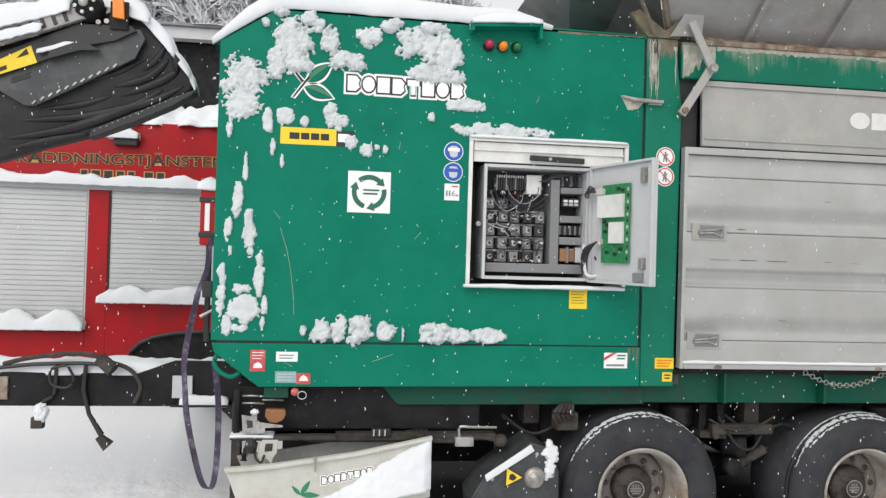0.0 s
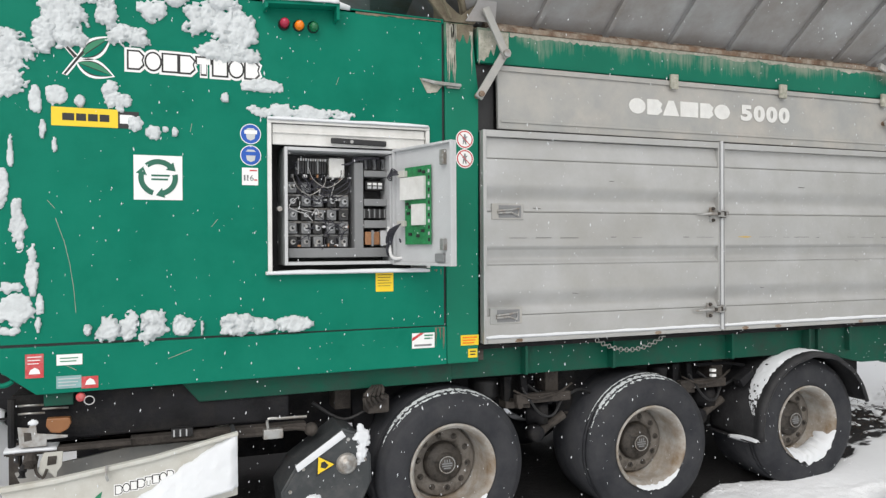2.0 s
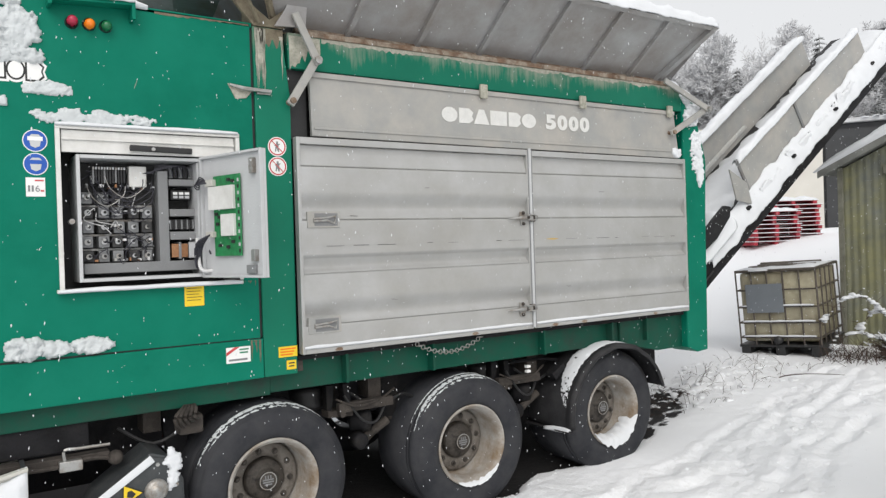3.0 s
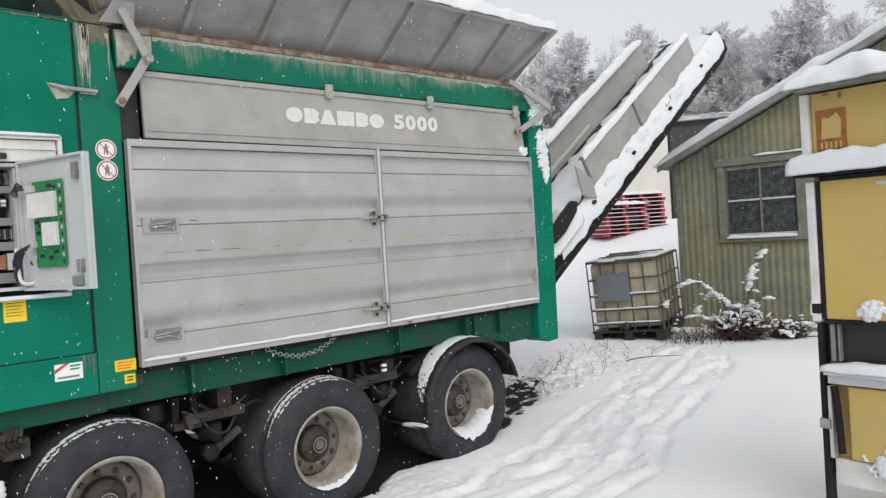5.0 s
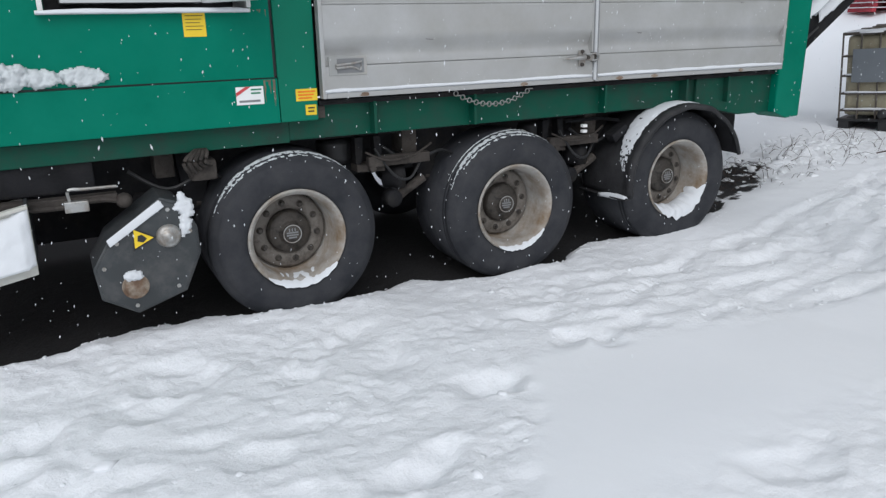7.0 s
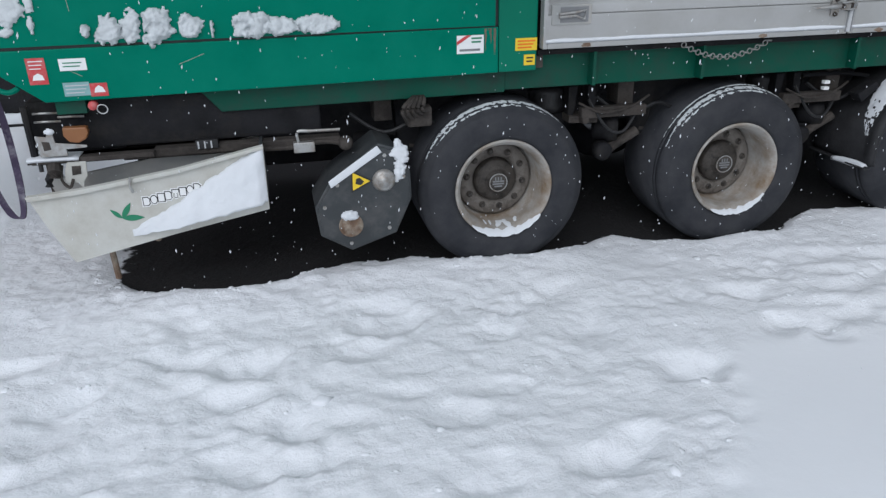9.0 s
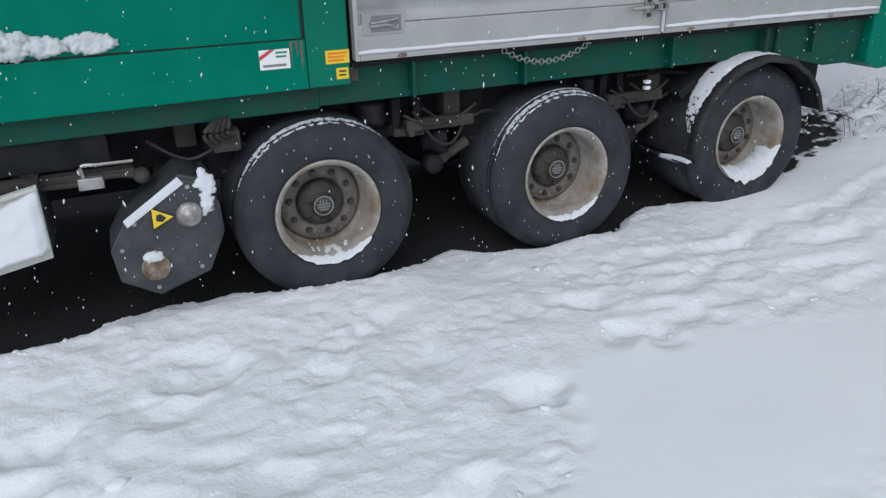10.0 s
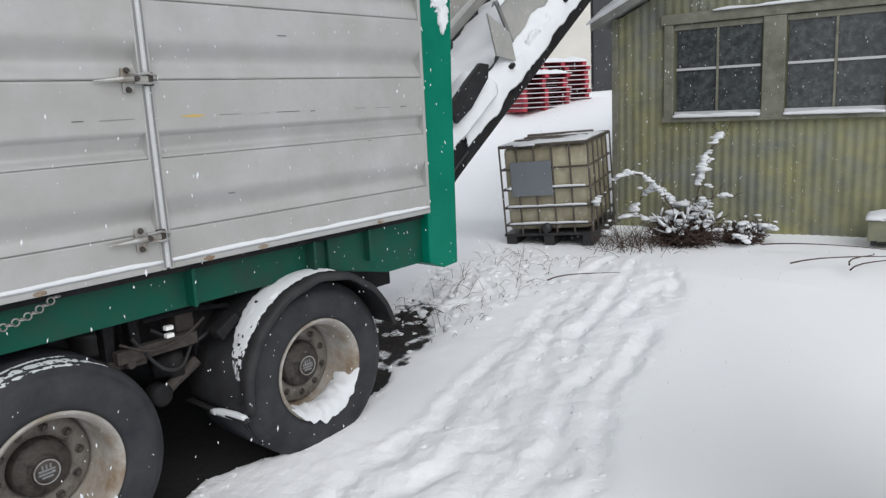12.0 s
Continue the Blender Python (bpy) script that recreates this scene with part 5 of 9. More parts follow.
s = plate(0.0265, 0.112, 1.165, 1.232, RED_STICK, y=-0.004, label="red sticker with a white helmet symbol")
part("helmet_print", bm_prism([(0.045, 1.185), (0.10, 1.185), (0.09, 1.21), (0.07, 1.222), (0.052, 1.208)], -0.009, -0.0075), PRINT, s)

# signal lamps under a small hood
lamp = part("lamp_hood", bm_prism([(1.04, 3.435), (1.495, 3.465), (1.495, 3.36), (1.475, 3.36), (1.475, 3.44), (1.06, 3.415), (1.06, 3.39), (1.04, 3.385)], -0.10, -0.001, bevel=0.003), GREEN, machine, "small green hood over three signal lamps")
for x, mt in ((1.165, LENS_RED), (1.255, ORANGE), (1.345, LENS_GREEN)):
    part("signal_lamp", bm_lathe([(0.0, -0.075), (0.016, -0.072), (0.026, -0.058), (0.029, -0.04), (0.029, 0.0)], 20, centre=(x, 0, 3.325 if x < 1.2 else 3.318)), mt, lamp, "", True)
    part("lamp_base", bm_lathe([(0.032, -0.03), (0.036, 0.0)], 20, centre=(x, 0, 3.322)), BLACK, lamp)

# control cabinet
cab = part("control_cabinet", bm_box(1.06, 2.11, -0.022, 0.002, 2.715, 2.74, 0.004), WHITE, machine, "open control cabinet with white frame and wiring inside")
part("cabinet_frame", bm_box(1.06, 1.085, -0.022, 0.03, 1.80, 2.714, 0.004), WHITE, cab)
part("cabinet_frame", bm_box(2.085, 2.11, -0.022, 0.03, 1.81, 2.714, 0.004), WHITE, cab)
part("cabinet_frame", bm_box(1.045, 2.10, -0.045, 0.03, 1.785, 1.805, 0.004), WHITE, cab)
# left recess wall takes the green with shade in its colour
part("recess_wall", bm_box(1.08, 1.09, 0.03, 0.33, 1.80, 2.72), GREEN_SHADED, cab)
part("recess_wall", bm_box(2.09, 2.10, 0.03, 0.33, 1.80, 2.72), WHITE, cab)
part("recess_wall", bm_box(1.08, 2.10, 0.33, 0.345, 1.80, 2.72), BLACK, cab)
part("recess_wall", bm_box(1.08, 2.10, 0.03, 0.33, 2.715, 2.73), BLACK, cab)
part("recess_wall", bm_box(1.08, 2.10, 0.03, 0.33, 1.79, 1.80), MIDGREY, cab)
lid = part("folded_lid", bm_box(1.092, 2.08, 0.0, 0.02, 2.585, 2.712, 0.005), WHITE, cab, "white folded lid with a black bar handle")
part("lid_lip", bm_box(1.092, 2.08, -0.012, -0.0005, 2.655, 2.665, 0.002), WHITE, lid)
part("bar_handle", bm_box(1.395, 1.755, -0.04, -0.014, 2.60, 2.635, 0.008, m=pose(0, 0, 0.032, 0, 1.2, 0)), BLACK, lid)
part("handle_lock", bm_disc(1.58, 2.615, 0.011, -0.047, -0.04, 12), STEEL, lid)
part("cabinet_rim", bm_box(1.165, 1.185, 0.005, 0.3, 1.84, 2.575, 0.003), PALEGREY, cab)
part("cabinet_rim", bm_box(1.86, 1.88, 0.005, 0.3, 1.84, 2.575, 0.003), PALEGREY, cab)
part("cabinet_rim", bm_box(1.185, 1.86, 0.005, 0.3, 2.555, 2.575, 0.003), PALEGREY, cab)
part("cabinet_rim", bm_box(1.185, 1.86, 0.005, 0.3, 1.84, 1.86, 0.003), PALEGREY, cab)
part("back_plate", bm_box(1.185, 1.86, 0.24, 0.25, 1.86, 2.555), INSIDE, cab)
part("lock_stud", bm_disc(1.135, 2.19, 0.016, 0.0, 0.06, 10), STEEL, cab)
part("wiring_duct", bm_box(1.625, 1.685, 0.08, 0.24, 1.94, 2.5, 0.004), MIDGREY, cab)
part("wiring_duct", bm_box(1.20, 1.86, 0.08, 0.24, 1.885, 1.945, 0.004), MIDGREY, cab)
part("wiring_duct", bm_box(1.69, 1.855, 0.08, 0.24, 2.41, 2.45, 0.004), MIDGREY, cab)
part("wiring_duct", bm_box(1.69, 1.855, 0.08, 0.24, 2.22, 2.265, 0.004), MIDGREY, cab)
part("wiring_duct", bm_box(1.69, 1.855, 0.08, 0.24, 2.075, 2.125, 0.004), MIDGREY, cab)
part("cabinet_side", bm_box(1.845, 1.858, 0.02, 0.24, 1.95, 2.55), PALEGREY, cab)
part("relay_box", bm_box(1.465, 1.565, 0.10, 0.2, 2.40, 2.525, 0.006), WHITE, cab)
part("fuse_block", bm_box(1.71, 1.83, 0.12, 0.22, 2.325, 2.385, 0.004), BLACK, cab)
for k in range(3):
    for z in (2.342, 2.365):
        part("fuse", bm_box(1.722 + 0.036 * k, 1.748 + 0.036 * k, 0.11, 0.119, z - 0.008, z + 0.008), PALEGREY if z < 2.35 else PRINT, cab)
for k in range(14):
    part("terminal", bm_box(1.693 + 0.0115 * k, 1.702 + 0.0115 * k, 0.10, 0.22, 2.14, 2.20, 0.001), BLACK if k % 3 else MIDGREY, cab)
part("transformer", bm_box(1.70, 1.80, 0.10, 0.22, 1.965, 2.05, 0.005), COPPER, cab)
part("transformer_yoke", bm_box(1.742, 1.758, 0.092, 0.225, 1.955, 2.06, 0.003), MIDGREY, cab)
part("contactor", bm_box(1.805, 1.845, 0.10, 0.22, 1.96, 2.06, 0.004), PALEGREY, cab)
for k in range(5):
    part("breaker", bm_box(1.70 + 0.03 * k, 1.724 + 0.03 * k, 0.12, 0.22, 2.46, 2.53, 0.003), BLACK if k % 2 else MIDGREY, cab)
random.seed(11)
for r in range(5):
    for c in range(5):
        if (r, c) == (4, 4) or (r == 4 and c > 2):
            continue
        x, z = 1.235 + 0.083 * c + random.uniform(-0.006, 0.006), 1.985 + 0.087 * r
        rl = part("relay", bm_box(x - 0.03, x + 0.03, 0.13, 0.24, z - 0.034, z + 0.034, 0.006), MIDGREY if (r + c) % 3 else INSIDE, cab)
        part("relay_cap", bm_disc(x, z, random.uniform(0.012, 0.019), 0.118, 0.13, 14), PALEGREY if random.random() < 0.5 else STEEL, rl)
        part("relay_mark", bm_disc(x + 0.004, z + 0.002, 0.009, 0.114, 0.118, 10), BLACK, rl)
for k in range(5):
    part("relay_rail", bm_box(1.20, 1.61, 0.20, 0.235, 1.94 + 0.087 * k - 0.006, 1.94 + 0.087 * k + 0.006), STEEL, cab)
for k in range(26):
    x, z = random.uniform(1.2, 1.6), random.uniform(1.95, 2.5)
    pts = [Vector((x, 0.12, z))]
    for _ in range(6):
        pts.append(pts[-1] + Vector((random.uniform(-0.06, 0.06), random.uniform(-0.02, 0.02), random.uniform(-0.05, 0.035))))
    pts = [Vector((min(1.61, max(1.195, p.x)), min(0.13, max(0.06, p.y)), min(2.54, max(1.89, p.z)))) for p in pts]
    part("wire", bm_tube(curve_through(pts, 4), 0.0028, 5), WIRE if k % 7 else WIRE_WHITE, cab)
for k in range(7):
    x = 1.70 + 0.02 * k
    part("wire", bm_tube(curve_through([(x, 0.1, 2.47), (x - 0.02, 0.07, 2.52), (x - 0.08, 0.06, 2.53), (1.60 - 0.01 * k, 0.08, 2.48)], 4), 0.0028, 5), WIRE, cab)

for k in range(12):
    x = 1.262 + 0.0155 * k
    part("small_relay", bm_box(x, x + 0.011, 0.10, 0.2, 2.415 + 0.004 * (k % 3), 2.50, 0.002), BLACK if k % 4 else MIDGREY, cab)
    part("small_plug", bm_box(x + 0.001, x + 0.010, 0.09, 0.1, 2.50, 2.515), PALEGREY if k % 2 else STEEL, cab)
for k in range(34):
    x, z = random.uniform(1.2, 1.6), random.choice((2.385, 2.395, 2.335, 2.25, 2.16, 2.075, 1.955))
    part("small_plug", bm_box(x, x + random.uniform(0.006, 0.018), 0.095, 0.13, z, z + random.uniform(0.008, 0.02), 0.001), random.choice((PALEGREY, STEEL, WIRE_WHITE, MIDGREY, COPPER)), cab)
for k in range(9):
    x0, x1 = random.uniform(1.2, 1.35), random.uniform(1.4, 1.6)
    z = random.uniform(2.3, 2.42)
    part("wire", bm_tube(curve_through([(x0, 0.09, z + 0.06), (x0 + 0.03, 0.07, z - 0.02), ((x0 + x1) / 2, 0.06, z - 0.07), (x1 - 0.02, 0.07, z - 0.01), (x1, 0.09, z + 0.05)], 4), 0.0028, 5), WIRE if k % 5 else STEEL, cab)

# cabinet door, swung out about its upright hinge
DOOR = pose(1.875, 0.0, 0.0, 0, 0, -72)
cdoor = part("cabinet_door", bm_box(0.0, 0.60, 0.0, 0.02, 1.835, 2.58, 0.004), PALEGREY, cab, "pale grey enamel cabinet door with a circuit board on its inside", m=DOOR)
for b in ((0.0, 0.015, 1.835, 2.58), (0.585, 0.60, 1.835, 2.58), (0.015, 0.585, 2.565, 2.58), (0.015, 0.585, 1.835, 1.85)):
    part("door_rim", bm_box(b[0], b[1], -0.024, -0.0005, b[2], b[3], 0.003), PALEGREY, cdoor)
board = part("circuit_board", bm_box(0.14, 0.40, -0.022, -0.012, 1.965, 2.45, 0.002), PCB, cdoor)
part("display_back", bm_box(0.115, 0.36, -0.045, -0.0225, 2.245, 2.385, 0.003), WHITE, cdoor)
part("module", bm_box(0.235, 0.36, -0.045, -0.0225, 2.085, 2.215, 0.003), WHITE, cdoor)
part("plug", bm_box(0.10, 0.17, -0.05, -0.0225, 2.39, 2.43, 0.003), CREAM, cdoor)
part("plug", bm_box(0.09, 0.16, -0.05, -0.0225, 2.08, 2.115, 0.003), CREAM, cdoor)
for k in range(12):
    part("chip", bm_box(0.385, 0.395, -0.028, -0.0225, 1.985 + 0.038 * k, 2.005 + 0.038 * k), PALEGREY if k % 2 else INK, cdoor)
for x, z in ((0.2, 2.03), (0.28, 2.02), (0.33, 2.05), (0.18, 2.16), (0.2, 2.2), (0.3, 2.42), (0.34, 2.41), (0.17, 2.22)):
    part("chip", bm_box(x - 0.014, x + 0.014, -0.03, -0.0225, z - 0.009, z + 0.009), INK, cdoor)
part("door_latch", bm_box(0.50, 0.535, -0.03, -0.0005, 2.44, 2.53, 0.004), STEEL, cdoor)
part("door_latch", bm_box(0.50, 0.535, -0.03, -0.0005, 1.93, 2.0, 0.004), STEEL, cdoor)
part("door_pocket", bm_box(0.44, 0.52, -0.02, -0.0005, 1.86, 1.91, 0.003), MIDGREY, cdoor)
for k in range(6):
    part("cable_loom", bm_tube(curve_through([(0.12 + 0.004 * k, -0.04, 2.10), (0.06, -0.05 - 0.01 * k, 2.04), (0.0, -0.03 - 0.006 * k, 1.96 - 0.012 * k), (-0.05, 0.03, 1.93)]), 0.006, 6), WIRE, cdoor)
    part("cable_loom", bm_tube(curve_through([(0.12, -0.04, 2.41), (0.05, -0.05 - 0.008 * k, 2.45 - 0.01 * k), (0.0, -0.03, 2.44 - 0.012 * k), (-0.04, 0.03, 2.46)]), 0.004, 6), WIRE, cdoor)
part("cable_loom", bm_tube(curve_through([(1.83, -0.0, 2.08), (1.828, -0.03, 1.95), (1.84, -0.05, 1.885), (1.90, -0.06, 1.88), (1.94, -0.08, 1.93), (1.945, -0.1, 1.99)]), 0.011, 8), WIRE_WHITE, cab)
part("cable_loom", bm_tube(curve_through([(1.95, -0.12, 2.0), (1.93, -0.08, 1.97), (1.90, -0.05, 1.99), (1.915, -0.03, 2.03), (1.95, -0.09, 2.02), (1.92, -0.1, 1.95)]), 0.013, 8), WIRE, cab)

# hopper wall folded outwards above the doors
H0, H1 = Vector((0, 0.13, 3.475)), Vector((0, -0.43, 3.90))


def hop(x, t, lift=0.0):
    n = (H1 - H0).cross(Vector((1, 0, 0))).normalized()
    if n.y > 0:
        n = -n
    p = H0.lerp(H1, t) + n * lift
    return Vector((x, p.y, p.z))


def bm_hop(x0, x1, t0, t1, l0, l1):
    bm = bmesh.new()
    c = [hop(x, t, l) for l in (l0, l1) for x, t in ((x0, t0), (x1, t0), (x1, t1), (x0, t1))]
    v = [bm.verts.new(p) for p in c]
    for f in ((0, 1, 2, 3), (7, 6, 5, 4), (0, 4, 5, 1), (1, 5, 6, 2), (2, 6, 7, 3), (3, 7, 4, 0)):
        bm.faces.new([v[i] for i in f])
    bmesh.ops.recalc_face_normals(bm, faces=bm.faces)
    return bm


bm = bm_hop(2.42, 6.40, 0.0, 1.0, -0.02, 0.0)
for v in bm.verts:
    if v.co.x < 3 and v.co.z > 3.7:
        v.co.x = 2.08
    if v.co.x > 6 and v.co.z < 3.7:
        v.co.x = 6.19
hopper = part("hopper_wall", bm, HOPPER, machine, "grey ribbed hopper wall folded outwards, snow along its top")
for x in (2.93, 3.51, 4.085, 4.65, 5.225, 5.79):
    part("hopper_rib", bm_hop(x, x + 0.035, 0.06, 0.97, 0.0005, 0.035), HOPPER, hopper)
part("hopper_edge", bm_hop(2.55, 6.20, 0.0, 0.075, 0.001, 0.05), RUST, hopper)
part("hopper_edge", bm_hop(2.55, 6.40, 0.965, 1.02, 0.001, 0.04), HOPPER, hopper)
bm = bm_hop(6.36, 6.42, 0.0, 1.02, -0.03, 0.045)
for v in bm.verts:
    if v.co.z < 3.7:
        v.co.x -= 0.21
part("hopper_edge", bm, HOPPER, hopper)
bm = bmesh.new()
q = [bm.verts.new(p) for p in ((2.40, 0.12, 3.475), (2.40, 2.3, 3.475), (1.62, 2.5, 3.98), (1.62, -0.2, 3.98), (2.07, -0.42, 3.91))]
bm.faces.new(q)
bmesh.ops.solidify(bm, geom=bm.faces[:], thickness=0.03)
part("hopper_end", bm, HOPPER_DARK, machine, "dark grey hopper end wall over the engine")
bm = bmesh.new()
q = [bm.verts.new(p) for p in ((6.40, 0.13, 3.475), (6.40, 2.3, 3.475), (6.44, 2.5, 3.95), (6.44, -0.40, 3.88))]
bm.faces.new(q)
bmesh.ops.solidify(bm, geom=bm.faces[:], thickness=0.03)
part("hopper_end", bm, HOPPER, machine)
part("corner_bar", bm_tube([(2.42, 0.09, 3.48), (2.07, -0.45, 3.92)], 0.022, 8), STAIN, machine)
part("corner_plate", bm_prism([(2.23, 3.452), (2.44, 3.452), (2.57, 3.60), (2.51, 3.63), (2.34, 3.50), (2.16, 3.63), (2.10, 3.60)], -0.012, 0.02, bevel=0.004), STAIN, machine, "dirty brown folded corner plate")
part("corner_plate", bm_prism([(2.36, 3.455), (2.58, 3.47), (2.60, 3.68), (2.52, 3.80), (2.44, 3.58)], -0.045, -0.03, bevel=0.004), HOPPER, machine)
part("corner_filler", bm_box(2.26, 2.60, 0.16, 0.30, 3.30, 3.70), STAIN, machine)
part("corner_bar", bm_tube([(2.26, -0.03, 3.47), (2.10, -0.16, 3.66), (2.02, -0.30, 3.80)], 0.014, 6), STAIN, machine)


def fold_arm(a, b, c, label):
    top = part("fold_arm", bmesh.new(), HOPPER, machine, label)
    for p, q, w, nm in ((a, b, 0.026, "arm_link"), (b, c, 0.028, "arm_link")):
        d = Vector((q[0] - p[0], 0, q[1] - p[1]))
        ang = math.degrees(math.atan2(d.z, d.x))
        part(nm, bm_box(-0.03, d.length + 0.03, -0.012, 0.012, -w, w, 0.006), GREY_FLAP, top, "", False, pose(p[0], -0.085 if nm and p is a else -0.06, p[1], 0, -ang, 0))
    part("arm_pin", bm_disc(b[0], b[1], 0.026, -0.12, -0.03, 14), STEEL, top)
    part("arm_pin", bm_disc(c[0], c[1], 0.02, -0.09, 0.02, 14), RUST, top)
    return top


fold_arm((2.50, 3.52), (2.635, 3.25), (2.46, 2.97), "grey folding arm with a pinned elbow at the hopper corner")
fold_arm((6.15, 3.44), (6.74, 3.23), (6.25, 2.98), "grey folding arm with a pinned elbow at the rear corner")

# chain hanging under the doors
for k in range(24):
    t = k / 23
    x, z = 3.40 + 0.58 * t, 1.265 - 0.085 * (1 - (2 * t - 1) ** 2)
    part("chain_link", bm_lathe([(0.016, -0.004), (0.020, 0.0), (0.016, 0.004), (0.012, 0.0), (0.016, -0.004)], 10), STEEL, machine, "", True, pose(x, -0.0, z, 0, 0, 0) @ pose(0, 0, 0, 90 * (k % 2), 0, 0))

# things at the front corner: steps, lamp, plugs, cables
part("step_plate", bm_box(-0.36, 0.28, 0.0, 0.14, 0.82, 0.845, 0.004), GRIME, machine, "snow-dusted grimy step plate")
part("corner_tube", bm_tube([(-0.33, 0.06, 0.84), (-0.33, 0.06, 1.12)], 0.02, 8), BLACK_STEEL, machine)
part("side_marker", bm_prism([(-0.152, 1.009), (-0.034, 1.006), (-0.028, 0.975), (-0.045, 0.942), (-0.085, 0.922), (-0.13, 0.93), (-0.155, 0.965)], 0.0, 0.05, bevel=0.008), AMBER, machine, "dull amber side marker on a bent bracket")
part("marker_bracket", bm_prism([(-0.292, 0.976), (-0.237, 0.967), (-0.222, 1.007), (-0.203, 0.99), (-0.197, 0.933), (-0.045, 0.912), (-0.045, 0.900), (-0.15, 0.896), (-0.149, 0.862), (-0.282, 0.862)], -0.01, 0.0, bevel=0.002), STEEL, machine, "bent galvanised bracket with dirt and snow")
part("bracket_hole", bm_prism([(-0.262, 0.945), (-0.225, 0.94), (-0.222, 0.90), (-0.258, 0.895)], -0.0125, -0.0105), GRIME, machine)
part("hanging_bracket", bm_prism([(-0.164, 0.826), (-0.07, 0.823), (-0.076, 0.741), (-0.099, 0.709), (-0.106, 0.668), (-0.13, 0.702), (-0.154, 0.711), (-0.192, 0.671), (-0.193, 0.72), (-0.184, 0.777)], 0.0, 0.012, bevel=0.003), CREAM, machine, "dirty pale bracket hanging below the step plate")
part("hanging_bracket", bm_prism([(-0.145, 0.80), (-0.10, 0.80), (-0.105, 0.755), (-0.15, 0.75)], -0.004, -0.0005), GRIME, machine)
part("plug_socket", bm_tube([(-0.235, 0.03, 0.815), (-0.232, -0.01, 0.775), (-0.235, -0.02, 0.745)], [0.03, 0.038, 0.03], 10), GRIME, machine, "brown grimy trailer socket")
part("plug_socket", bm_tube([(-0.262, 0.02, 0.765), (-0.268, -0.01, 0.735), (-0.272, -0.015, 0.70)], [0.016, 0.022, 0.024], 8), BLACK, machine)
part("plug_socket", bm_tube([(-0.304, 0.03, 0.82), (-0.303, 0.02, 0.775)], 0.012, 8), BLACK, machine)
part("hose_stub", bm_tube(curve_through([(-0.20, 0.03, 0.80), (-0.205, -0.01, 0.73), (-0.17, -0.02, 0.69), (-0.15, 0.0, 0.73)]), 0.008, 6), GRIME, machine)
for x, z in ((-0.30, 1.03), (-0.30, 1.075), (-0.18, 1.05)):
    part("air_pipe", bm_tube(curve_through([(x, 0.08, z), (x + 0.06, 0.06, z + 0.004), (x + 0.13, 0.08, z - 0.002)]), 0.006, 6), STEEL, machine)
part("green_hook", bm_tube(curve_through([(-0.45, 0.06, 1.345), (-0.47, 0.03, 1.29), (-0.435, 0.02, 1.235), (-0.37, 0.01, 1.205), (-0.32, 0.02, 1.225), (-0.325, 0.03, 1.26), (-0.37, 0.04, 1.275)]), 0.014, 8), GREEN, machine)
part("red_knob", bm_lathe([(0.0, -0.03), (0.022, -0.028), (0.026, 0.0), (0.02, 0.03)], 16), RED_STICK, machine, "", True, pose(0.02, 0.02, 1.115, 0, 0, 0))
part("knob_ring", bm_lathe([(0.026, -0.003), (0.029, 0.0), (0.026, 0.003), (0.023, 0.0), (0.026, -0.003)], 16), WIRE_WHITE, machine, "", True, pose(0.065, 0.0, 1.095, 15, 0, 0))
part("bracket_box", bm_box(-0.17, -0.02, 0.04, 0.12, 1.07, 1.14, 0.006), GREEN_SHADED, machine)
part("coupling_block", bm_box(1.03, 1.15, 0.02, 0.1, 0.77, 0.83, 0.006), STEEL, machine)
part("coupling_pipe", bm_tube(curve_through([(0.86, 0.06, 0.80), (1.04, 0.05, 0.80), (1.2, 0.06, 0.82), (1.34, 0.06, 0.79)]), 0.014, 8), GRIME, machine)
part("coupling_pipe", bm_tube(curve_through([(1.06, 0.04, 0.83), (1.06, 0.04, 0.89), (1.14, 0.04, 0.89), (1.3, 0.05, 0.885)]), 0.009, 6), STEEL, machine)
part("valve", bm_lathe([(0.0, -0.06), (0.03, -0.05), (0.045, 0.0), (0.03, 0.05), (0.0, 0.06)], 12), GRIME, machine, "", True, pose(1.33, 0.06, 0.80))
part("pump_block", bm_box(1.70, 1.85, 0.06, 0.2, 0.86, 0.98, 0.02, m=pose(0, 0, 0, 0, 0, 0)), GRIME, machine, "brown grimy hydraulic pump block")
for k in range(5):
    part("hydraulic_hose", bm_tube(curve_through([(1.70 + 0.03 * k, 0.05, 0.9 + 0.015 * k), (1.66 + 0.03 * k, -0.0, 0.98), (1.72 + 0.02 * k, 0.05, 1.03), (1.8, 0.2, 1.04)]), 0.011, 6), GRIME, machine)
part("nameplate_box", bm_box(0.5, 0.62, 0.04, 0.1, 0.83, 0.88, 0.003), BLACK, machine)
for k in range(3):
    part("grid_bar", bm_box(0.51 + 0.035 * k, 0.518 + 0.035 * k, 0.033, 0.04, 0.835, 0.875), PALEGREY, machine)

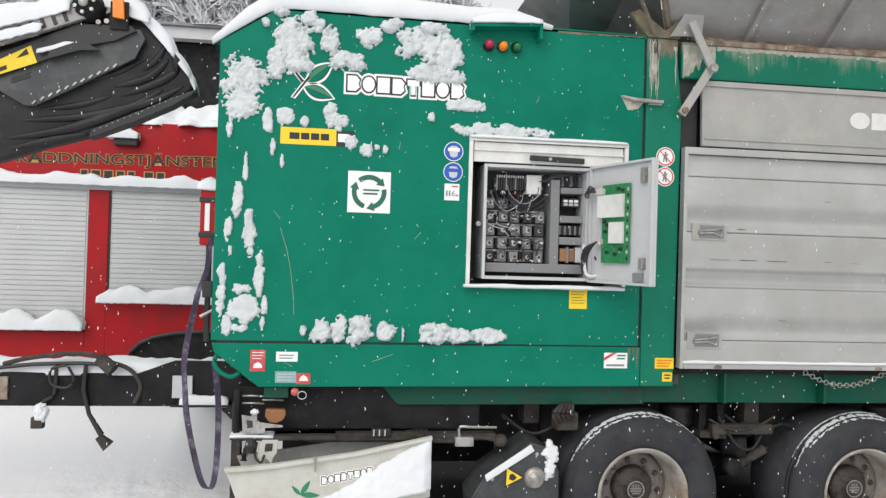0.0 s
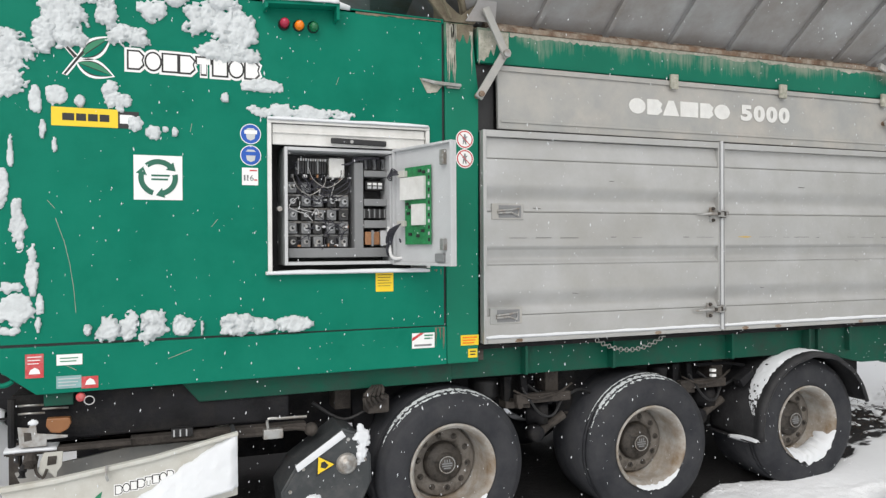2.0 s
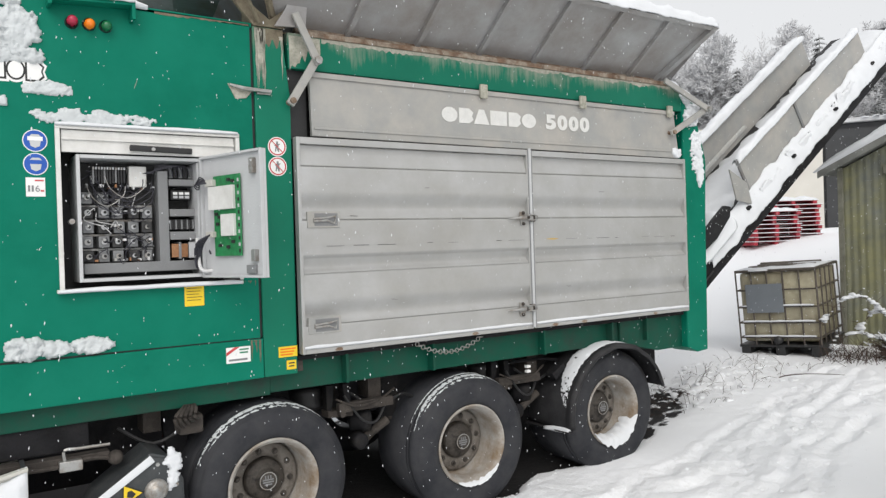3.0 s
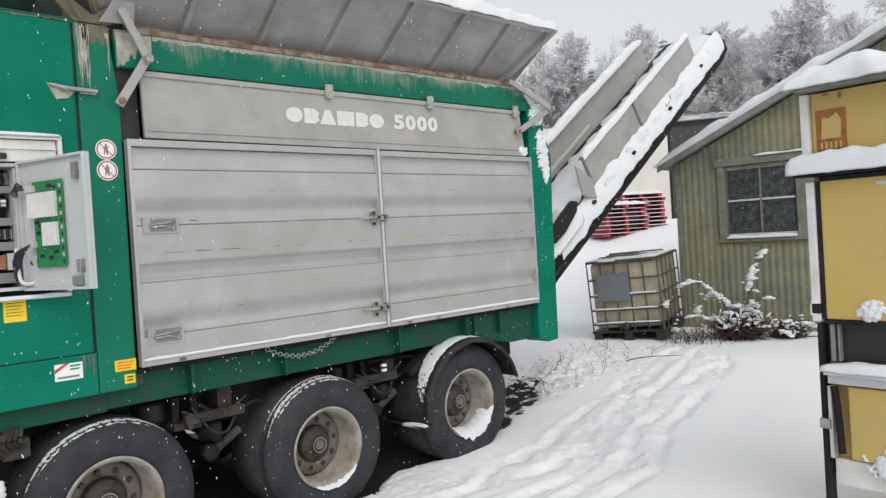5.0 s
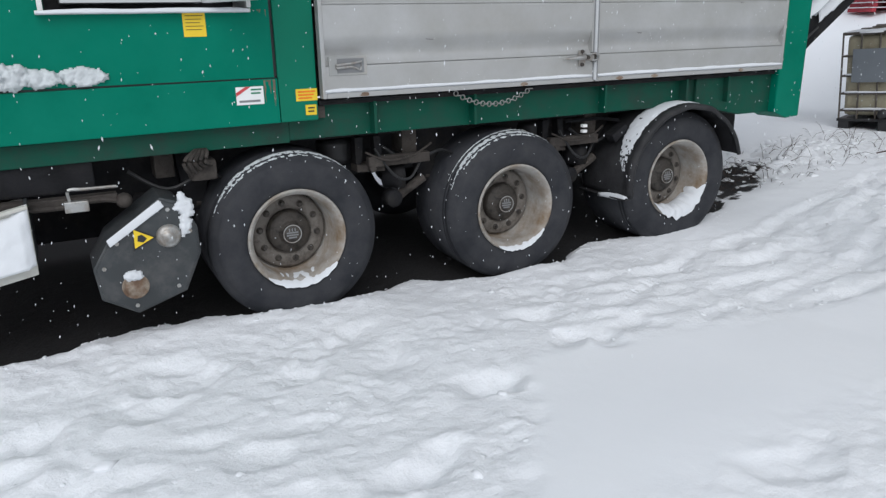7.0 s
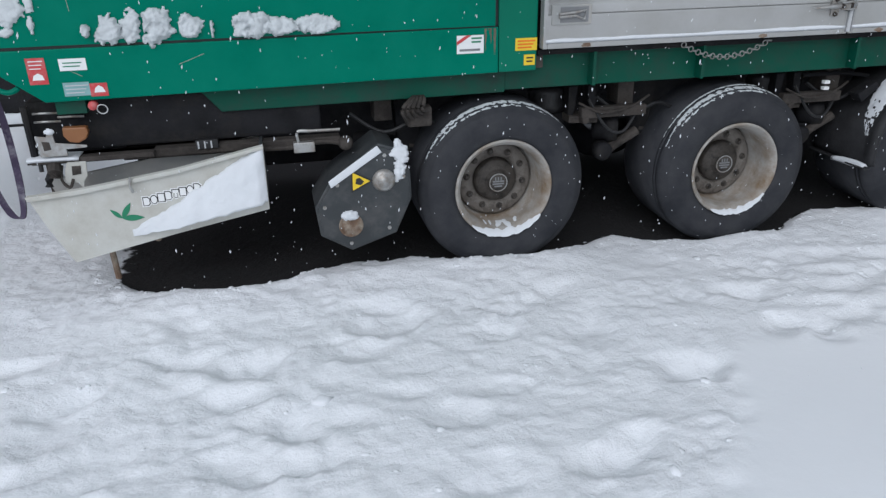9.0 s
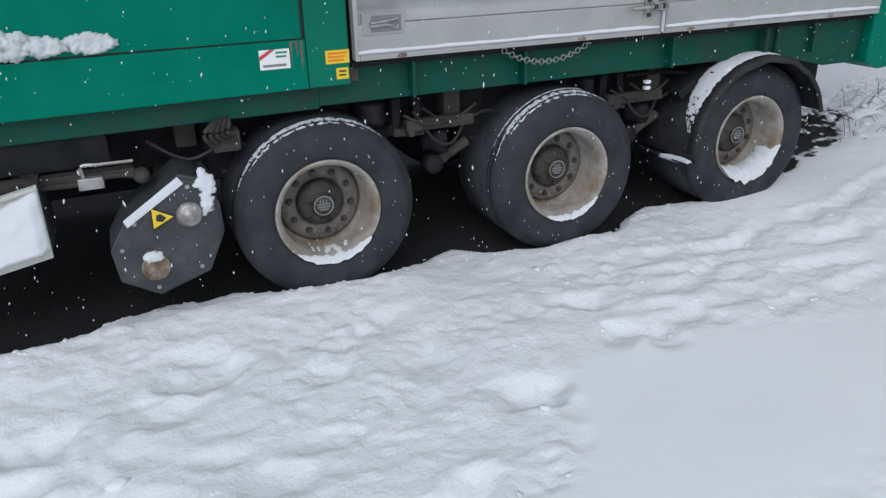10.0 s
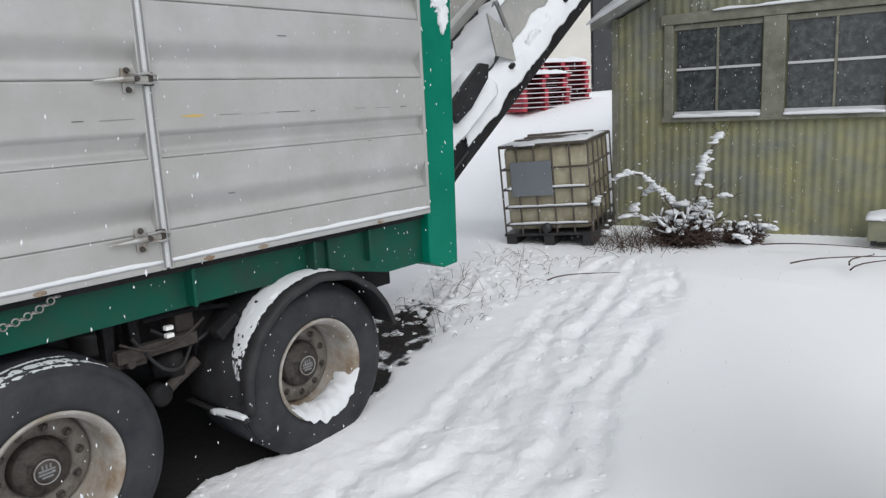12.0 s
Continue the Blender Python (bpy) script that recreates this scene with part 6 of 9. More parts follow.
# towing beam in front
beam = part("tow_beam", bm_box(-4.5, -0.3, 0.95, 1.25, 0.83, 1.07, 0.012), BLACK_STEEL, machine, "black steel towing beam with snow and hanging cables")
part("beam_step", bm_prism([(-1.15, 1.07), (-0.9, 1.16), (-0.45, 1.16), (-0.35, 0.84), (-1.1, 0.84)], 0.92, 0.99, bevel=0.006), BLACK_STEEL, beam)
part("beam_plate", bm_box(-0.90, -0.76, 0.90, 0.945, 0.9, 1.06, 0.004), PALEGREY, beam)
part("beam_plate", bm_box(-2.2, -2.02, 0.93, 0.949, 0.88, 1.04, 0.004), RUST, beam)
part("air_hose", bm_tube(curve_through([(-2.05, 0.93, 1.13), (-1.9, 0.92, 1.17), (-1.7, 0.92, 1.20), (-1.5, 0.92, 1.21), (-1.36, 0.92, 1.16), (-1.2, 0.92, 1.10), (-1.12, 0.92, 0.98), (-1.16, 0.92, 0.86)]), 0.016, 8), GRIME, beam)
part("air_hose", bm_tube(curve_through([(-2.1, 0.92, 1.10), (-1.85, 0.92, 1.13), (-1.5, 0.92, 1.14), (-1.3, 0.92, 1.12)]), 0.014, 8), BLACK, beam)
part("air_hose", bm_tube(curve_through([(-1.62, 0.9, 1.13), (-1.72, 0.9, 1.10), (-1.72, 0.9, 1.0), (-1.62, 0.9, 0.97), (-1.57, 0.9, 1.03), (-1.61, 0.9, 1.12)]), 0.01, 8), BLACK, beam)
part("plug_head", bm_tube([(-1.40, 0.9, 1.18), (-1.30, 0.88, 1.10)], [0.045, 0.05], 10), GRIME, beam)
part("air_hose", bm_tube([(-1.50, 0.93, 1.15), (-1.51, 0.93, 0.95), (-1.47, 0.93, 0.78), (-1.38, 0.93, 0.63)], [0.014, 0.018, 0.016, 0.022], 8), BLACK, beam)
part("plug_head", bm_tube([(-1.40, 0.93, 0.62), (-1.33, 0.93, 0.55)], [0.03, 0.05], 8), GRIME, beam)
part("air_hose", bm_tube(curve_through([(-1.70, 0.93, 1.1), (-1.71, 0.93, 0.92), (-1.78, 0.93, 0.86), (-1.80, 0.93, 0.74)]), 0.013, 8), GRIME, beam)
part("plug_head", bm_box(-1.85, -1.77, 0.9, 0.96, 0.68, 0.76, 0.008), GRIME, beam)
part("beam_flange", bm_box(-0.90, -0.40, 0.85, 0.949, 0.845, 0.86, 0.003), BLACK_STEEL, beam)
part("stand_leg", bm_box(-0.42, -0.36, 0.5, 0.6, 0.25, 0.95, 0.006), GRIME, beam)


def bm_ribbon(pts, w, d=0.004):
    """A flat strap along pts, wide in x."""
    bm = bmesh.new()
    rings = []
    for i, (x, y, z, turn) in enumerate(pts):
        u = Vector((math.cos(radians(turn)), math.sin(radians(turn)), 0)) * w / 2
        v = Vector((-u.y, u.x, 0)).normalized() * d
        c = Vector((x, y, z))
        rings.append([bm.verts.new(c + s * u + t * v) for s, t in ((-1, -1), (1, -1), (1, 1), (-1, 1))])
    for a, b in zip(rings, rings[1:]):
        for k in range(4):
            bm.faces.new((a[k], a[(k + 1) % 4], b[(k + 1) % 4], b[k]))
    bm.faces.new(rings[0][::-1])
    bm.faces.new(rings[-1])
    bmesh.ops.recalc_face_normals(bm, faces=bm.faces)
    return bm


loop = [(-0.59, 1.70), (-0.614, 1.56), (-0.639, 1.437), (-0.656, 1.28), (-0.647, 1.116), (-0.63, 0.943), (-0.582, 0.72), (-0.536, 0.559), (-0.496, 0.504), (-0.461, 0.534), (-0.443, 0.72), (-0.444, 0.993), (-0.463, 1.191), (-0.48, 1.29)]
pts = []
for i in range(len(loop) - 1):
    q = [Vector((*loop[min(max(i + d, 0), len(loop) - 1)], 0)) for d in (-1, 0, 1, 2)]
    for k in range(5):
        t = k / 5
        p = 0.5 * (2 * q[1] + (q[2] - q[0]) * t + (2 * q[0] - 5 * q[1] + 4 * q[2] - q[3]) * t * t + (3 * q[1] - q[0] - 3 * q[2] + q[3]) * t ** 3)
        pts.append((p.x, 0.08, p.y, 30 * math.sin(0.25 * (5 * i + k))))
part("ratchet_strap", bm_ribbon(pts, 0.036), STRAP, machine, "faded purple lashing strap hanging in a loop")
part("strap_tail", bm_ribbon([(-0.52, 0.08, 2.05, 0), (-0.54, 0.08, 1.85, 20), (-0.59, 0.08, 1.70, 0)], 0.03), STRAP, machine)
part("ratchet", bm_box(-0.56, -0.50, 0.05, 0.11, 1.68, 1.78, 0.006), BLACK, machine)
part("ratchet", bm_tube([(-0.57, 0.08, 1.56), (-0.50, 0.08, 1.60), (-0.47, 0.08, 1.54)], 0.012, 6), STEEL, machine)
lp = part("tail_lamp_post", bm_box(-0.60, -0.50, 0.12, 0.2, 2.0, 2.36, 0.01), RED, machine, "red and black reflector post at the front edge")
part("lamp_band", bm_box(-0.605, -0.495, 0.113, 0.21, 2.27, 2.30, 0.004), BLACK, lp)
part("lamp_band", bm_box(-0.605, -0.495, 0.113, 0.21, 2.05, 2.08, 0.004), BLACK, lp)
part("lamp_band", bm_box(-0.57, -0.54, 0.114, 0.119, 2.09, 2.26, 0.001), PRINT, lp)
part("lamp_stem", bm_box(-0.56, -0.53, 0.14, 0.18, 1.4, 2.0, 0.004), BLACK, lp)

# discharge conveyor at the rear
conv = part("discharge_conveyor", bm_prism([(6.6, 0.92), (6.9, 0.86), (7.7, 1.45), (12.15, 4.52), (12.32, 4.72), (12.2, 4.86), (12.0, 4.82), (7.5, 1.72), (6.6, 1.2)], 0.66, 0.74, bevel=0.006), BLACK_STEEL, machine, "long black discharge conveyor with grey side boards deep in snow")
part("conveyor_frame", bm_prism([(6.6, 0.92), (6.9, 0.86), (7.7, 1.45), (12.15, 4.52), (12.32, 4.72), (12.2, 4.86), (12.0, 4.82), (7.5, 1.72), (6.6, 1.2)], 1.66, 1.74, bevel=0.006), BLACK_STEEL, conv)
SL = math.atan2(3.07, 4.45)
part("belt", bm_box(0, 6.6, 0.74, 1.66, -0.05, 0.0, m=pose(6.75, 0, 1.25, 0, -math.degrees(SL), 0)), BELT, conv)
part("head_drum", bm_tube([(12.15, 0.72, 4.68), (12.15, 1.68, 4.68)], 0.13, 16), BELT, conv)


def slope(d, h):
    """A point d metres up the conveyor and h above its edge, in (x, z)."""
    return (7.55 + d * math.cos(SL) - h * math.sin(SL), 1.68 + d * math.sin(SL) + h * math.cos(SL))


for y, a, b, h0, h1 in ((0.72, 2.75, 4.72, 0.06, 0.55), (0.72, 1.3, 2.74, 0.04, 0.50), (1.62, 0.7, 4.9, 0.06, 0.6)):
    part("side_board", bm_prism([slope(a, h0), slope(b, h0), slope(b, h1), slope(a, h1)], y, y + 0.012), GREY_FLAP, conv)
part("side_board", bm_prism([(8.04, 2.75), (8.37, 2.60), (8.45, 2.36), (8.16, 2.40)], 0.612, 0.628), GREY_FLAP, conv)
part("rubber_skirt", bm_prism([(7.36, 1.98), (7.46, 1.84), (7.66, 1.96), (7.90, 2.20), (7.92, 2.32), (7.80, 2.33), (7.60, 2.18)], 0.52, 0.56, bevel=0.012), BELT, conv)
for d in (1.3, 2.75):
    part("board_brace", bm_prism([slope(d - 0.02, 0.0), slope(d + 0.02, 0.0), slope(d + 0.02, 0.56), slope(d - 0.02, 0.56)], 0.70, 0.719), HOPPER_DARK, conv)
part("cross_tube", bm_tube([(slope(2.4, 0.55)[0], 1.2, slope(2.4, 0.42)[1]), (slope(0.4, 0.5)[0], 1.2, slope(0.4, 0.42)[1])], 0.035, 8), GREY_FLAP, conv)
# added black blocks that stand for dark gaps in the snow along the frame
for d in (1.05, 2.2, 3.4, 4.6):
    c = slope(d, 0.03 + 0.02 * math.sin(7 * d))
    part("snow_gap_block", bm_box(-0.03, 0.03, 0.592, 0.70, -0.02, 0.014, 0.008, m=pose(c[0], 0, c[1], 0, -math.degrees(SL), 0)), BLACK_STEEL, conv)
part("conveyor_stay", bm_tube([(6.75, 0.7, 2.0), (7.3, 0.7, 2.35), (7.6, 0.72, 2.5)], 0.07, 8), BLACK, conv)
part("conveyor_cable", bm_tube(curve_through([(6.78, 0.5, 1.25), (7.0, 0.55, 1.15), (7.4, 0.6, 1.4), (7.7, 0.62, 1.6)]), 0.012, 6), BLACK, conv)
part("conveyor_cable", bm_tube(curve_through([(6.78, 0.5, 2.05), (6.95, 0.55, 2.3), (7.15, 0.6, 2.42)]), 0.012, 6), BLACK, conv)

# ---- surroundings ----


def build_shed():
    """Mossy corrugated shed: its window wall runs along local x, facing local -y."""
    m = Matrix.Translation((11.35, 1.14, 0)) @ pose(0, 0, 0, 0, 0, math.degrees(math.atan2(-0.995, 0.1)))
    shed = thing("garden_shed", "mossy green corrugated-metal shed with a snow-covered roof", "shed", m)

    def top(x):
        return 2.90 + 0.455 * min(x, 3.2) - 0.455 * max(0.0, x - 3.2)
    wall = part("wall", bm_prism([(0, 0.2), (6.4, 0.2), (6.4, top(6.4)), (3.2, top(3.2)), (0, top(0))], 0.05, 0.12), SHEDGREEN, shed, "mossy green corrugated wall with yellow lichen")
    openings = [(0.76, 1.74), (1.98, 2.96)]

    def sheet(x0, x1, z0, z1):
        bm = bmesh.new()
        n = max(2, int((x1 - x0) / 0.019))
        a = []
        for i in range(n + 1):
            x = x0 + (x1 - x0) * i / n
            y = 0.02 + 0.007 * math.sin(2 * math.pi * x / 0.098)
            a.append((bm.verts.new((x, y, z0)), bm.verts.new((x, y, min(z1, top(x) - 0.01)))))
        for p, q in zip(a, a[1:]):
            bm.faces.new((p[0], q[0], q[1], p[1]))
        part("corrugated_sheet", bm, SHEDGREEN, wall, "", True)
    zs, zt = 1.745, 2.745
    sheet(0.03, 0.70, 0.2, 5)
    sheet(0.70, 1.86, 0.2, zs - 0.06)
    sheet(1.86, 3.05, 0.2, zs - 0.06)
    sheet(3.05, 6.37, 0.2, 5)
    sheet(0.70, 1.86, zt + 0.16, 5)
    sheet(1.86, 3.05, zt + 0.16, 5)
    part("corner_trim", bm_box(-0.02, 0.05, -0.02, 0.06, 0.2, 2.92, 0.005), SHEDTRIM, shed)
    part("head_board", bm_box(0.60, 3.2, -0.035, 0.0, zt + 0.04, zt + 0.16, 0.006), SHEDTRIM, shed)
    for x0, x1 in ((0.64, 0.745), (1.745, 1.975), (2.965, 3.07)):
        part("window_post", bm_box(x0, x1, -0.03, 0.03, zs - 0.08, zt + 0.035, 0.006), SHEDTRIM, shed)
    part("sill_board", bm_box(0.62, 3.1, -0.05, -0.031, zs - 0.09, zs - 0.03, 0.006), SHEDTRIM, shed)
    for x0, x1 in openings:
        w = part("window", bm_box(x0, x1, 0.0, 0.02, zt - 0.03, zt + 0.03, 0.004), SHEDTRIM, shed, "dusty dark four-pane window with snow on its bars")
        part("frame", bm_box(x0, x1, 0.0, 0.02, zs - 0.03, zs + 0.03, 0.004), PALEGREY, w)
        xm, zm = (x0 + x1) / 2, (zs + zt) / 2 + 0.02
        part("glazing_bar", bm_box(xm - 0.013, xm + 0.013, 0.0, 0.02, zs + 0.03, zt - 0.03, 0.003), SHEDTRIM, w)
        for a, b in ((x0 + 0.02, xm - 0.016), (xm + 0.016, x1 - 0.02)):
            part("glazing_bar", bm_box(a, b, 0.0, 0.02, zm - 0.014, zm + 0.014, 0.003), PALEGREY, w)
            part("pane", bm_box(a, b, 0.022, 0.03, zs + 0.02, zm - 0.014), GLASS_DARK, w)
            part("pane", bm_box(a, b, 0.022, 0.03, zm + 0.014, zt - 0.02), GLASS_DARK, w)
    part("wall", bm_box(0.0, 0.07, 0.12, 5.0, 0.2, 2.9), SHEDGREEN, shed)
    part("wall", bm_box(6.33, 6.4, 0.12, 5.0, 0.2, 2.9), SHEDGREEN, shed)
    part("wall", bm_prism([(0, 0.2), (6.4, 0.2), (6.4, top(6.4)), (3.2, top(3.2)), (0, top(0))], 5.0, 5.07), SHEDGREEN, shed)
    roof = part("roof", bm_prism([(-0.2, top(-0.2) + 0.02), (3.2, top(3.2) + 0.02), (6.6, top(6.6) + 0.02), (6.6, top(6.6) + 0.07), (3.2, top(3.2) + 0.07), (-0.2, top(-0.2) + 0.07)], -0.20, 5.3, bevel=0.004), ROOFEDGE, shed, "grey boarded roof under snow")
    part("barge_board", bm_prism([(-0.21, top(-0.21) - 0.02), (3.2, top(3.2) - 0.02), (3.2, top(3.2) + 0.075), (-0.21, top(-0.21) + 0.075)], -0.23, -0.201, bevel=0.004), ROOFEDGE, roof)
    bm = bmesh.new()
    n = 110
    for side in (0, 1):
        g = []
        for i in range(n + 1):
            x = -0.25 + 3.45 * i / n if side == 0 else 3.2 + 3.45 * i / n
            edge = min(1.0, 0.25 + 8 * i / n) if side == 0 else 1.0
            thick = 0.15 * edge * (0.85 + 0.35 * fbm(x, 0, 2, 2.2))
            row = [bm.verts.new((x, -0.235, top(x) + 0.072))]
            for y, k in ((-0.262, 0.25), (-0.268, 0.6), (-0.24, 0.9), (-0.15, 1.0), (0.3, 1.0), (1.2, 1.05), (3.0, 1.0), (5.3, 0.9)):
                row.append(bm.verts.new((x, y + 0.02 * n3(x, y, 3, 5), top(x) + 0.072 + thick * k + 0.012 * n3(x, y, 1, 4))))
            g.append(row)
        for a, b in zip(g, g[1:]):
            for j in range(8):
                bm.faces.new((a[j], b[j], b[j + 1], a[j + 1]))
    bmesh.ops.recalc_face_normals(bm, faces=bm.faces)
    s = snow(bm, "thick snow lying on the shed roof", name="roof_snow")
    s.matrix_basis = m
    for x0, x1 in openings:
        s = snow(bm_snow_strip((x0, -0.075, zs - 0.025), (x1, -0.075, zs - 0.025), (0, 0.07, 0), 0.035, x0, droop=0.005), "thin snow on the window sill")
        s.matrix_basis = m
    s = snow(bm_snow_strip((1.2, -0.06, zt + 0.16), (3.0, -0.06, zt + 0.16), (0, 0.07, 0), 0.02, 7, droop=0.003), "thin snow on the window head board")
    s.matrix_basis = m


build_shed()


def build_ibc():
    """Caged liquid container on a pallet; its front runs along local x."""
    bz = ground_height(9.9, 1.2) - 0.03
    m = Matrix.Translation((9.70, 1.66, bz)) @ pose(0, 0, 0, 0, 0, -73.5) @ pose(0, 0, 0, 2, -3, 0) @ Matrix.Diagonal((1.0, 1.0, 1.06, 1))
    ibc = thing("ibc_tank", "yellowed caged liquid container on a black pallet, half buried in snow", "tank", m)
    w, d, h = 1.02, 1.2, 1.14
    part("tank", bm_box(0.03, w - 0.03, 0.03, d - 0.03, 0.17, 1.07, 0.06), IBC_PLASTIC, ibc, "", True)
    for z in (0.23, 0.42, 0.62, 0.84, 1.08):
        part("cage_bar", bm_tube([(0, 0, z), (w, 0, z), (w, d, z), (0, d, z), (0, 0, z)], 0.011, 6), CAGE, ibc)
    for k in range(6):
        x = w * k / 5
        part("cage_bar", bm_tube([(x, -0.004, 0.14), (x, -0.004, 1.09)], 0.011, 6), CAGE, ibc)
        y = d * k / 5
        part("cage_bar", bm_tube([(w + 0.004, y, 0.14), (w + 0.004, y, 1.09)], 0.011, 6), CAGE, ibc)
    part("label_plate", bm_box(0.12, 0.60, -0.022, -0.012, 0.55, 0.92, 0.003), PLATE, ibc, "blank grey label plate")
    part("pallet_deck", bm_box(-0.02, w + 0.02, -0.02, d + 0.02, 0.11, 0.14, 0.004), BLACK, ibc)
    for x in (0.0, 0.45, 0.9):
        part("pallet_foot", bm_box(x, x + 0.12, -0.02, d + 0.02, 0.0, 0.11, 0.006), BLACK, ibc)
    part("outlet_valve", bm_lathe([(0.0, -0.08), (0.05, -0.08), (0.055, 0.02)], 14), BLACK, ibc, "", True, pose(0.5, 0.0, 0.2))
    part("top_frame", bm_tube([(0, 0, 1.09), (w, 0, 1.09), (w, d, 1.09), (0, d, 1.09), (0, 0, 1.09)], 0.016, 6), CAGE, ibc)
    for k, (x, y, a, l) in enumerate(((0.12, 0.20, 10, 0.8), (0.15, 0.5, -6, 0.75), (0.1, 0.8, 12, 0.8))):
        b = part("board", bm_box(0, l, 0, 0.14, 0, 0.025, 0.004), WOOD, None, "", False, m @ pose(x, y, 1.112 + 0.006 * k, 0, 1.0, a))
        tagged(b, "wet dark board lying on the tank", "board", "boards on the tank")
    for k, z in enumerate((0.43, 0.24, 0.63)):
        s = snow(bm_snow_strip((0.05, -0.02, z + 0.012), (w - 0.05, -0.02, z + 0.012), (0, 0.03, 0), 0.012, k, droop=0.0), "thin snow on the cage bars")
        s.matrix_basis = m
    s = snow(bm_snow_strip((0.0, -0.0, 1.10), (1.0, 0.0, 1.10), (0, 1.1, 0), 0.03, 3.3, droop=0.0), "snow lying on the tank top")
    s.matrix_basis = m


build_ibc()


def build_yellow_cabin():
    """Old yellow wagon body with ledges; its side runs along local x, facing local -y."""
    m = Matrix.Translation((5.27, -3.04, -0.058)) @ pose(0, 0, 0, 0, 0, -94) @ Matrix.Translation((-0.02, 0, 0)) @ Matrix.Diagonal((1, 1, 0.9765, 1))
    c = thing("yellow_wagon", "old yellow work wagon with white corner posts, snowy ledges", "wagon", m)
    e = 1.0
    part("body", bm_box(0.05, e, 0.14, 0.85, 0.5, 2.84, 0.02), OCHRE, c)
    part("panel", bm_box(0.075, e, 0.08, 0.139, 2.37, 2.83, 0.006), OCHRE, c, "weathered ochre-yellow upper panel")
    part("panel", bm_box(0.11, e, 0.06, 0.139, 1.465, 2.30, 0.008), OCHRE, c, "weathered ochre-yellow middle panel")
    part("panel", bm_box(0.20, e, 0.08, 0.139, 0.62, 1.06, 0.008), OCHRE, c, "weathered ochre-yellow lower panel")
    part("panel_edge", bm_box(0.085, 0.108, 0.055, 0.139, 1.465, 2.30, 0.003), BLACK_STEEL, c)
    part("panel_edge", bm_box(0.11, e, 0.055, 0.139, 2.302, 2.325, 0.003), BLACK_STEEL, c)
    part("panel_edge", bm_box(0.10, e, 0.05, 0.139, 1.44, 1.463, 0.003), BLACK_STEEL, c)
    gap = part("dark_gap", bm_box(0.07, e, 0.12, 0.138, 1.2, 1.44), BLACK, c)
    part("gap_post", bm_box(0.12, 0.145, 0.07, 0.119, 1.21, 1.435, 0.004), MIDGREY, gap)
    part("gap_post", bm_box(0.16, 0.172, 0.075, 0.119, 1.21, 1.435, 0.004), MIDGREY, gap)
    part("corner_post", bm_box(0.02, 0.07, 0.05, 0.14, 2.37, 2.83, 0.008), WHITE, c)
    part("corner_post", bm_box(0.035, 0.083, 0.04, 0.14, 1.45, 2.30, 0.008), WHITE, c)
    part("corner_post", bm_box(0.055, 0.085, 0.05, 0.138, 0.3, 1.44, 0.006), BLACK_STEEL, c)
    part("ledge", bm_box(-0.02, e, 0.0, 0.138, 2.33, 2.362, 0.005), BLACK_STEEL, c)
    part("ledge", bm_box(0.09, e, 0.02, 0.138, 1.13, 1.17, 0.005), WHITE, c)
    part("ledge", bm_box(0.10, e, 0.05, 0.138, 1.075, 1.125, 0.005), PALEGREY, c)
    part("eave", bm_box(0.02, e + 0.1, -0.05, 0.3, 2.842, 2.875, 0.006), ROOFEDGE, c)
    part("roof", bm_box(0.03, e + 0.1, 0.0, 0.9, 2.876, 2.90, 0.006), ROOFEDGE, c)
    part("stay", bm_tube([(0.13, 0.06, 1.06), (0.15, 0.05, 0.95), (0.165, 0.05, 0.66)], 0.022, 8), BLACK_STEEL, c)
    part("stay", bm_box(0.095, 0.118, 0.05, 0.1, 0.62, 1.06, 0.005), PALEGREY, c)
    part("hinge", bm_box(0.05, 0.11, 0.03, 0.06, 0.80, 0.86, 0.006), STEEL, c)
    part("hinge", bm_box(0.04, 0.09, 0.03, 0.05, 1.5, 1.56, 0.006), BLACK_STEEL, c)
    o = part("ornament", bm_box(0.10, 0.27, 0.074, 0.0795, 2.48, 2.725, 0.003), BROWN, c, "brown open-work ornament plate")
    part("ornament_field", bm_prism([(0.13, 2.55), (0.24, 2.55), (0.245, 2.66), (0.22, 2.70), (0.18, 2.67), (0.14, 2.68)], 0.069, 0.0735), OCHRE, o)
    for k in range(5):
        part("ornament_slot", bm_box(0.125 + 0.027 * k, 0.137 + 0.027 * k, 0.069, 0.0735, 2.49, 2.53), OCHRE, o)
    for x, z, a, b in ((0.16, 2.815, 0.02, 0.008), (0.24, 2.80, 0.012, 0.02), (0.40, 1.55, 0.03, 0.015), (0.45, 2.26, 0.04, 0.012), (0.33, 2.42, 0.02, 0.01)):
        part("rust_spot", bm_prism(plain_rough(x, z, a, b), 0.055 if z < 2.31 else 0.076, 0.0595 if z < 2.31 else 0.0795), CREAM if x > 0.3 else BROWN, c)
    part("sill", bm_box(0.10, e, 0.1, 0.138, 0.45, 0.61, 0.005), WHITE, c)
    for p0, p1, ac, h, sd in (((-0.01, -0.10, 2.87), (e + 0.1, -0.10, 2.87), (0, 0.45, 0), 0.13, 1), ((0.01, 0.25, 2.9), (e, 0.25, 2.9), (0, 0.6, 0), 0.07, 4), ((-0.05, -0.03, 2.365), (e, -0.03, 2.365), (0, 0.11, 0), 0.14, 2), ((0.08, 0.0, 1.172), (e, 0.0, 1.172), (0, 0.10, 0), 0.05, 3)):
        s = snow(bm_snow_strip(p0, p1, ac, h, sd, droop=0.012), "snow lying on the wagon's ledge")
        s.matrix_basis = m
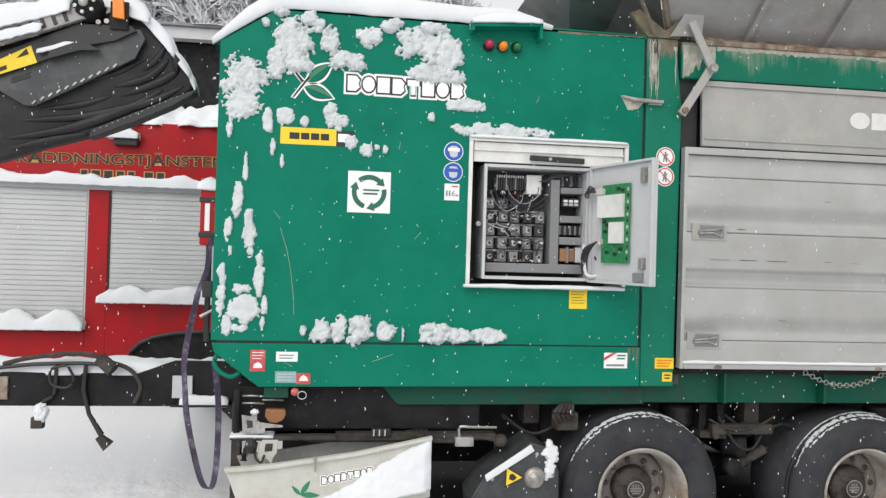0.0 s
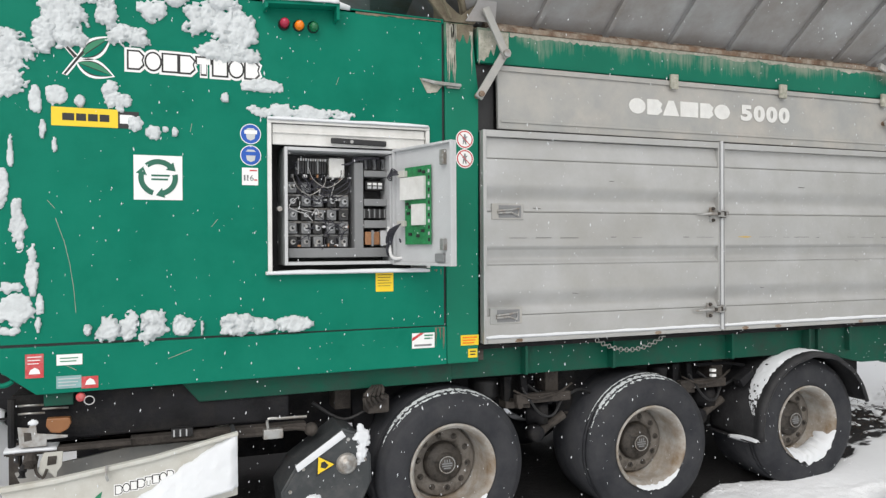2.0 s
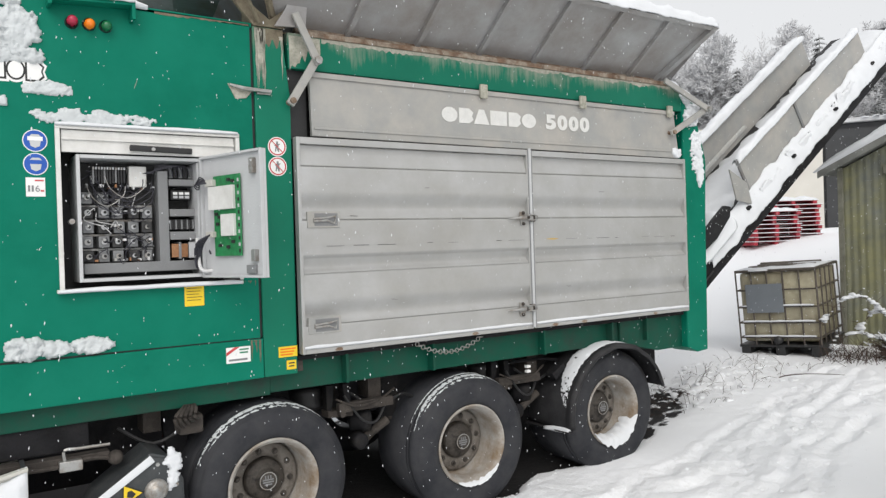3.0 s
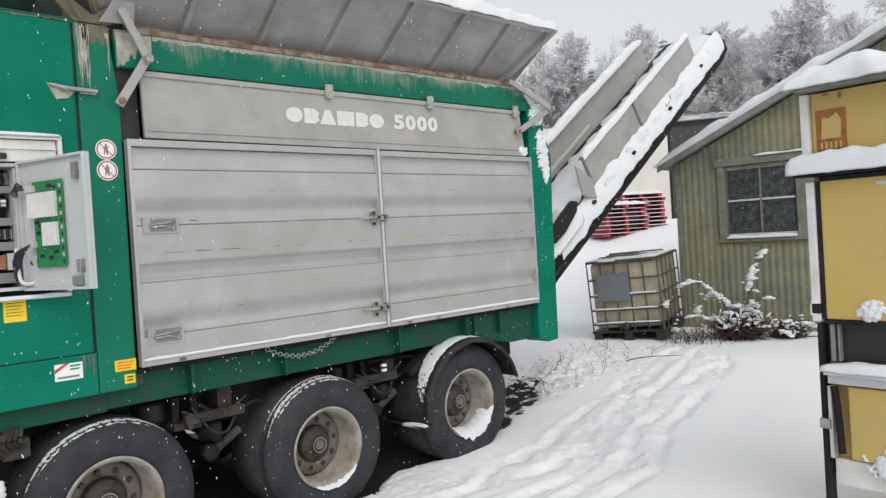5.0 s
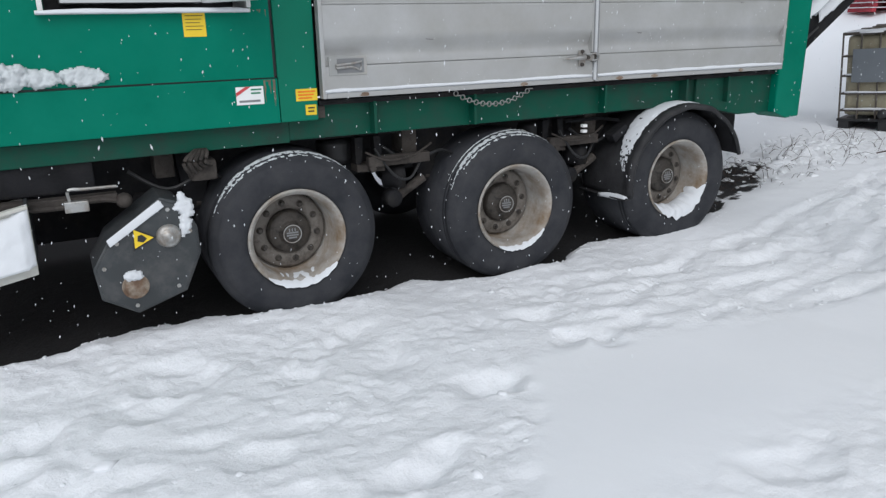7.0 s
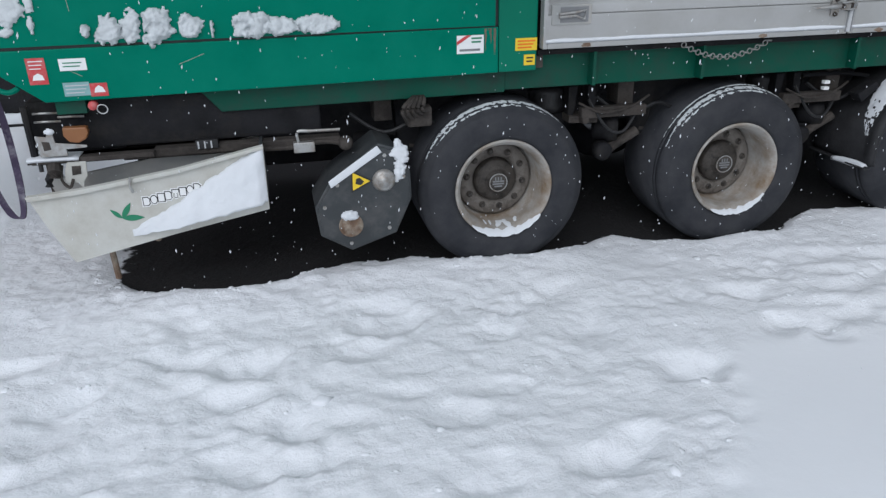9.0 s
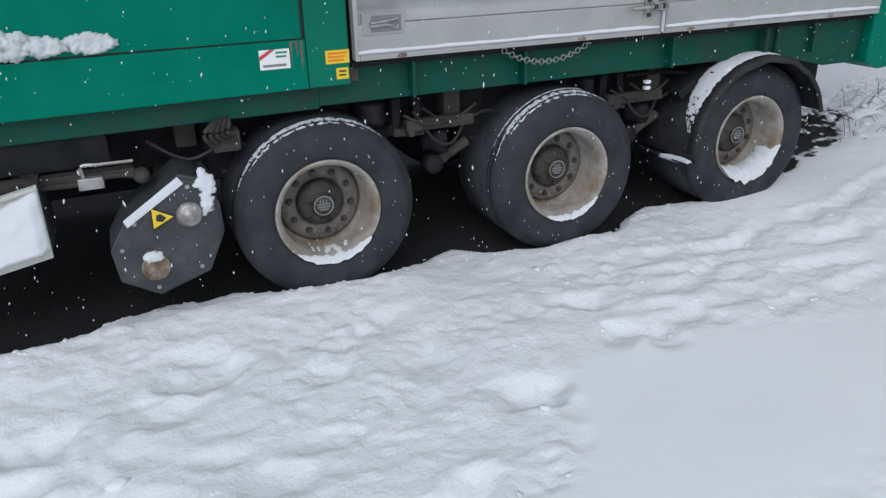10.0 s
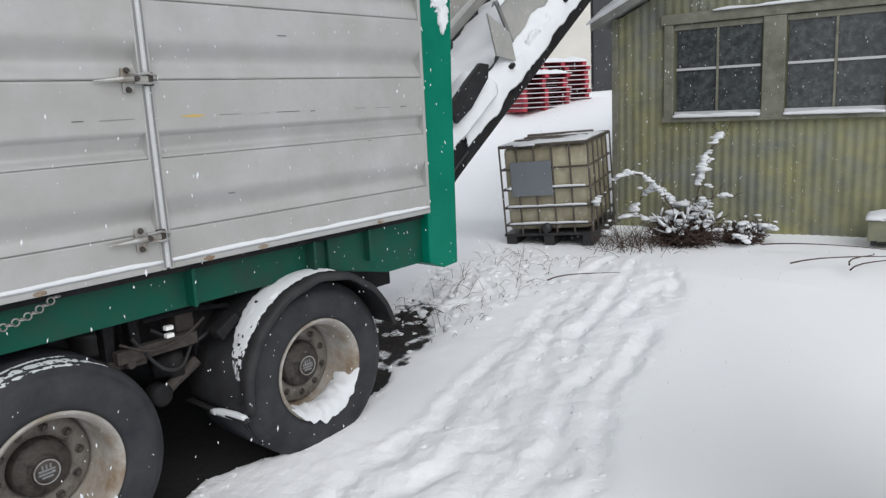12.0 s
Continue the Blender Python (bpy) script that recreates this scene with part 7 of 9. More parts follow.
    for x, z, rx, rz, sd in ((0.36, 1.52, 0.07, 0.06, 8), (0.50, 0.62, 0.2, 0.10, 6), (0.05, 1.53, 0.025, 0.06, 7)):
        s = snow(bm_stuck_snow(x, z, rx, rz, 0.06 if z > 1.2 else 0.08, 0.04, sd), "clump of snow stuck to the yellow panel")
        s.matrix_basis = m


build_yellow_cabin()


def build_pallets():
    """Stack of red pallets in the yard."""
    random.seed(21)
    n = 0
    group = "stack of red pallets"
    for col, (x, y, ang, count) in enumerate(((16.6, 5.70, 20, 8), (17.3, 5.62, 12, 9))):
        z = ground_height(x, y) - 0.06
        for k in range(count):
            p = thing("pallet", "red-painted wooden pallet in a snowy stack", "pallet", Matrix.Translation((x + random.uniform(-0.05, 0.05), y + random.uniform(-0.05, 0.05), z + 0.098 * k)) @ pose(0, 0, 0, 0, 0, ang - 45 + random.uniform(-3, 3)), group)
            if n == 0:
                tops = bm_box(-0.6, 0.6, -0.05, 0.05, 0.070, 0.088)
                block = bm_box(-0.6, 0.6, -0.045, 0.045, 0.0, 0.07)
                a, b = bpy.data.meshes.new("board"), bpy.data.meshes.new("bearer")
                tops.to_mesh(a)
                block.to_mesh(b)
                a.materials.append(PALLET)
                b.materials.append(PALLET)
                keep = (a, b)
                n = 1
            for y2 in (-0.36, -0.18, 0.0, 0.18, 0.36):
                part("board", keep[0], None, p, m=pose(0, y2, 0))
            part("board_snow", bm_snow_strip((-0.6, -0.43, 0.089), (0.6, -0.43, 0.089), (0, random.uniform(0.02, 0.12), 0), 0.006, k, 0.08, 4, 0.0), SNOW, p)
            part("board_snow", bm_snow_strip((-0.62, -0.4, 0.089), (-0.62, 0.4, 0.089), (random.uniform(0.02, 0.07), 0, 0), 0.006, k + 5, 0.08, 4, 0.0), SNOW, p)
            for x2 in (-0.52, 0.0, 0.52):
                part("bearer", keep[1], None, p, m=pose(x2, 0, 0, 0, 0, 90) @ Matrix.Diagonal((0.7, 1, 1, 1)))
        s = snow(bm_snow_strip((-0.55, -0.4, 0), (0.55, -0.4, 0), (0, 0.8, 0), 0.09, col, droop=0.0), "snow lying on the pallet stack")
        s.matrix_basis = Matrix.Translation((x, y, z + 0.098 * count)) @ pose(0, 0, 0, 0, 0, ang - 45)


build_pallets()

# pale building with a dark door behind the pallets
hall_m = Matrix.Translation((27.0, 10.15, 1.6)) @ pose(0, 0, 0, 0, 0, -58)
hall = thing("storage_hall", "pale storage hall with a dark open gateway and a flat roof", "building", hall_m)
part("wall", bm_box(-6.0, 0.0, 0, 6, 0.0, 4.5, 0.02), FACADE, hall)
part("wall", bm_box(0.0, 6.0, 0.3, 6, 0.0, 4.3, 0.02), DARKDOOR, hall)
part("gate", bm_box(0.1, 5.9, 0.2, 0.29, 0.3, 4.1), DARKDOOR, hall)
part("roof", bm_box(0.0, 6.1, 0.0, 6.1, 4.31, 4.45, 0.02), PALEGREY, hall)
s = snow(bm_snow_strip((0.0, 0.0, 4.45), (6.1, 0.0, 4.45), (0, 6, 0), 0.10, 4), "snow on the flat hall roof")
s.matrix_basis = hall_m


STEMS = ((2.05, 0.55, 1.5, 0.5), (1.9, 1.5, 1.0, 0.55), (0.3, 0.2, 1.35, 0.1), (2.4, 2.4, 0.95, 0.4), (4.7, 1.6, 0.85, 0.2), (4.9, 3.0, 0.75, 0.25), (4.5, 0.6, 0.6, 0.1))


def build_bush(x, y, seed, size):
    """Dense bare shrub by the shed wall, with long stems bent under snow."""
    rnd = random.Random(seed)
    z = ground_height(x, y) - 0.03
    b = thing("shrub", "dense bare brown shrub bent under clumps of snow", "shrub", Matrix.Translation((x, y, z)))
    stems, white = bmesh.new(), bmesh.new()
    for k in range(1150):
        a, el = rnd.uniform(0, 6.28), rnd.uniform(0.25, 1.5)
        v = Vector((math.cos(a) * math.cos(el), math.sin(a) * math.cos(el), math.sin(el)))
        p = Vector((rnd.uniform(-0.12, 0.12), rnd.uniform(-0.12, 0.12), rnd.uniform(0, 0.1)))
        l = size * rnd.uniform(0.5, 1.0)
        pts = [p]
        for i in range(4):
            v = (v + Vector((rnd.uniform(-0.85, 0.85), rnd.uniform(-0.85, 0.85), rnd.uniform(-0.6, 0.6)))).normalized()
            pts.append(pts[-1] + v * l / 4)
        bm_tube(pts, [0.008, 0.0065, 0.005, 0.004, 0.0025], 4, stems)
        if rnd.random() < 0.5:
            q = pts[2]
            bm_tube([q, q + Vector((rnd.uniform(-0.1, 0.1), rnd.uniform(-0.1, 0.1), rnd.uniform(-0.04, 0.1)))], [0.003, 0.002], 4, stems)
        top = pts[-1]
        if top.z > 0.42 * size and rnd.random() < 0.2:
            up = Vector((0, 0, 0.006))
            mid = (pts[3] + pts[4]) / 2
            bm_tube([pts[3] + up, mid + up, pts[4] + up], [rnd.uniform(0.003, 0.012), rnd.uniform(0.006, 0.022), rnd.uniform(0.003, 0.012)], 6, white)
    for a, lean, l, drop in STEMS if size > 0.4 else STEMS[4:]:
        l *= size / 0.46
        p, v = Vector((rnd.uniform(-0.1, 0.1), rnd.uniform(-0.1, 0.1), 0.05)), Vector((lean * math.cos(a), lean * math.sin(a), 3.0)).normalized()
        pts = [p]
        for i in range(12):
            v = (v + Vector((0.06 * math.cos(a) + rnd.uniform(-0.2, 0.2), 0.06 * math.sin(a) + rnd.uniform(-0.2, 0.2), rnd.uniform(-0.1, 0.08) if i < 7 else -drop))).normalized()
            pts.append(pts[-1] + v * l / 12)
            if i > 2:
                for _ in range(2):
                    q = pts[-1]
                    e = q + Vector((rnd.uniform(-0.13, 0.13), rnd.uniform(-0.13, 0.13), rnd.uniform(-0.03, 0.14)))
                    bm_tube([q, (q + e) / 2 + Vector((0, 0, 0.015)), e], [0.004, 0.003, 0.002], 4, stems)
                    if rnd.random() < 0.3:
                        clump(white, e, rnd.uniform(0.010, 0.022), rnd)
        bm_tube(pts, [0.009 - 0.0006 * i for i in range(13)], 5, stems)
        for i in range(3, 12):
            for f in (0.0, 0.25, 0.5, 0.75):
                w = 0.5 + 1.2 * n3(i + f, a, 3, 0.55)
                if w > 0.25:
                    q = pts[i].lerp(pts[i + 1], f) + Vector((rnd.uniform(-0.012, 0.012), rnd.uniform(-0.012, 0.012), 0.008))
                    clump(white, q, (0.016 + 0.022 * min(1.2, w)) * rnd.uniform(0.7, 1.15), rnd)
    for k in range(46 if size > 0.4 else 10):
        a, r = rnd.uniform(0, 6.28), size * 0.62 * rnd.random() ** 0.5
        q = Vector((r * math.cos(a), r * math.sin(a), size * (0.92 - 0.55 * (r / (0.62 * size)) ** 2) + rnd.uniform(-0.05, 0.03)))
        clump(white, q, rnd.uniform(0.018, 0.045), rnd)
    tagged(part("twig_mass", stems, TWIG, b), kind="stuff")
    s = snow(white, "clumps of snow hanging in the shrub", name="shrub_snow", kind="stuff")
    s.matrix_basis = Matrix.Translation((x, y, z))


def clump(bm, p, r, rnd):
    g = bmesh.ops.create_icosphere(bm, subdivisions=2, radius=r)
    sx, sy = rnd.uniform(0.9, 2.1), rnd.uniform(0.9, 2.1)
    for v in g["verts"]:
        d = 1 + 0.8 * n3(v.co.x + p.x, v.co.y + p.y, v.co.z + p.z, 22)
        v.co = Vector((v.co.x * d * sx, v.co.y * d * sy, v.co.z * d * 0.62 + 0.3 * r)) + p


build_bush(10.55, -0.14, 3, 0.50)
build_bush(10.95, -0.62, 8, 0.22)


def build_weeds():
    random.seed(9)
    bm = bmesh.new()
    for k in range(210):
        if k < 90:
            x, y = random.gauss(7.0, 0.42), random.gauss(0.85, 0.25)
        else:
            x, y = random.uniform(6.9, 9.3), random.uniform(0.3, 1.5)
        z = ground_height(x, y)
        a, l = random.uniform(0, 6.28), random.uniform(0.05, 0.22)
        p = Vector((x, y, z - 0.01))
        q = p + Vector((math.cos(a) * l, math.sin(a) * l, random.uniform(0.03, 0.5 if k > 90 else 0.12) * l * 2))
        bm_tube([p, (p + q) / 2 + Vector((0, 0, 0.03)), q], [0.0026, 0.002, 0.0012], 4, bm)
    for k in range(170):
        x, y = random.gauss(10.15, 0.2), random.gauss(0.32, 0.2)
        p = Vector((x, y, ground_height(x, y) - 0.01))
        q = p + Vector((random.uniform(-0.25, 0.25), random.uniform(-0.25, 0.25), random.uniform(0.02, 0.34)))
        bm_tube([p, (p + q) / 2 + Vector((random.uniform(-0.03, 0.03), random.uniform(-0.03, 0.03), 0.03)), q], [0.003, 0.0025, 0.0015], 4, bm)
    ob = part("dry_weeds", bm, TWIG)
    tagged(ob, "dry brown weeds and debris poking out of the snow", "weeds", kind="stuff")


build_weeds()
crate = thing("storage_crate", "small green metal crate with snow on its lid beside the shed", "crate", Matrix.Translation((11.12, -1.80, 0.38)) @ pose(0, 0, 0, 0, 0, -84))
part("body", bm_box(0.0, 0.6, 0.0, 0.4, 0.05, 0.26, 0.01), SHEDGREEN, crate)
part("lid", bm_box(-0.02, 0.62, -0.02, 0.42, 0.262, 0.29, 0.006), PALEGREY, crate)
part("foot", bm_box(0.03, 0.07, 0.03, 0.37, 0.0, 0.05), BLACK, crate)
part("foot", bm_box(0.53, 0.57, 0.03, 0.37, 0.0, 0.05), BLACK, crate)
s = snow(bm_snow_strip((-0.02, -0.02, 0.292), (0.62, -0.02, 0.292), (0, 0.42, 0), 0.05, 6), "snow on the crate's lid")
s.matrix_basis = crate.matrix_basis.copy()
for k, (x, y, a, l) in enumerate(((9.75, -1.45, -48, 1.1), (9.70, -1.95, -25, 0.8), (10.5, -0.95, -80, 1.2), (8.4, 0.3, -50, 0.7), (9.9, -1.9, -10, 0.6))):
    pts = []
    for i in range(8):
        px, py = x + l * i / 7 * math.cos(radians(a)), y + l * i / 7 * math.sin(radians(a)) + 0.04 * math.sin(i)
        pts.append((px, py, base_height(px, py) + 0.03 + 0.03 * math.sin(i * 0.45)))
    tagged(part("fallen_twig", bm_tube(pts, [0.008 - 0.0008 * i for i in range(8)], 5), TWIG), "thin bare twig lying on the snow", "twig", "twigs on the snow")

# fire engine parked behind the tow beam
fire = thing("fire_engine", "red fire engine with aluminium roller shutters and snowy ledges", "fire engine", Matrix.Translation((0, 3.2, 0)))
part("body", bm_box(-9.0, -0.2, 0.03, 2.4, 0.75, 3.2, 0.03), RED, fire)
part("header_panel", bm_box(-9.0, -0.2, -0.005, 0.03, 2.60, 3.24, 0.01), RED, fire)
part("header_rail", bm_box(-9.0, -0.2, -0.03, 0.0, 2.54, 2.60, 0.006), PALEGREY, fire)
part("pillar", bm_box(-2.255, -2.06, -0.01, 0.03, 0.85, 2.54, 0.008), RED, fire)
part("lower_panel", bm_box(-9.0, -2.255, -0.008, 0.03, 0.75, 1.12, 0.008), RED, fire)
part("lower_panel", bm_prism([(-2.06, 0.85), (-2.06, 1.42), (-0.2, 1.42), (-0.2, 1.13), (-1.06, 1.138), (-1.376, 1.116), (-1.48, 1.098), (-1.591, 1.072), (-1.67, 1.04), (-1.725, 1.005), (-1.793, 0.935), (-1.837, 0.85)], -0.009, 0.03), RED, fire)
part("arch_lining", bm_box(-1.9, -0.2, 0.02, 0.05, 0.4, 1.25), BLACK_STEEL, fire)
part("arch_rim", bm_tube([(-1.842, -0.01, 0.84), (-1.797, -0.01, 0.935), (-1.728, -0.01, 1.007), (-1.593, -0.01, 1.075), (-1.376, -0.01, 1.118), (-1.06, -0.01, 1.14), (-0.6, -0.01, 1.135)], 0.02, 6), BLACK, fire)
part("truck_wheel", bm_lathe([(0.0, 0.05), (0.28, 0.05), (0.3, -0.0), (0.5, -0.0), (0.54, 0.06), (0.54, 0.3)], 40, centre=(-1.05, 0.05, 0.58)), RUBBER, fire, "", True)
for x0, x1, z0 in ((-9.0, -5.6, 1.17), (-5.4, -3.3, 1.17), (-3.2, -2.27, 1.17), (-2.045, -1.1, 1.46), (-1.08, -0.2, 1.46)):
    sh = part("roller_shutter", bm_box(x0, x1, 0.012, 0.029, z0, 2.54), SHUTTER, fire, "aluminium roller shutter")
    n = int((2.54 - z0) / 0.05)
    for i in range(n):
        z = z0 + 0.05 * i
        part("slat", bm_prism([(x0 + 0.01, z + 0.004), (x1 - 0.01, z + 0.004), (x1 - 0.01, z + 0.046), (x0 + 0.01, z + 0.046)], 0.002, 0.0115), SHUTTER, sh)
    part("shutter_seal", bm_box(x0 - 0.012, x0, -0.004, 0.02, z0, 2.54), BLACK, sh)
    part("shutter_rail", bm_box(x1, x1 + 0.012, -0.006, 0.02, z0, 2.54), PALEGREY, sh)
    part("shutter_bar", bm_box(x0 + 0.01, x1 - 0.01, -0.03, -0.001, z0 - 0.04, z0 + 0.003, 0.006), BLACK, sh)
part("lettering_rim", text_mesh("RÄDDNINGSTJÄNSTEN", 0.142, 0.002, 0.006, 2.02), GOLD, fire, "", m=pose(-1.945, -0.0075, 2.85, 90, -1.0, 0.0))
part("lettering", text_mesh("RÄDDNINGSTJÄNSTEN", 0.142, 0.003, 0.0012, 2.012), INK, fire, "", m=pose(-1.945, -0.0095, 2.85, 90, -1.0, 0.0))
for x, w in ((-2.35, 0.08), (-2.25, 0.1), (-2.13, 0.1), (-2.01, 0.09), (-1.9, 0.08), (-1.74, 0.1), (-1.62, 0.09)):
    part("name_bar", bm_box(x, x + w, -0.0085, -0.0055, 2.645, 2.745), GOLD, fire)
    part("name_bar", bm_box(x + 0.012, x + w - 0.012, -0.0105, -0.0087, 2.655, 2.735), INK, fire)
part("side_lamp", bm_box(-2.02, -1.79, -0.09, -0.006, 2.99, 3.075, 0.015), BLACK, fire)
for p0, p1, ac, h, sd in (((-9, -0.10, 2.60), (-0.2, -0.10, 2.60), (0, 0.10, 0), 0.10, 1), ((-3.2, -0.14, 1.16), (-2.24, -0.14, 1.16), (0, 0.14, 0), 0.17, 2), ((-2.12, -0.14, 1.44), (-1.0, -0.14, 1.44), (0, 0.14, 0), 0.15, 3), ((-9, -0.05, 3.24), (-0.2, -0.05, 3.24), (0, 2.4, 0), 0.13, 4), ((-2.09, -0.12, 3.078), (-1.78, -0.12, 3.078), (0, 0.11, 0), 0.11, 5), ((-9, 0.3, 3.3), (-0.2, 0.3, 3.3), (0, 1.8, 0), 0.30, 6)):
    s = snow(bm_snow_strip(p0, p1, ac, h, sd, droop=0.015), "snow lying on the fire engine's ledge")
    s.matrix_basis = Matrix.Translation((0, 3.2, 0))

# head of a rubber belt conveyor reaching in from the side
arm = thing("belt_conveyor", "black rubber conveyor head with a yellow warning label, snowy", "conveyor", Matrix.Translation((0, 0.4, 0)))
AX = 24.0


belt_pts = [(-2.9, 2.2), (-1.89, 2.50), (-1.63, 2.60), (-1.30, 2.70), (-1.07, 2.82), (-0.85, 2.935), (-0.73, 3.005), (-0.715, 3.06), (-0.76, 3.17), (-0.86, 3.28), (-0.96, 3.37), (-1.04, 3.47), (-1.12, 3.54), (-1.22, 3.52), (-1.45, 3.42), (-1.95, 3.22), (-2.9, 2.8)]
part("belt", bm_prism(belt_pts, 0.0, 0.12, bevel=0.03), BELT, arm, "", True)
lip = part("belt_skirt", bm_prism([(-1.36, 2.665), (-1.07, 2.79), (-0.85, 2.90), (-0.72, 2.985), (-0.70, 3.02), (-0.85, 2.955), (-1.07, 2.85), (-1.34, 2.725)], -0.022, 0.10, bevel=0.006), BLACK, arm, "black rubber lip along the belt's lower edge")
for k in range(16):
    part("lip_stud", bm_disc(-1.32 + 0.036 * k, 2.715 + 0.0178 * k + 0.004 * (k % 2), 0.005, -0.026, -0.02, 6), MIDGREY, lip)
for w, line in ((0.030, ((-1.81, 2.76), (-1.38, 2.81), (-1.0, 2.92), (-0.78, 3.04))), (0.034, ((-1.88, 2.64), (-1.5, 2.72), (-1.13, 2.87), (-0.91, 3.01))), (0.026, ((-1.23, 3.01), (-1.01, 3.08), (-0.88, 3.21))), (0.028, ((-1.18, 2.95), (-0.93, 3.06), (-0.81, 3.15))), (0.020, ((-1.67, 2.84), (-1.43, 2.88), (-1.23, 2.95))), (0.022, ((-1.86, 2.57), (-1.62, 2.64), (-1.37, 2.7))), (0.018, ((-1.38, 3.04), (-1.19, 3.11), (-1.01, 3.22))), (0.026, ((-2.5, 2.55), (-2.2, 2.62), (-1.9, 2.70))), (0.022, ((-1.05, 3.12), (-0.96, 3.2), (-0.9, 3.3)))):
    pts = curve_through([(x, 0.008, z) for x, z in line], 6)
    rad = [0.004 + w * math.sin(math.pi * min(1.0, (i + 0.3) / len(pts))) ** 0.8 for i in range(len(pts))]
    part("belt_fold", bm_tube(pts, rad, 10), BELT, arm, "", True)
part("belt_bulge", bm_tube([(-0.87, -0.002, 3.28), (-0.83, -0.012, 3.20), (-0.83, -0.002, 3.11)], [0.008, 0.03, 0.01], 8), BELT, arm, "", True)
part("side_plate", bm_prism([(-2.6, 2.70), (-1.91, 2.95), (-1.88, 2.93), (-1.74, 2.85), (-1.68, 2.85), (-1.47, 2.965), (-1.08, 3.19), (-1.02, 3.32), (-1.05, 3.38), (-1.43, 3.37), (-2.6, 2.9)], -0.05, -0.025, bevel=0.005), BOXGREY, arm)
part("side_plate", bm_prism([(-2.4, 2.95), (-1.92, 3.15), (-1.43, 3.385), (-1.10, 3.395), (-1.07, 3.36), (-1.2, 3.29), (-1.40, 3.24), (-1.66, 3.12), (-2.4, 2.80)], -0.075, -0.051, bevel=0.005), BLACK, arm)
part("slot", bm_prism([(-1.82, 2.985), (-1.71, 3.03), (-1.71, 3.065), (-1.82, 3.02)], -0.054, -0.0505), INK, arm)
part("scraper", bm_prism([(-1.60, 3.14), (-1.40, 3.21), (-1.28, 3.215), (-1.34, 3.25), (-1.42, 3.265), (-1.58, 3.20)], -0.10, -0.076, bevel=0.004), BLACK, arm)
s = part("warning_label", bm_prism([(-2.2, 2.99), (-1.91, 3.11), (-1.70, 3.225), (-1.66, 3.12), (-1.91, 3.02), (-2.2, 2.9)], -0.081, -0.0755), YELLOW, arm, "yellow warning label with black print")
part("print_bar", bm_prism([(-1.91, 3.062), (-1.84, 3.092), (-1.835, 3.068), (-1.91, 3.035)], -0.084, -0.0815), INK, s)
part("print_bar", bm_prism([(-1.78, 3.14), (-1.71, 3.17), (-1.725, 3.205)], -0.084, -0.0815), INK, s)
part("grey_guard", bm_prism([(-2.4, 3.13), (-1.92, 3.315), (-1.44, 3.485), (-1.37, 3.415), (-1.92, 3.19), (-2.4, 2.99)], -0.11, -0.076, bevel=0.006), HOPPER, arm)
for k in range(7):
    part("guard_slot", bm_box(-0.012, 0.012, -0.114, -0.1105, -0.03, 0.03, m=pose(-1.88 + 0.065 * k, 0, 3.262 + 0.025 * k, 0, -22, 0)), BLACK, arm)
part("motor_flange", bm_lathe([(0.0, -0.16), (0.035, -0.16), (0.04, -0.14), (0.075, -0.13), (0.085, -0.09), (0.10, -0.03)], 24, centre=(-1.37, 0, 3.50)), BLACK_STEEL, arm, "", True)
part("shaft_end", bm_lathe([(0.0, -0.18), (0.024, -0.18), (0.03, -0.16)], 16, centre=(-1.37, 0, 3.50)), STEEL, arm, "", True)
for k in range(6):
    a = radians(60 * k + 20)
    part("bolt", bm_disc(-1.37 + 0.058 * math.cos(a), 3.50 + 0.058 * math.sin(a), 0.012, -0.148, -0.132, 8), STEEL, arm)
for x, z in ((-1.30, 3.40), (-1.25, 3.41)):
    part("bolt", bm_disc(x, z, 0.016, -0.09, -0.075, 8), STEEL, arm)
part("amber_reflector", bm_prism([(-1.205, 3.43), (-1.135, 3.42), (-1.145, 3.55), (-1.21, 3.555)], -0.12, -0.09, bevel=0.003), ORANGE, arm)
part("reflector_bracket", bm_box(-1.23, -1.12, -0.089, -0.06, 3.36, 3.54, 0.004), BLACK_STEEL, arm)
for k in range(11):
    f = k / 10
    part("lacing", bm_box(-0.016, 0.016, -0.058, -0.0505, -0.006, 0.006, 0.002, m=pose(-1.68 + 0.48 * f, 0, 2.873 + 0.262 * f, 0, -48, 0)), STEEL, arm)
for p0, p1, ac, h, sd in (((-2.9, 0.27, 2.99), (-1.46, 0.27, 3.475), (0, 0.3, 0), 0.19, 11), ((-2.6, 0.26, 2.97), (-1.62, 0.26, 3.34), (0, 0.06, 0), 0.05, 15), ((-1.32, 0.35, 3.55), (-1.0, 0.33, 3.44), (0, 0.22, 0), 0.13, 12), ((-1.07, 0.36, 3.49), (-0.84, 0.36, 3.24), (0, 0.18, 0), 0.085, 13), ((-0.87, 0.37, 3.27), (-0.74, 0.37, 3.11), (0, 0.16, 0), 0.075, 14), ((-0.745, 0.39, 3.11), (-0.705, 0.39, 3.03), (0, 0.13, 0), 0.05, 17), ((-1.66, 0.30, 3.20), (-1.44, 0.30, 3.25), (0, 0.04, 0), 0.025, 16)):
    snow(bm_snow_strip(p0, p1, ac, h, sd, ends=0.08), "snow lying on the belt conveyor")

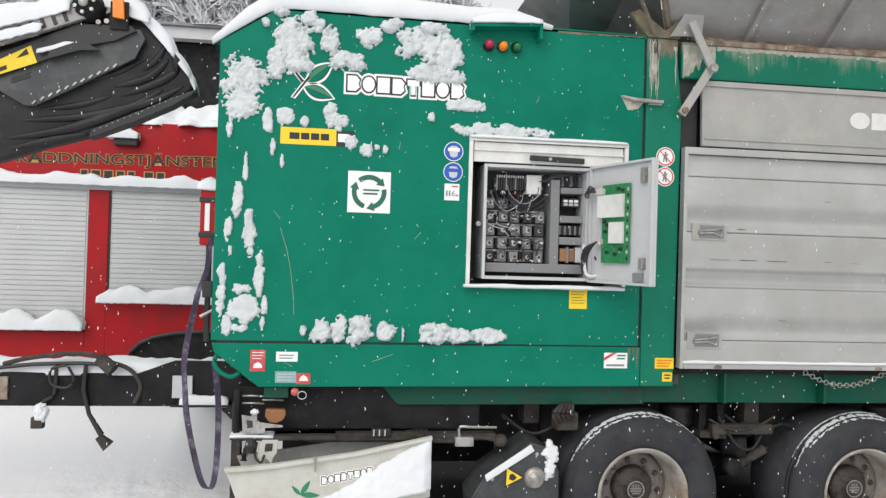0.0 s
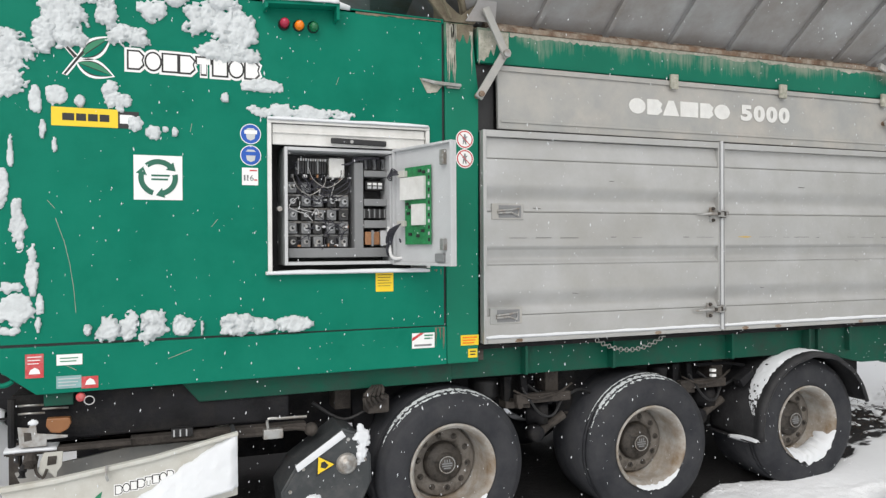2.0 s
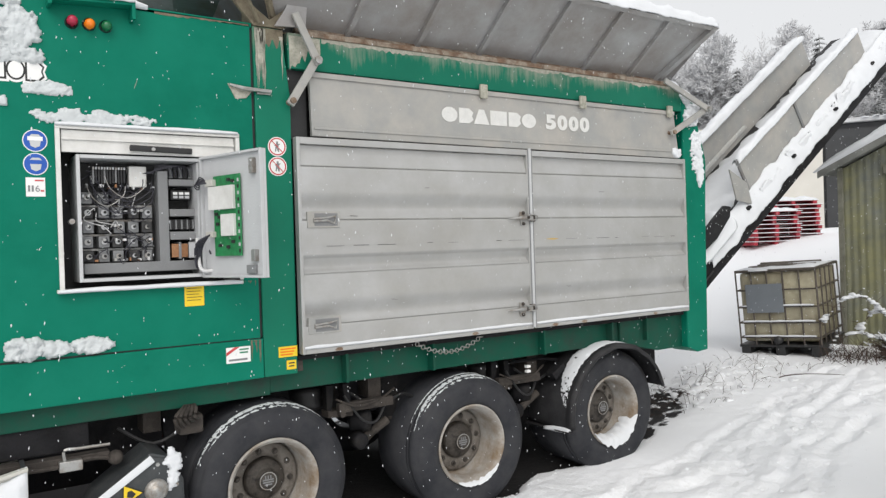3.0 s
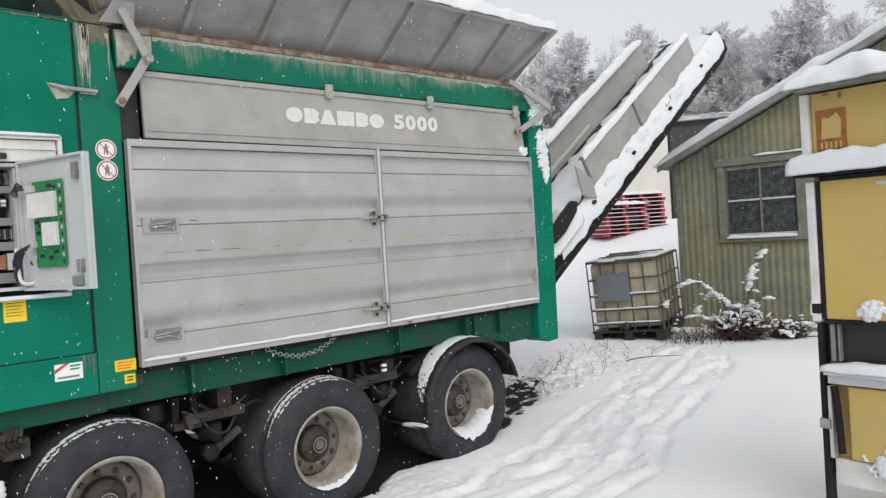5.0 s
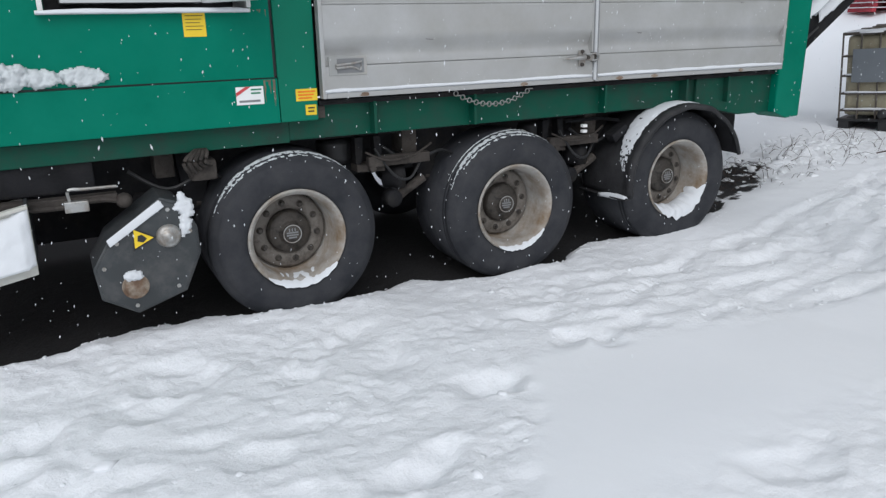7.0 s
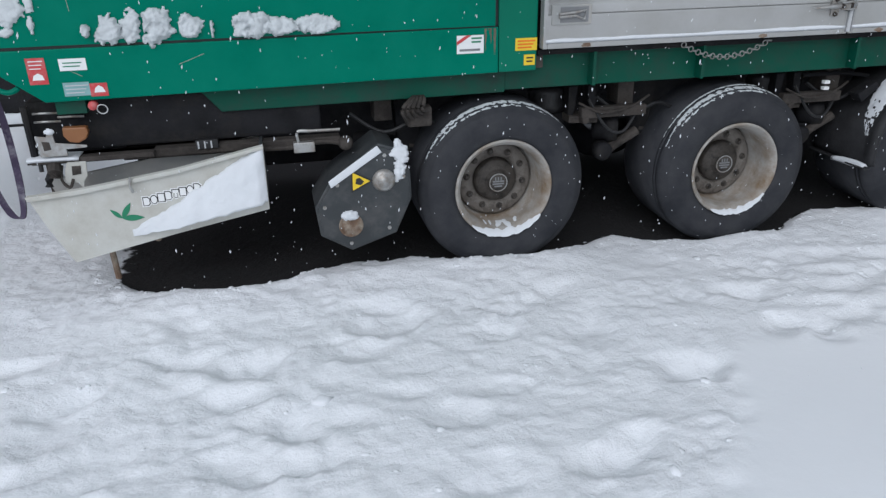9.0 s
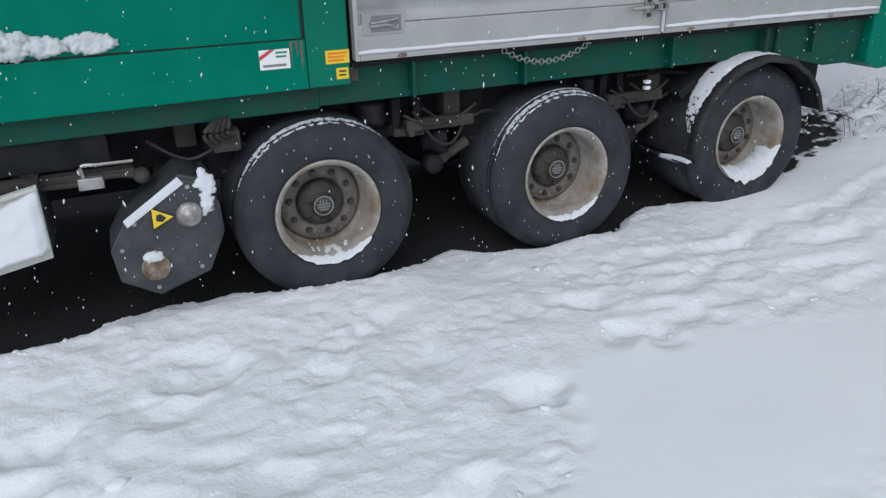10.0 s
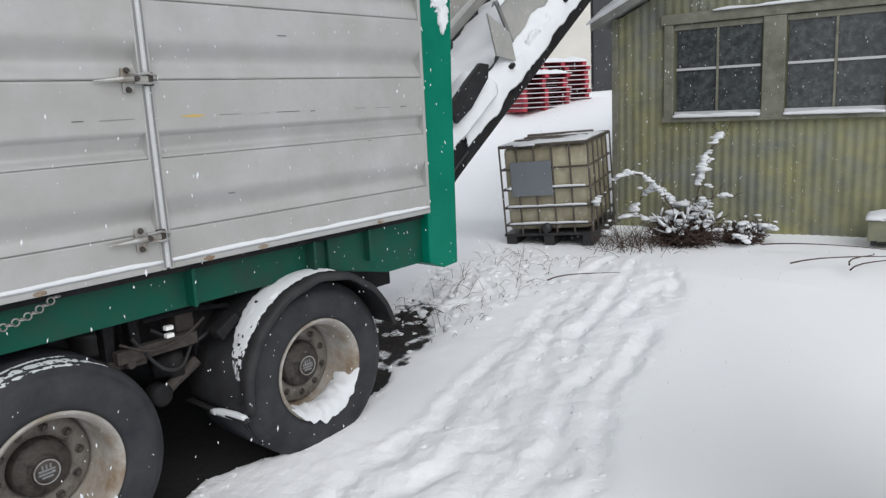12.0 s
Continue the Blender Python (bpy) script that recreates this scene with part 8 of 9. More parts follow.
# ---- snow on the machine ----
BIG = [(-0.341, 3.007, 0.137, 0.158), (-0.352, 2.866, 0.11, 0.089), (-0.143, 3.144, 0.062, 0.095), (-0.049, 3.258, 0.11, 0.158), (-0.004, 3.136, 0.072, 0.068), (-0.128, 3.444, 0.045, 0.028), (-0.22, 3.376, 0.023, 0.027), (0.044, 3.423, 0.056, 0.044), (0.103, 3.377, 0.035, 0.053), (0.18, 3.29, 0.057, 0.088), (0.292, 3.167, 0.124, 0.061)]
BIG += [(0.412, 3.331, 0.074, 0.07), (0.553, 3.409, 0.07, 0.045), (0.802, 3.409, 0.074, 0.036), (0.684, 3.307, 0.103, 0.089), (0.856, 3.268, 0.125, 0.137), (0.843, 3.121, 0.168, 0.054)]
LOW = [(1.039, 2.933, 0.131, 0.038), (0.814, 2.848, 0.021, 0.03), (-0.192, 2.776, 0.027, 0.078), (-0.092, 2.809, 0.054, 0.053), (0.031, 2.783, 0.024, 0.029), (0.186, 2.829, 0.045, 0.063), (0.254, 2.783, 0.065, 0.047), (0.311, 2.668, 0.04, 0.043), (0.417, 2.621, 0.038, 0.043), (0.479, 2.643, 0.018, 0.018), (0.53, 2.633, 0.017, 0.025), (-0.42, 2.719, 0.021, 0.07), (-0.159, 2.612, 0.016, 0.05), (-0.099, 2.523, 0.013, 0.054), (-0.316, 2.48, 0.014, 0.083)]
EDGE = [(-0.359, 2.282, 0.028, 0.102), (-0.41, 2.117, 0.021, 0.099), (-0.393, 1.98, 0.018, 0.046), (-0.279, 2.098, 0.037, 0.132), (-0.44, 1.727, 0.027, 0.138), (-0.217, 1.806, 0.028, 0.131), (-0.18, 1.627, 0.021, 0.066), (-0.322, 1.738, 0.053, 0.04), (-0.298, 1.608, 0.089, 0.083), (-0.399, 1.525, 0.03, 0.059), (-0.188, 1.534, 0.015, 0.041), (-0.327, 1.502, 0.063, 0.024)]
SILL = [(0.058, 1.492, 0.02, 0.03), (0.164, 1.485, 0.066, 0.074), (0.269, 1.512, 0.047, 0.083), (0.401, 1.502, 0.08, 0.085), (0.567, 1.492, 0.062, 0.064), (0.673, 1.482, 0.012, 0.045), (0.87, 1.493, 0.107, 0.061), (1.024, 1.474, 0.08, 0.047), (1.221, 1.48, 0.103, 0.043)]
for k, (x, z, rx, rz) in enumerate(BIG):
    snow(bm_stuck_snow(x, z, rx, rz, 0.0, 0.045 if k > 1 else 0.03, k * 3.1, 0.40, frost=0.45 if k == 0 else (0.2 if k in (1, 10) else 0.0)), "wet snow stuck to the green hood", SNOW_WET, group="snow on the hood")
for k, (x, z, rx, rz) in enumerate(LOW):
    snow(bm_stuck_snow(x, z, rx, rz, 0.0, 0.025, k * 2.7 + 150, 0.45, 0.005, frost=0.15 if k in (5, 6, 12, 13) else 0.0), "small lump of wet snow stuck to the green hood", SNOW_WET, group="snow on the hood")
for k, (x, z, rx, rz) in enumerate(EDGE):
    snow(bm_stuck_snow(x, z, rx, rz, 0.0, 0.022, k * 2.3 + 50, 0.62, 0.005), "ragged snow stuck to the hood's edge", SNOW_WET, group="snow on the hood")
for k, (x, z, rx, rz) in enumerate(SILL):
    snow(bm_stuck_snow(x, z, rx, rz, 0.0, 0.055, k * 1.7 + 90, 0.42), "lumps of snow on the hood seam", SNOW_WET, group="snow on the hood")
snow(bm_stuck_snow(1.24, 2.785, 0.33, 0.042, 0.0, 0.02, 33, 0.5, frost=0.5), "rime of snow above the cabinet", SNOW_WET, group="snow on the hood")
snow(bm_snow_strip((1.06, -0.03, 2.742), (2.10, -0.03, 2.742), (0, 0.04, 0), 0.016, 4.2, droop=0.0), "snow on top of the cabinet frame")
snow(bm_snow_strip((1.05, -0.05, 1.80), (2.09, -0.05, 1.80), (0, 0.05, 0), 0.012, 5.2, droop=0.004), "thin snow on the cabinet's lower frame")


def hood_roof_snow():
    """One smooth thick blanket over the hood's slanted and level roof, with a rounded lip."""
    bm = bmesh.new()
    line = [(-0.535, 3.235), (-0.44, 3.30), (-0.34, 3.366), (-0.26, 3.42), (-0.20, 3.455), (-0.14, 3.475), (-0.06, 3.482)] + [(0.04 + 0.055 * i, 3.482 - 0.0005 * i) for i in range(29)]
    sec = [(0.02, -0.006), (-0.006, -0.014), (-0.016, -0.006), (-0.024, 0.022), (-0.024, 0.056), (-0.014, 0.084), (0.01, 0.104), (0.06, 0.116), (0.2, 0.122), (0.6, 0.13), (1.3, 0.135), (2.3, 0.12), (2.5, 0.05)]
    g = []
    for i, (x, z) in enumerate(line):
        end = min(1.0, 0.35 + i / 3) * ease(len(line), len(line) - 7, i) ** 0.7
        row = []
        for y, h in sec:
            k = 1 + 0.16 * n3(x, y, 2, 2.2) + 0.05 * n3(x, y, 5, 7)
            row.append(bm.verts.new((x, y + 0.012 * n3(x, 0, 4, 4) + 0.006 * n3(x, h, 4, 13), z + h * (end if h > 0 else 1) * k + (0.008 * n3(x, 1, 7, 8) if h < 0.01 else 0.0))))
        g.append(row)
    for a, b in zip(g, g[1:]):
        for j in range(len(sec) - 1):
            bm.faces.new((a[j], a[j + 1], b[j + 1], b[j]))
    bm.faces.new(g[0])
    bmesh.ops.recalc_face_normals(bm, faces=bm.faces)
    snow(bm, "thick smooth snow on the hood roof", name="roof_snow")


hood_roof_snow()
snow(bm_snow_strip((1.04, -0.11, 3.455), (1.49, -0.11, 3.475), (0, 0.11, 0), 0.05, 2.4, droop=0.01), "snow on the lamp hood")
snow(bm_snow_strip((2.6, -0.47, 3.905), (6.42, -0.47, 3.905), (0, 0.16, 0), 0.10, 3.0, droop=0.02), "snow along the hopper's upper edge")
snow(bm_snow_strip((2.50, -0.05, 1.333), (4.47, -0.05, 1.333), (0, 0.022, 0), 0.012, 6.1, droop=0.002), "thin snow on the door's lower rim")
snow(bm_snow_strip((4.52, -0.05, 1.333), (6.42, -0.05, 1.333), (0, 0.022, 0), 0.016, 6.7, droop=0.002), "thin snow on the door's lower rim")
snow(bm_stuck_snow(6.34, 2.79, 0.06, 0.05, -0.013, 0.03, 71, 0.4), "snow in the flap's corner")
snow(bm_stuck_snow(6.60, 3.18, 0.10, 0.14, 0.0, 0.05, 72, 0.6), "snow stuck to the rear post", group="snow on the post")
snow(bm_stuck_snow(6.66, 2.82, 0.08, 0.2, 0.0, 0.04, 73, 0.6), "snow stuck to the rear post", group="snow on the post")
snow(bm_stuck_snow(6.52, 3.34, 0.08, 0.06, 0.0, 0.05, 74, 0.5), "snow stuck to the rear post", group="snow on the post")
snow(bm_stuck_snow(6.70, 2.60, 0.05, 0.10, 0.0, 0.03, 75, 0.6), "snow stuck to the rear post", group="snow on the post")
snow(bm_snow_strip((6.30, -0.05, 3.44), (6.62, 0.0, 3.34), (0, 0.3, 0), 0.10, 8.1), "snow on the post's top")


def tyre_snow(x, a0, a1, seed, y0=-0.09, y1=-0.035, r0=0.507, r1=0.536):
    """A thin ragged rime of snow on a tyre's shoulder."""
    bm = bmesh.new()
    n, rows = 90, 7
    g = []
    for i in range(n + 1):
        a = radians(a0 + (a1 - a0) * i / n)
        e = min(1.0, 5 * min(i, n - i) / n)
        row = []
        for j in range(rows + 1):
            c = j / rows
            wide = 0.35 + 0.65 * e * (0.75 + 0.5 * n3(i * 0.35, seed, 1))
            cc = 0.5 + (c - 0.5) * wide
            lift = 0.0025 + 0.004 * math.sin(math.pi * c) * (1 + n3(i * 0.5, j, seed))
            row.append(bm.verts.new((x + (r0 + (r1 - r0) * cc + lift) * math.cos(a), 0.115 + y0 + (y1 - y0) * cc, wheel_z(x) + (r0 + (r1 - r0) * cc + lift) * math.sin(a))))
        g.append(row)
    for i in range(n):
        for j in range(rows):
            if n3(i * 0.28, j * 0.5, seed + 5) + 0.5 * n3(i * 1.1, j * 1.2, seed + 8) < 0.85 * (1.2 - abs(2 * j / rows - 1)) - 0.6 * ease(0.72 * n, n, i) - 0.3 * ease(0.2 * n, 0, i):
                bm.faces.new((g[i][j], g[i][j + 1], g[i + 1][j + 1], g[i + 1][j]))
    bmesh.ops.recalc_face_normals(bm, faces=bm.faces)
    snow(bm, "thin rime of snow along the tyre's shoulder", SNOW_WET, name="tyre_snow")


tyre_snow(2.283, 46, 158, 1)
tyre_snow(3.878, 55, 160, 2)
tyre_snow(3.878, 75, 155, 3, -0.015, 0.002, 0.536, 0.536)


def rim_snow(x, a0, a1, seed, depth=0.06, spill=0.022):
    """Snow lying in the bottom of a wheel rim."""
    bm = bmesh.new()
    n = 60
    g = []
    for i in range(n + 1):
        a = radians(a0 + (a1 - a0) * i / n)
        e = math.sin(math.pi * i / n) ** 0.6
        row = []
        for j in range(7):
            c = j / 6
            thick = depth * e * (0.8 + 0.5 * n3(i * 0.25, j * 0.3, seed)) * (0.35 + 0.65 * (1 - (2 * c - 1) ** 2))
            rr = 0.306 - 0.03 * c - max(0.002, thick) + (spill * e ** (1 if spill < 0.05 else 3) * (0.8 + 0.7 * n3(i * 0.22, seed, 1) + 0.14 * n3(i * 0.8, seed, 4)) if j == 0 else 0)
            row.append(bm.verts.new((x + rr * math.cos(a), -0.008 + 0.006 * j if j < 2 else -0.005 + 0.030 * j, wheel_z(x) + rr * math.sin(a))))
        g.append(row)
    for p, q in zip(g, g[1:]):
        for j in range(6):
            bm.faces.new((p[j], p[j + 1], q[j + 1], q[j]))
    bmesh.ops.recalc_face_normals(bm, faces=bm.faces)
    snow(bm, "snow lying in the wheel rim", name="rim_snow")


rim_snow(2.283, 226, 322, 1, 0.032)
rim_snow(3.878, 240, 322, 2, 0.02)
rim_snow(5.422, 214, 345, 3, 0.075, 0.055)

# snow on the mudguard, housing, cover, beam and conveyor
bm = bmesh.new()
g = []
for i in range(61):
    a = radians(76 + 92 * i / 60)
    row = []
    for j in range(13):
        c = j / 12
        taper = math.sin(math.pi * min(1.0, 0.08 + i / 66)) ** 0.6
        y = -0.022 + 0.012 * n3(i * 0.3, 1, 6) + 0.17 * taper * (c + 0.12 * n3(i * 0.5, j * 0.6, 9))
        rr = 0.603 + 0.045 * y + 0.007 * taper * math.sin(math.pi * c) ** 0.5 * (1 + 0.5 * n3(i * 0.4, j * 0.6, 4))
        row.append(bm.verts.new((5.422 + rr * math.cos(a), y, gz + rr * math.sin(a))))
    g.append(row)
for i, (p, q) in enumerate(zip(g, g[1:])):
    for j in range(12):
        if n3(i * 0.55, j * 0.7, 3) + 0.8 * n3(i * 1.3, j * 1.3, 8) < 0.55 - 0.8 * ease(40, 60, i) + 0.25 * math.sin(math.pi * j / 12):
            bm.faces.new((p[j], p[j + 1], q[j + 1], q[j]))
bmesh.ops.recalc_face_normals(bm, faces=bm.faces)
snow(bm, "snow lying over the mudguard", name="guard_snow")
snow(bm_snow_strip((4.838, -0.07, 0.395), (4.815, 0.22, 0.39), (-0.035, 0, 0), 0.03, 5.5, droop=0.004), "snow along the mudguard's lower edge")
snow(bm_prism([(1.20, 0.625), (1.49, 0.815), (1.515, 0.775), (1.215, 0.585)], -0.112, -0.1, bevel=0.005), "strip of snow on the drive housing")
snow(bm_stuck_snow(1.62, 0.72, 0.05, 0.10, -0.1, 0.03, 83, 0.45), "snow on the housing's edge")
snow(bm_stuck_snow(1.315, 0.405, 0.045, 0.035, -0.1, 0.03, 84, 0.3), "cap of snow on the lower shaft")


def cover_snow():
    bm = bmesh.new()
    n = 44
    vs = {}
    for i in range(n + 1):
        for j in range(19):
            t, c = i / n, j / 18
            x = 0.12 + 0.74 * t
            top = 0.40 + 0.08 + 0.29 * t ** 1.1 + 0.10 * t + 0.015 * n3(x, 0, 3, 12) + 0.012 * n3(x, 0, 5, 37)
            top = min(top, 0.895 - 0.0 * t) if t > 0.55 else top - 0.03 * (1 - t)
            low = 0.345 + 0.25 * (x + 0.2) * 0.8 + 0.01 * n3(x, 1, 3, 20)
            top = max(top, low + 0.004)
            z = low + (top - low) * c
            d = 0.07 * (1 - c) ** 0.6 * min(1, 3 * t) * (1 if t < 0.97 else 0.6) + 0.010 * fbm(x, z, 2, 14) + 0.005 * froth(x, z, 3, 40)
            vs[i, j] = bm.verts.new((x, -0.113 - max(0.002, d), z))
    for i in range(n):
        for j in range(18):
            bm.faces.new((vs[i, j], vs[i + 1, j], vs[i + 1, j + 1], vs[i, j + 1]))
    rim = [e for e in bm.edges if e.is_boundary]
    r = bmesh.ops.extrude_edge_only(bm, edges=rim)
    for v in r["geom"]:
        if isinstance(v, bmesh.types.BMVert):
            v.co.y = -0.105
    bmesh.ops.recalc_face_normals(bm, faces=bm.faces)
    snow(bm, "drift of snow lying against the white cover")


cover_snow()
snow(bm_snow_strip((-0.84, 0.86, 0.86), (-0.50, 0.86, 0.86), (0, 0.085, 0), 0.085, 21.0, droop=0.01), "heap of snow caught on the beam's lower flange")
snow(bm_snow_strip((-4.5, 0.94, 1.07), (-0.4, 0.94, 1.08), (0, 0.3, 0), 0.09, 10.3, droop=0.02), "snow lying along the towing beam")
snow(bm_snow_strip((-0.36, -0.01, 0.845), (-0.10, -0.01, 0.845), (0, 0.13, 0), 0.014, 10.9, droop=0.0), "dusting of snow on the step plate")
snow(bm_snow_strip((-0.62, 0.1, 2.36), (-0.48, 0.1, 2.36), (0, 0.12, 0), 0.09, 11.9, droop=0.01), "snow on the reflector post")
snow(bm_stuck_snow(-0.215, 0.995, 0.025, 0.018, -0.01, 0.02, 96, 0.3, 0.004), "dab of snow on the bent bracket")
snow(bm_stuck_snow(-1.78, 0.80, 0.05, 0.06, 0.9, 0.05, 95, 0.3), "snow on the hanging plug")


def conveyor_snow(y0, y1, d0, d1, h, thick, seed, label):
    p, q = slope(d0, h), slope(d1, h)
    snow(bm_snow_strip((p[0], y0, p[1]), (q[0], y0, q[1]), (0, y1 - y0, 0), thick, seed, 0.05, 8, 0.02), label, name="conveyor_snow")


a, b = slope(0.1, -0.10), slope(5.45, -0.08)
snow(bm_snow_strip((a[0], 0.60, a[1]), (b[0], 0.60, b[1]), (0, 0.125, 0.26), 0.10, 1, 0.045, 10, 0.03, 0.15, 1.3), "thick snow on the conveyor's near frame", name="conveyor_snow")
conveyor_snow(0.76, 1.6, -0.6, 5.6, 0.05, 0.14, 2, "deep snow lying on the conveyor belt")
conveyor_snow(1.53, 1.68, 0.8, 4.85, 0.57, 0.10, 3, "snow on the far side board")
conveyor_snow(0.68, 0.77, 1.3, 4.7, 0.53, 0.075, 4, "snow on the near side board")
conveyor_snow(0.55, 1.0, -0.7, 0.7, 0.05, 0.22, 5, "heap of snow at the conveyor's foot")

for k in range(22):
    c = slope(0.2 + 0.24 * k + 0.08 * math.sin(5 * k), 0.0 + 0.03 * math.sin(3.3 * k))
    s = snow(bm_stuck_snow(0, 0, 0.14 + 0.05 * math.sin(2.1 * k), 0.065 + 0.025 * math.sin(k), 0.0, 0.04, 120 + k, 0.5, 0.012), "snow stuck to the conveyor's black frame", name="conveyor_snow", group="snow on the conveyor frame")
    s.matrix_basis = pose(c[0], 0.655, c[1], 0, -math.degrees(SL), 0)

# ---- trees ----


def bm_branch(bm, p, v, l, r, depth, tips, rnd):
    pts, rad = [p.copy()], [r]
    k = 4 if depth > 1 else 3
    for i in range(k):
        v = (v + Vector((rnd.uniform(-0.2, 0.2), rnd.uniform(-0.2, 0.2), rnd.uniform(-0.02, 0.12)))).normalized()
        p = p + v * l / k
        pts.append(p.copy())
        rad.append(max(r * (1 - 0.6 * (i + 1) / k), 0.02 if depth <= 1 else 0.01))
    bm_tube(pts, rad, 5 if depth > 2 else 3, bm)
    if depth == 0:
        return
    for i in range(1, k + 1):
        for _ in range(2 if depth > 1 else 3):
            a = rnd.uniform(0, 6.28)
            u = v.cross(Vector((0.3, 0.5, 0.8))).normalized()
            w = v.cross(u)
            d = (v * rnd.uniform(0.5, 1.0) + (u * math.cos(a) + w * math.sin(a)) * 0.8).normalized()
            bm_branch(tips if depth <= 2 else bm, pts[i], d, l * rnd.uniform(0.42, 0.62), rad[i] * 0.55, depth - 1, tips, rnd)


def tree_kind(seed, height):
    rnd = random.Random(seed)
    t = thing("birch_tree", "bare tall tree with frosted twigs at the wood's edge, paled for haze", "tree", group="trees behind the yard")
    trunk, twigs = bmesh.new(), bmesh.new()
    pts, rad = [], []
    for i in range(9):
        pts.append((0.25 * math.sin(i * 0.8 + seed), 0.2 * math.cos(i * 0.6 + seed), height * 0.92 * i / 8))
        rad.append(0.16 * (1 - i / 8) ** 0.8 + 0.02)
    bm_tube(pts, rad, 7, trunk)
    for i in range(2, 9):
        for _ in range(3 if i < 8 else 2):
            a = rnd.uniform(0, 6.28)
            v = Vector((math.cos(a), math.sin(a), rnd.uniform(0.5, 1.3))).normalized()
            bm_branch(trunk, Vector(pts[i]), v, height * rnd.uniform(0.15, 0.24) * (1.25 - 0.07 * i), rad[i] * 0.45, 3, twigs, rnd)
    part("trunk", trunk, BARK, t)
    part("crown", twigs, FROST_HAZE, t)
    return t


def spruce_kind(seed, height):
    rnd = random.Random(seed)
    t = thing("spruce_tree", "spruce paled for haze, with snow on its drooping branches", "tree", group="trees behind the yard")
    part("trunk", bm_tube([(0, 0, 0), (0, 0, height)], [0.16, 0.02], 7), BARK, t)
    green, white = bmesh.new(), bmesh.new()
    n = int(height * 3.2)
    for i in range(n):
        z = height * (0.08 + 0.92 * i / n)
        reach = 0.24 * height * (1 - i / n) ** 0.85 + 0.12
        for k in range(9):
            a = rnd.uniform(0, 6.28)
            l = reach * rnd.uniform(0.7, 1.1)
            d = Vector((math.cos(a), math.sin(a), 0))
            s = Vector((-d.y, d.x, 0))
            for j in range(5):
                f = 0.2 + 0.8 * j / 4
                c = d * l * f + Vector((0, 0, z - 0.28 * l * f * f + 0.05))
                w = l * 0.20 * (1.15 - f) + 0.06
                for sg in (-1, 1):
                    o = c + s * sg * w * rnd.uniform(0.6, 1.2) + d * 0.3 * w + Vector((0, 0, -0.18 * w - 0.04))
                    p2 = c + d * l * 0.22
                    green.faces.new([green.verts.new(q) for q in (c, o, p2 + Vector((0, 0, -0.06)))])
                    if rnd.random() < 0.7:
                        up = Vector((0, 0, 0.05))
                        white.faces.new([white.verts.new(q) for q in (c + up, c + (o - c) * 0.75 + up, c + (p2 - c) * 0.85 + up)])
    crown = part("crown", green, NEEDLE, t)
    part("crown_snow", white, SNOW, crown)
    return t


kinds = [tree_kind(k, h) for k, h in ((1, 11.0), (2, 12.5), (3, 10.0))] + [spruce_kind(7, 12.0), spruce_kind(8, 9.0)]
random.seed(77)
spots = []
for k in range(210):
    ang = 4 + 60 * (k + random.uniform(-0.5, 0.5)) / 210
    dist = random.uniform(40, 75)
    spots.append((ang, dist, 3 if k % 9 == 4 else (4 if k % 13 == 6 else k % 3)))
spots += [(43, 26, 4), (40.5, 31, 3), (46, 24, 4)]
first = {}
for ang, dist, kind in spots:
    x, y = dist * math.cos(radians(ang)), -4 + dist * math.sin(radians(ang))
    m = Matrix.Translation((x, y, base_height(x, y) - 0.3)) @ pose(0, 0, 0, 0, 0, random.uniform(0, 360))
    if kind in first:
        o = copy_thing(kinds[kind], m)
    else:
        o, first[kind] = kinds[kind], 1
        o.matrix_basis = m
    s = random.uniform(0.60, 0.95) * dist / 50 * (1.12 if kind > 2 else 1.0)
    o.scale = (s, s, s)

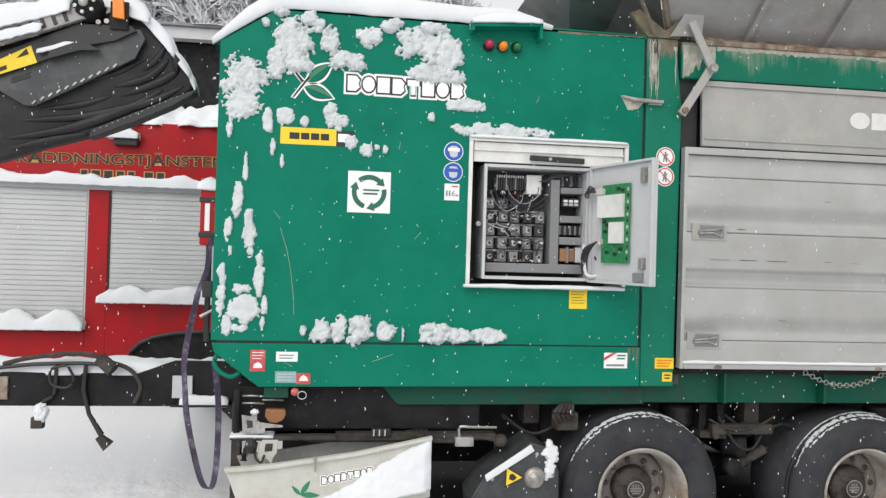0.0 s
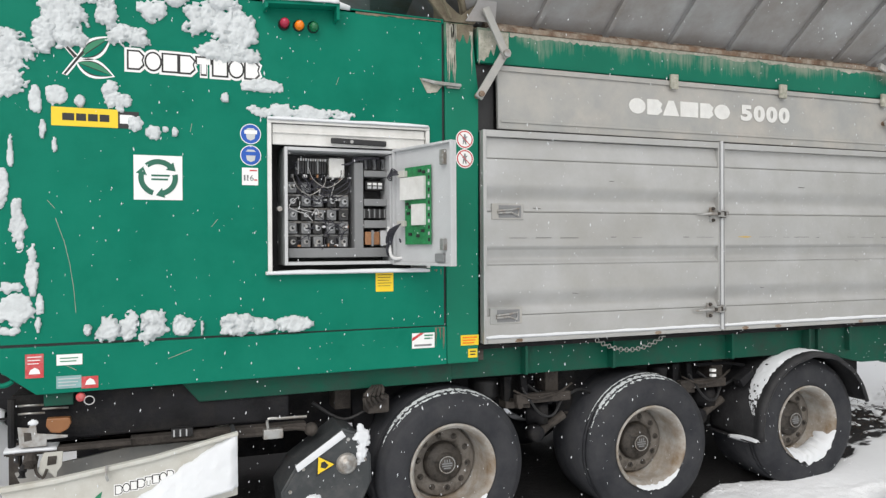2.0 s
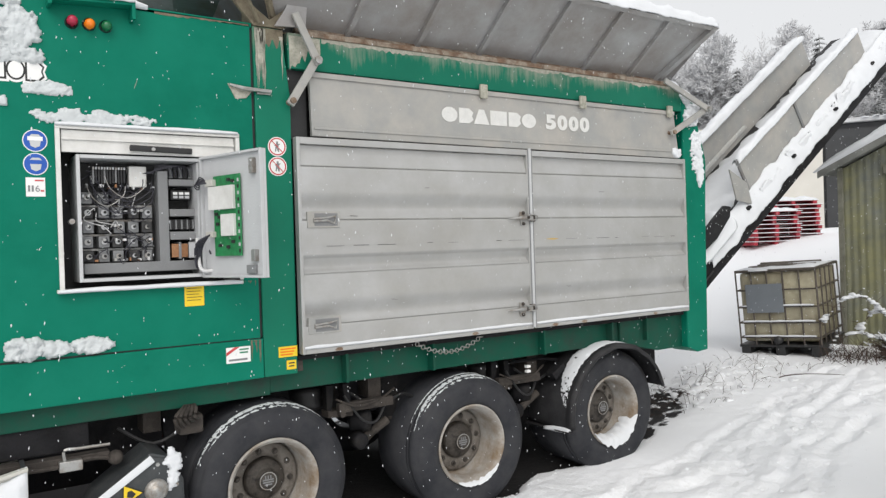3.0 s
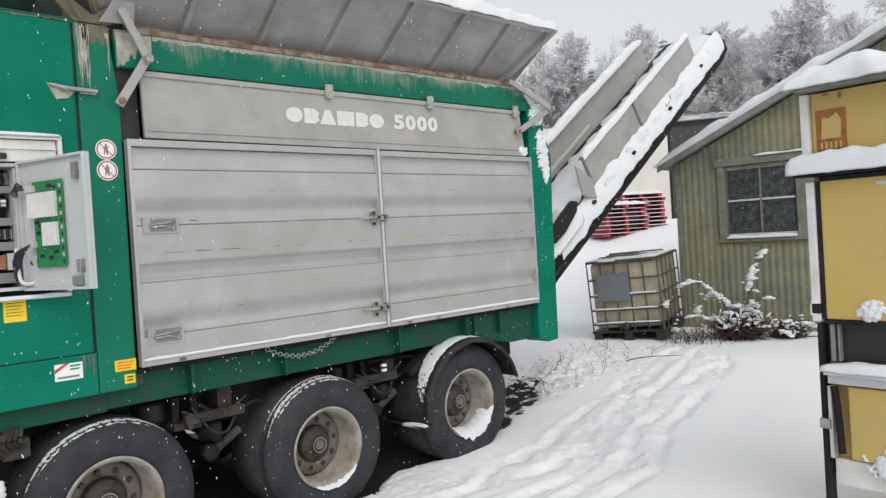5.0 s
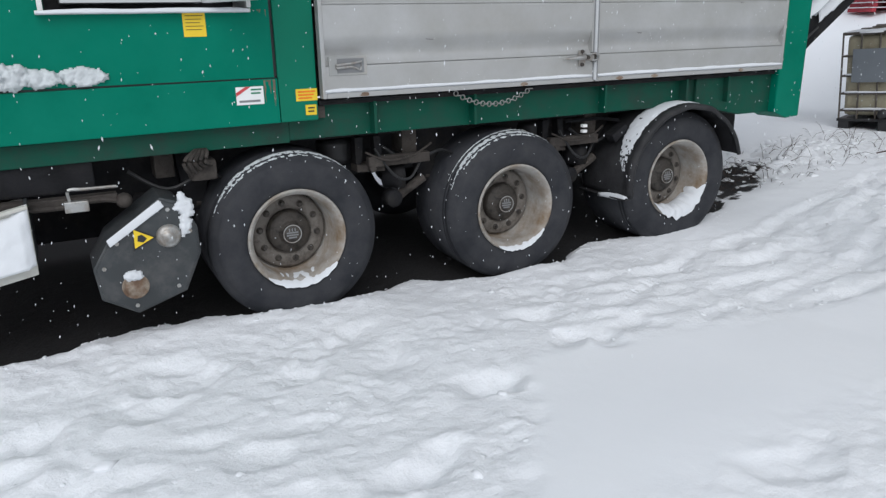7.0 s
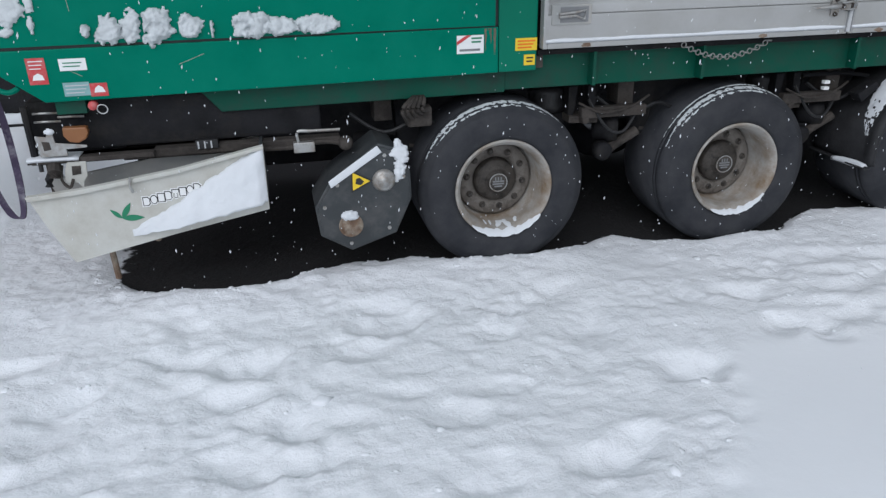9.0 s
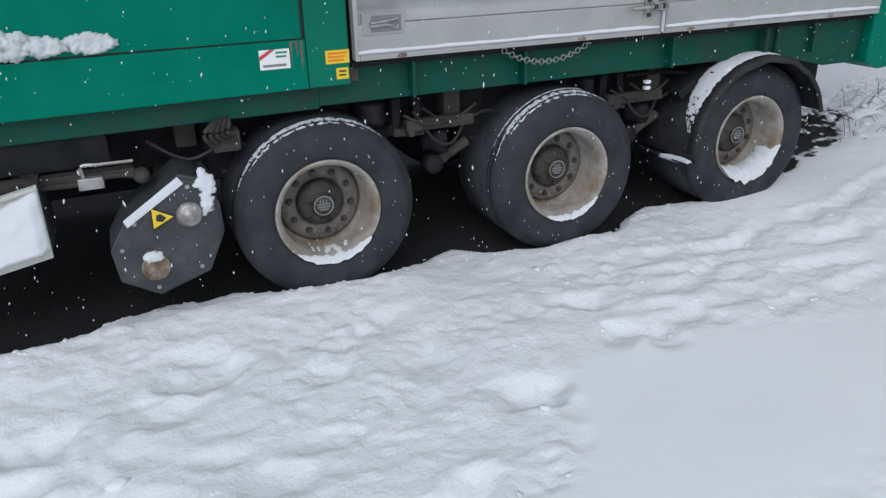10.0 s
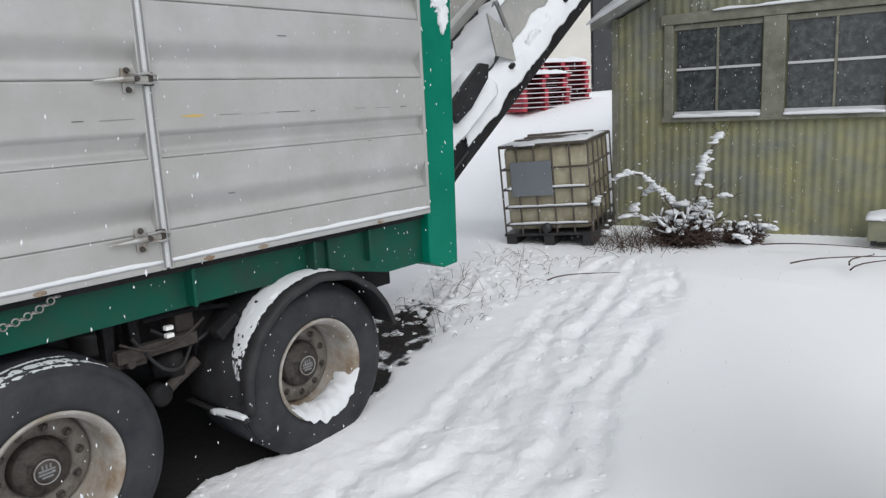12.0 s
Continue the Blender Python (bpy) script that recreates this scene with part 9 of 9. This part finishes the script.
# dark building and frosted shrubs behind the fire engine
barn = thing("dark_barn", "dark timber building with a snow-edged roof", "building", Matrix.Translation((-6.5, 13.0, 0)))
part("wall", bm_box(-9, 6.0, 0, 6, 0, 6.69, 0.02), BLACK_STEEL, barn)
part("roof", bm_box(-9.2, 6.2, -0.5, 6.5, 6.95, 7.02, 0.01), MIDGREY, barn)
part("fascia", bm_box(-9.2, 6.2, -0.4, -0.1, 6.69, 6.945, 0.01), PALEGREY, barn)
for k in range(9):
    part("wall_batten", bm_box(-3 + k, -2.95 + k, -0.04, -0.001, 0.2, 6.4), BLACK, barn)
s = snow(bm_snow_strip((-9.2, -0.5, 7.02), (6.2, -0.5, 7.02), (0, 6.5, 0), 0.12, 3, 0.15, wave=0.3), "snow on the barn roof", name="roof_snow")
s.matrix_basis = Matrix.Translation((-6.5, 13.0, 0))
random.seed(4)
for k in range(16):
    o = copy_thing(kinds[k % 3], Matrix.Translation((-11 + 0.9 * k, 21 + 2 * (k % 3) + random.uniform(-1, 2), 0)) @ pose(0, 0, 0, 0, 0, 51 * k))
    o.scale = (1.2, 1.2, 1.2)

# ---- snow in the air ----
rnd = random.Random(31)
bm = bmesh.new()
for k in range(5600):
    c = Vector((rnd.uniform(-2.5, 9.0), rnd.uniform(-2.3, -0.2), rnd.uniform(0.25, 4.2)))
    r = rnd.choice((0.0012, 0.0016, 0.002, 0.0026))
    l = r * rnd.uniform(1.0, 3.6)
    tilt = Vector((rnd.uniform(-0.3, 0.3), rnd.uniform(-0.3, 0.3), 1)).normalized()
    u = tilt.cross(Vector((0, 1, 0))).normalized()
    w = tilt.cross(u)
    top, low = bm.verts.new(c + tilt * l), bm.verts.new(c - tilt * l)
    ring = [bm.verts.new(c + r * (math.cos(a) * u + math.sin(a) * w)) for a in (0, 1.57, 3.14, 4.71)]
    for i in range(4):
        bm.faces.new((ring[i], ring[(i + 1) % 4], top))
        bm.faces.new((ring[(i + 1) % 4], ring[i], low))
tagged(part("falling_snow", bm, SNOW), "small snowflakes drifting in the air before the machine", "snowflakes", kind="stuff")
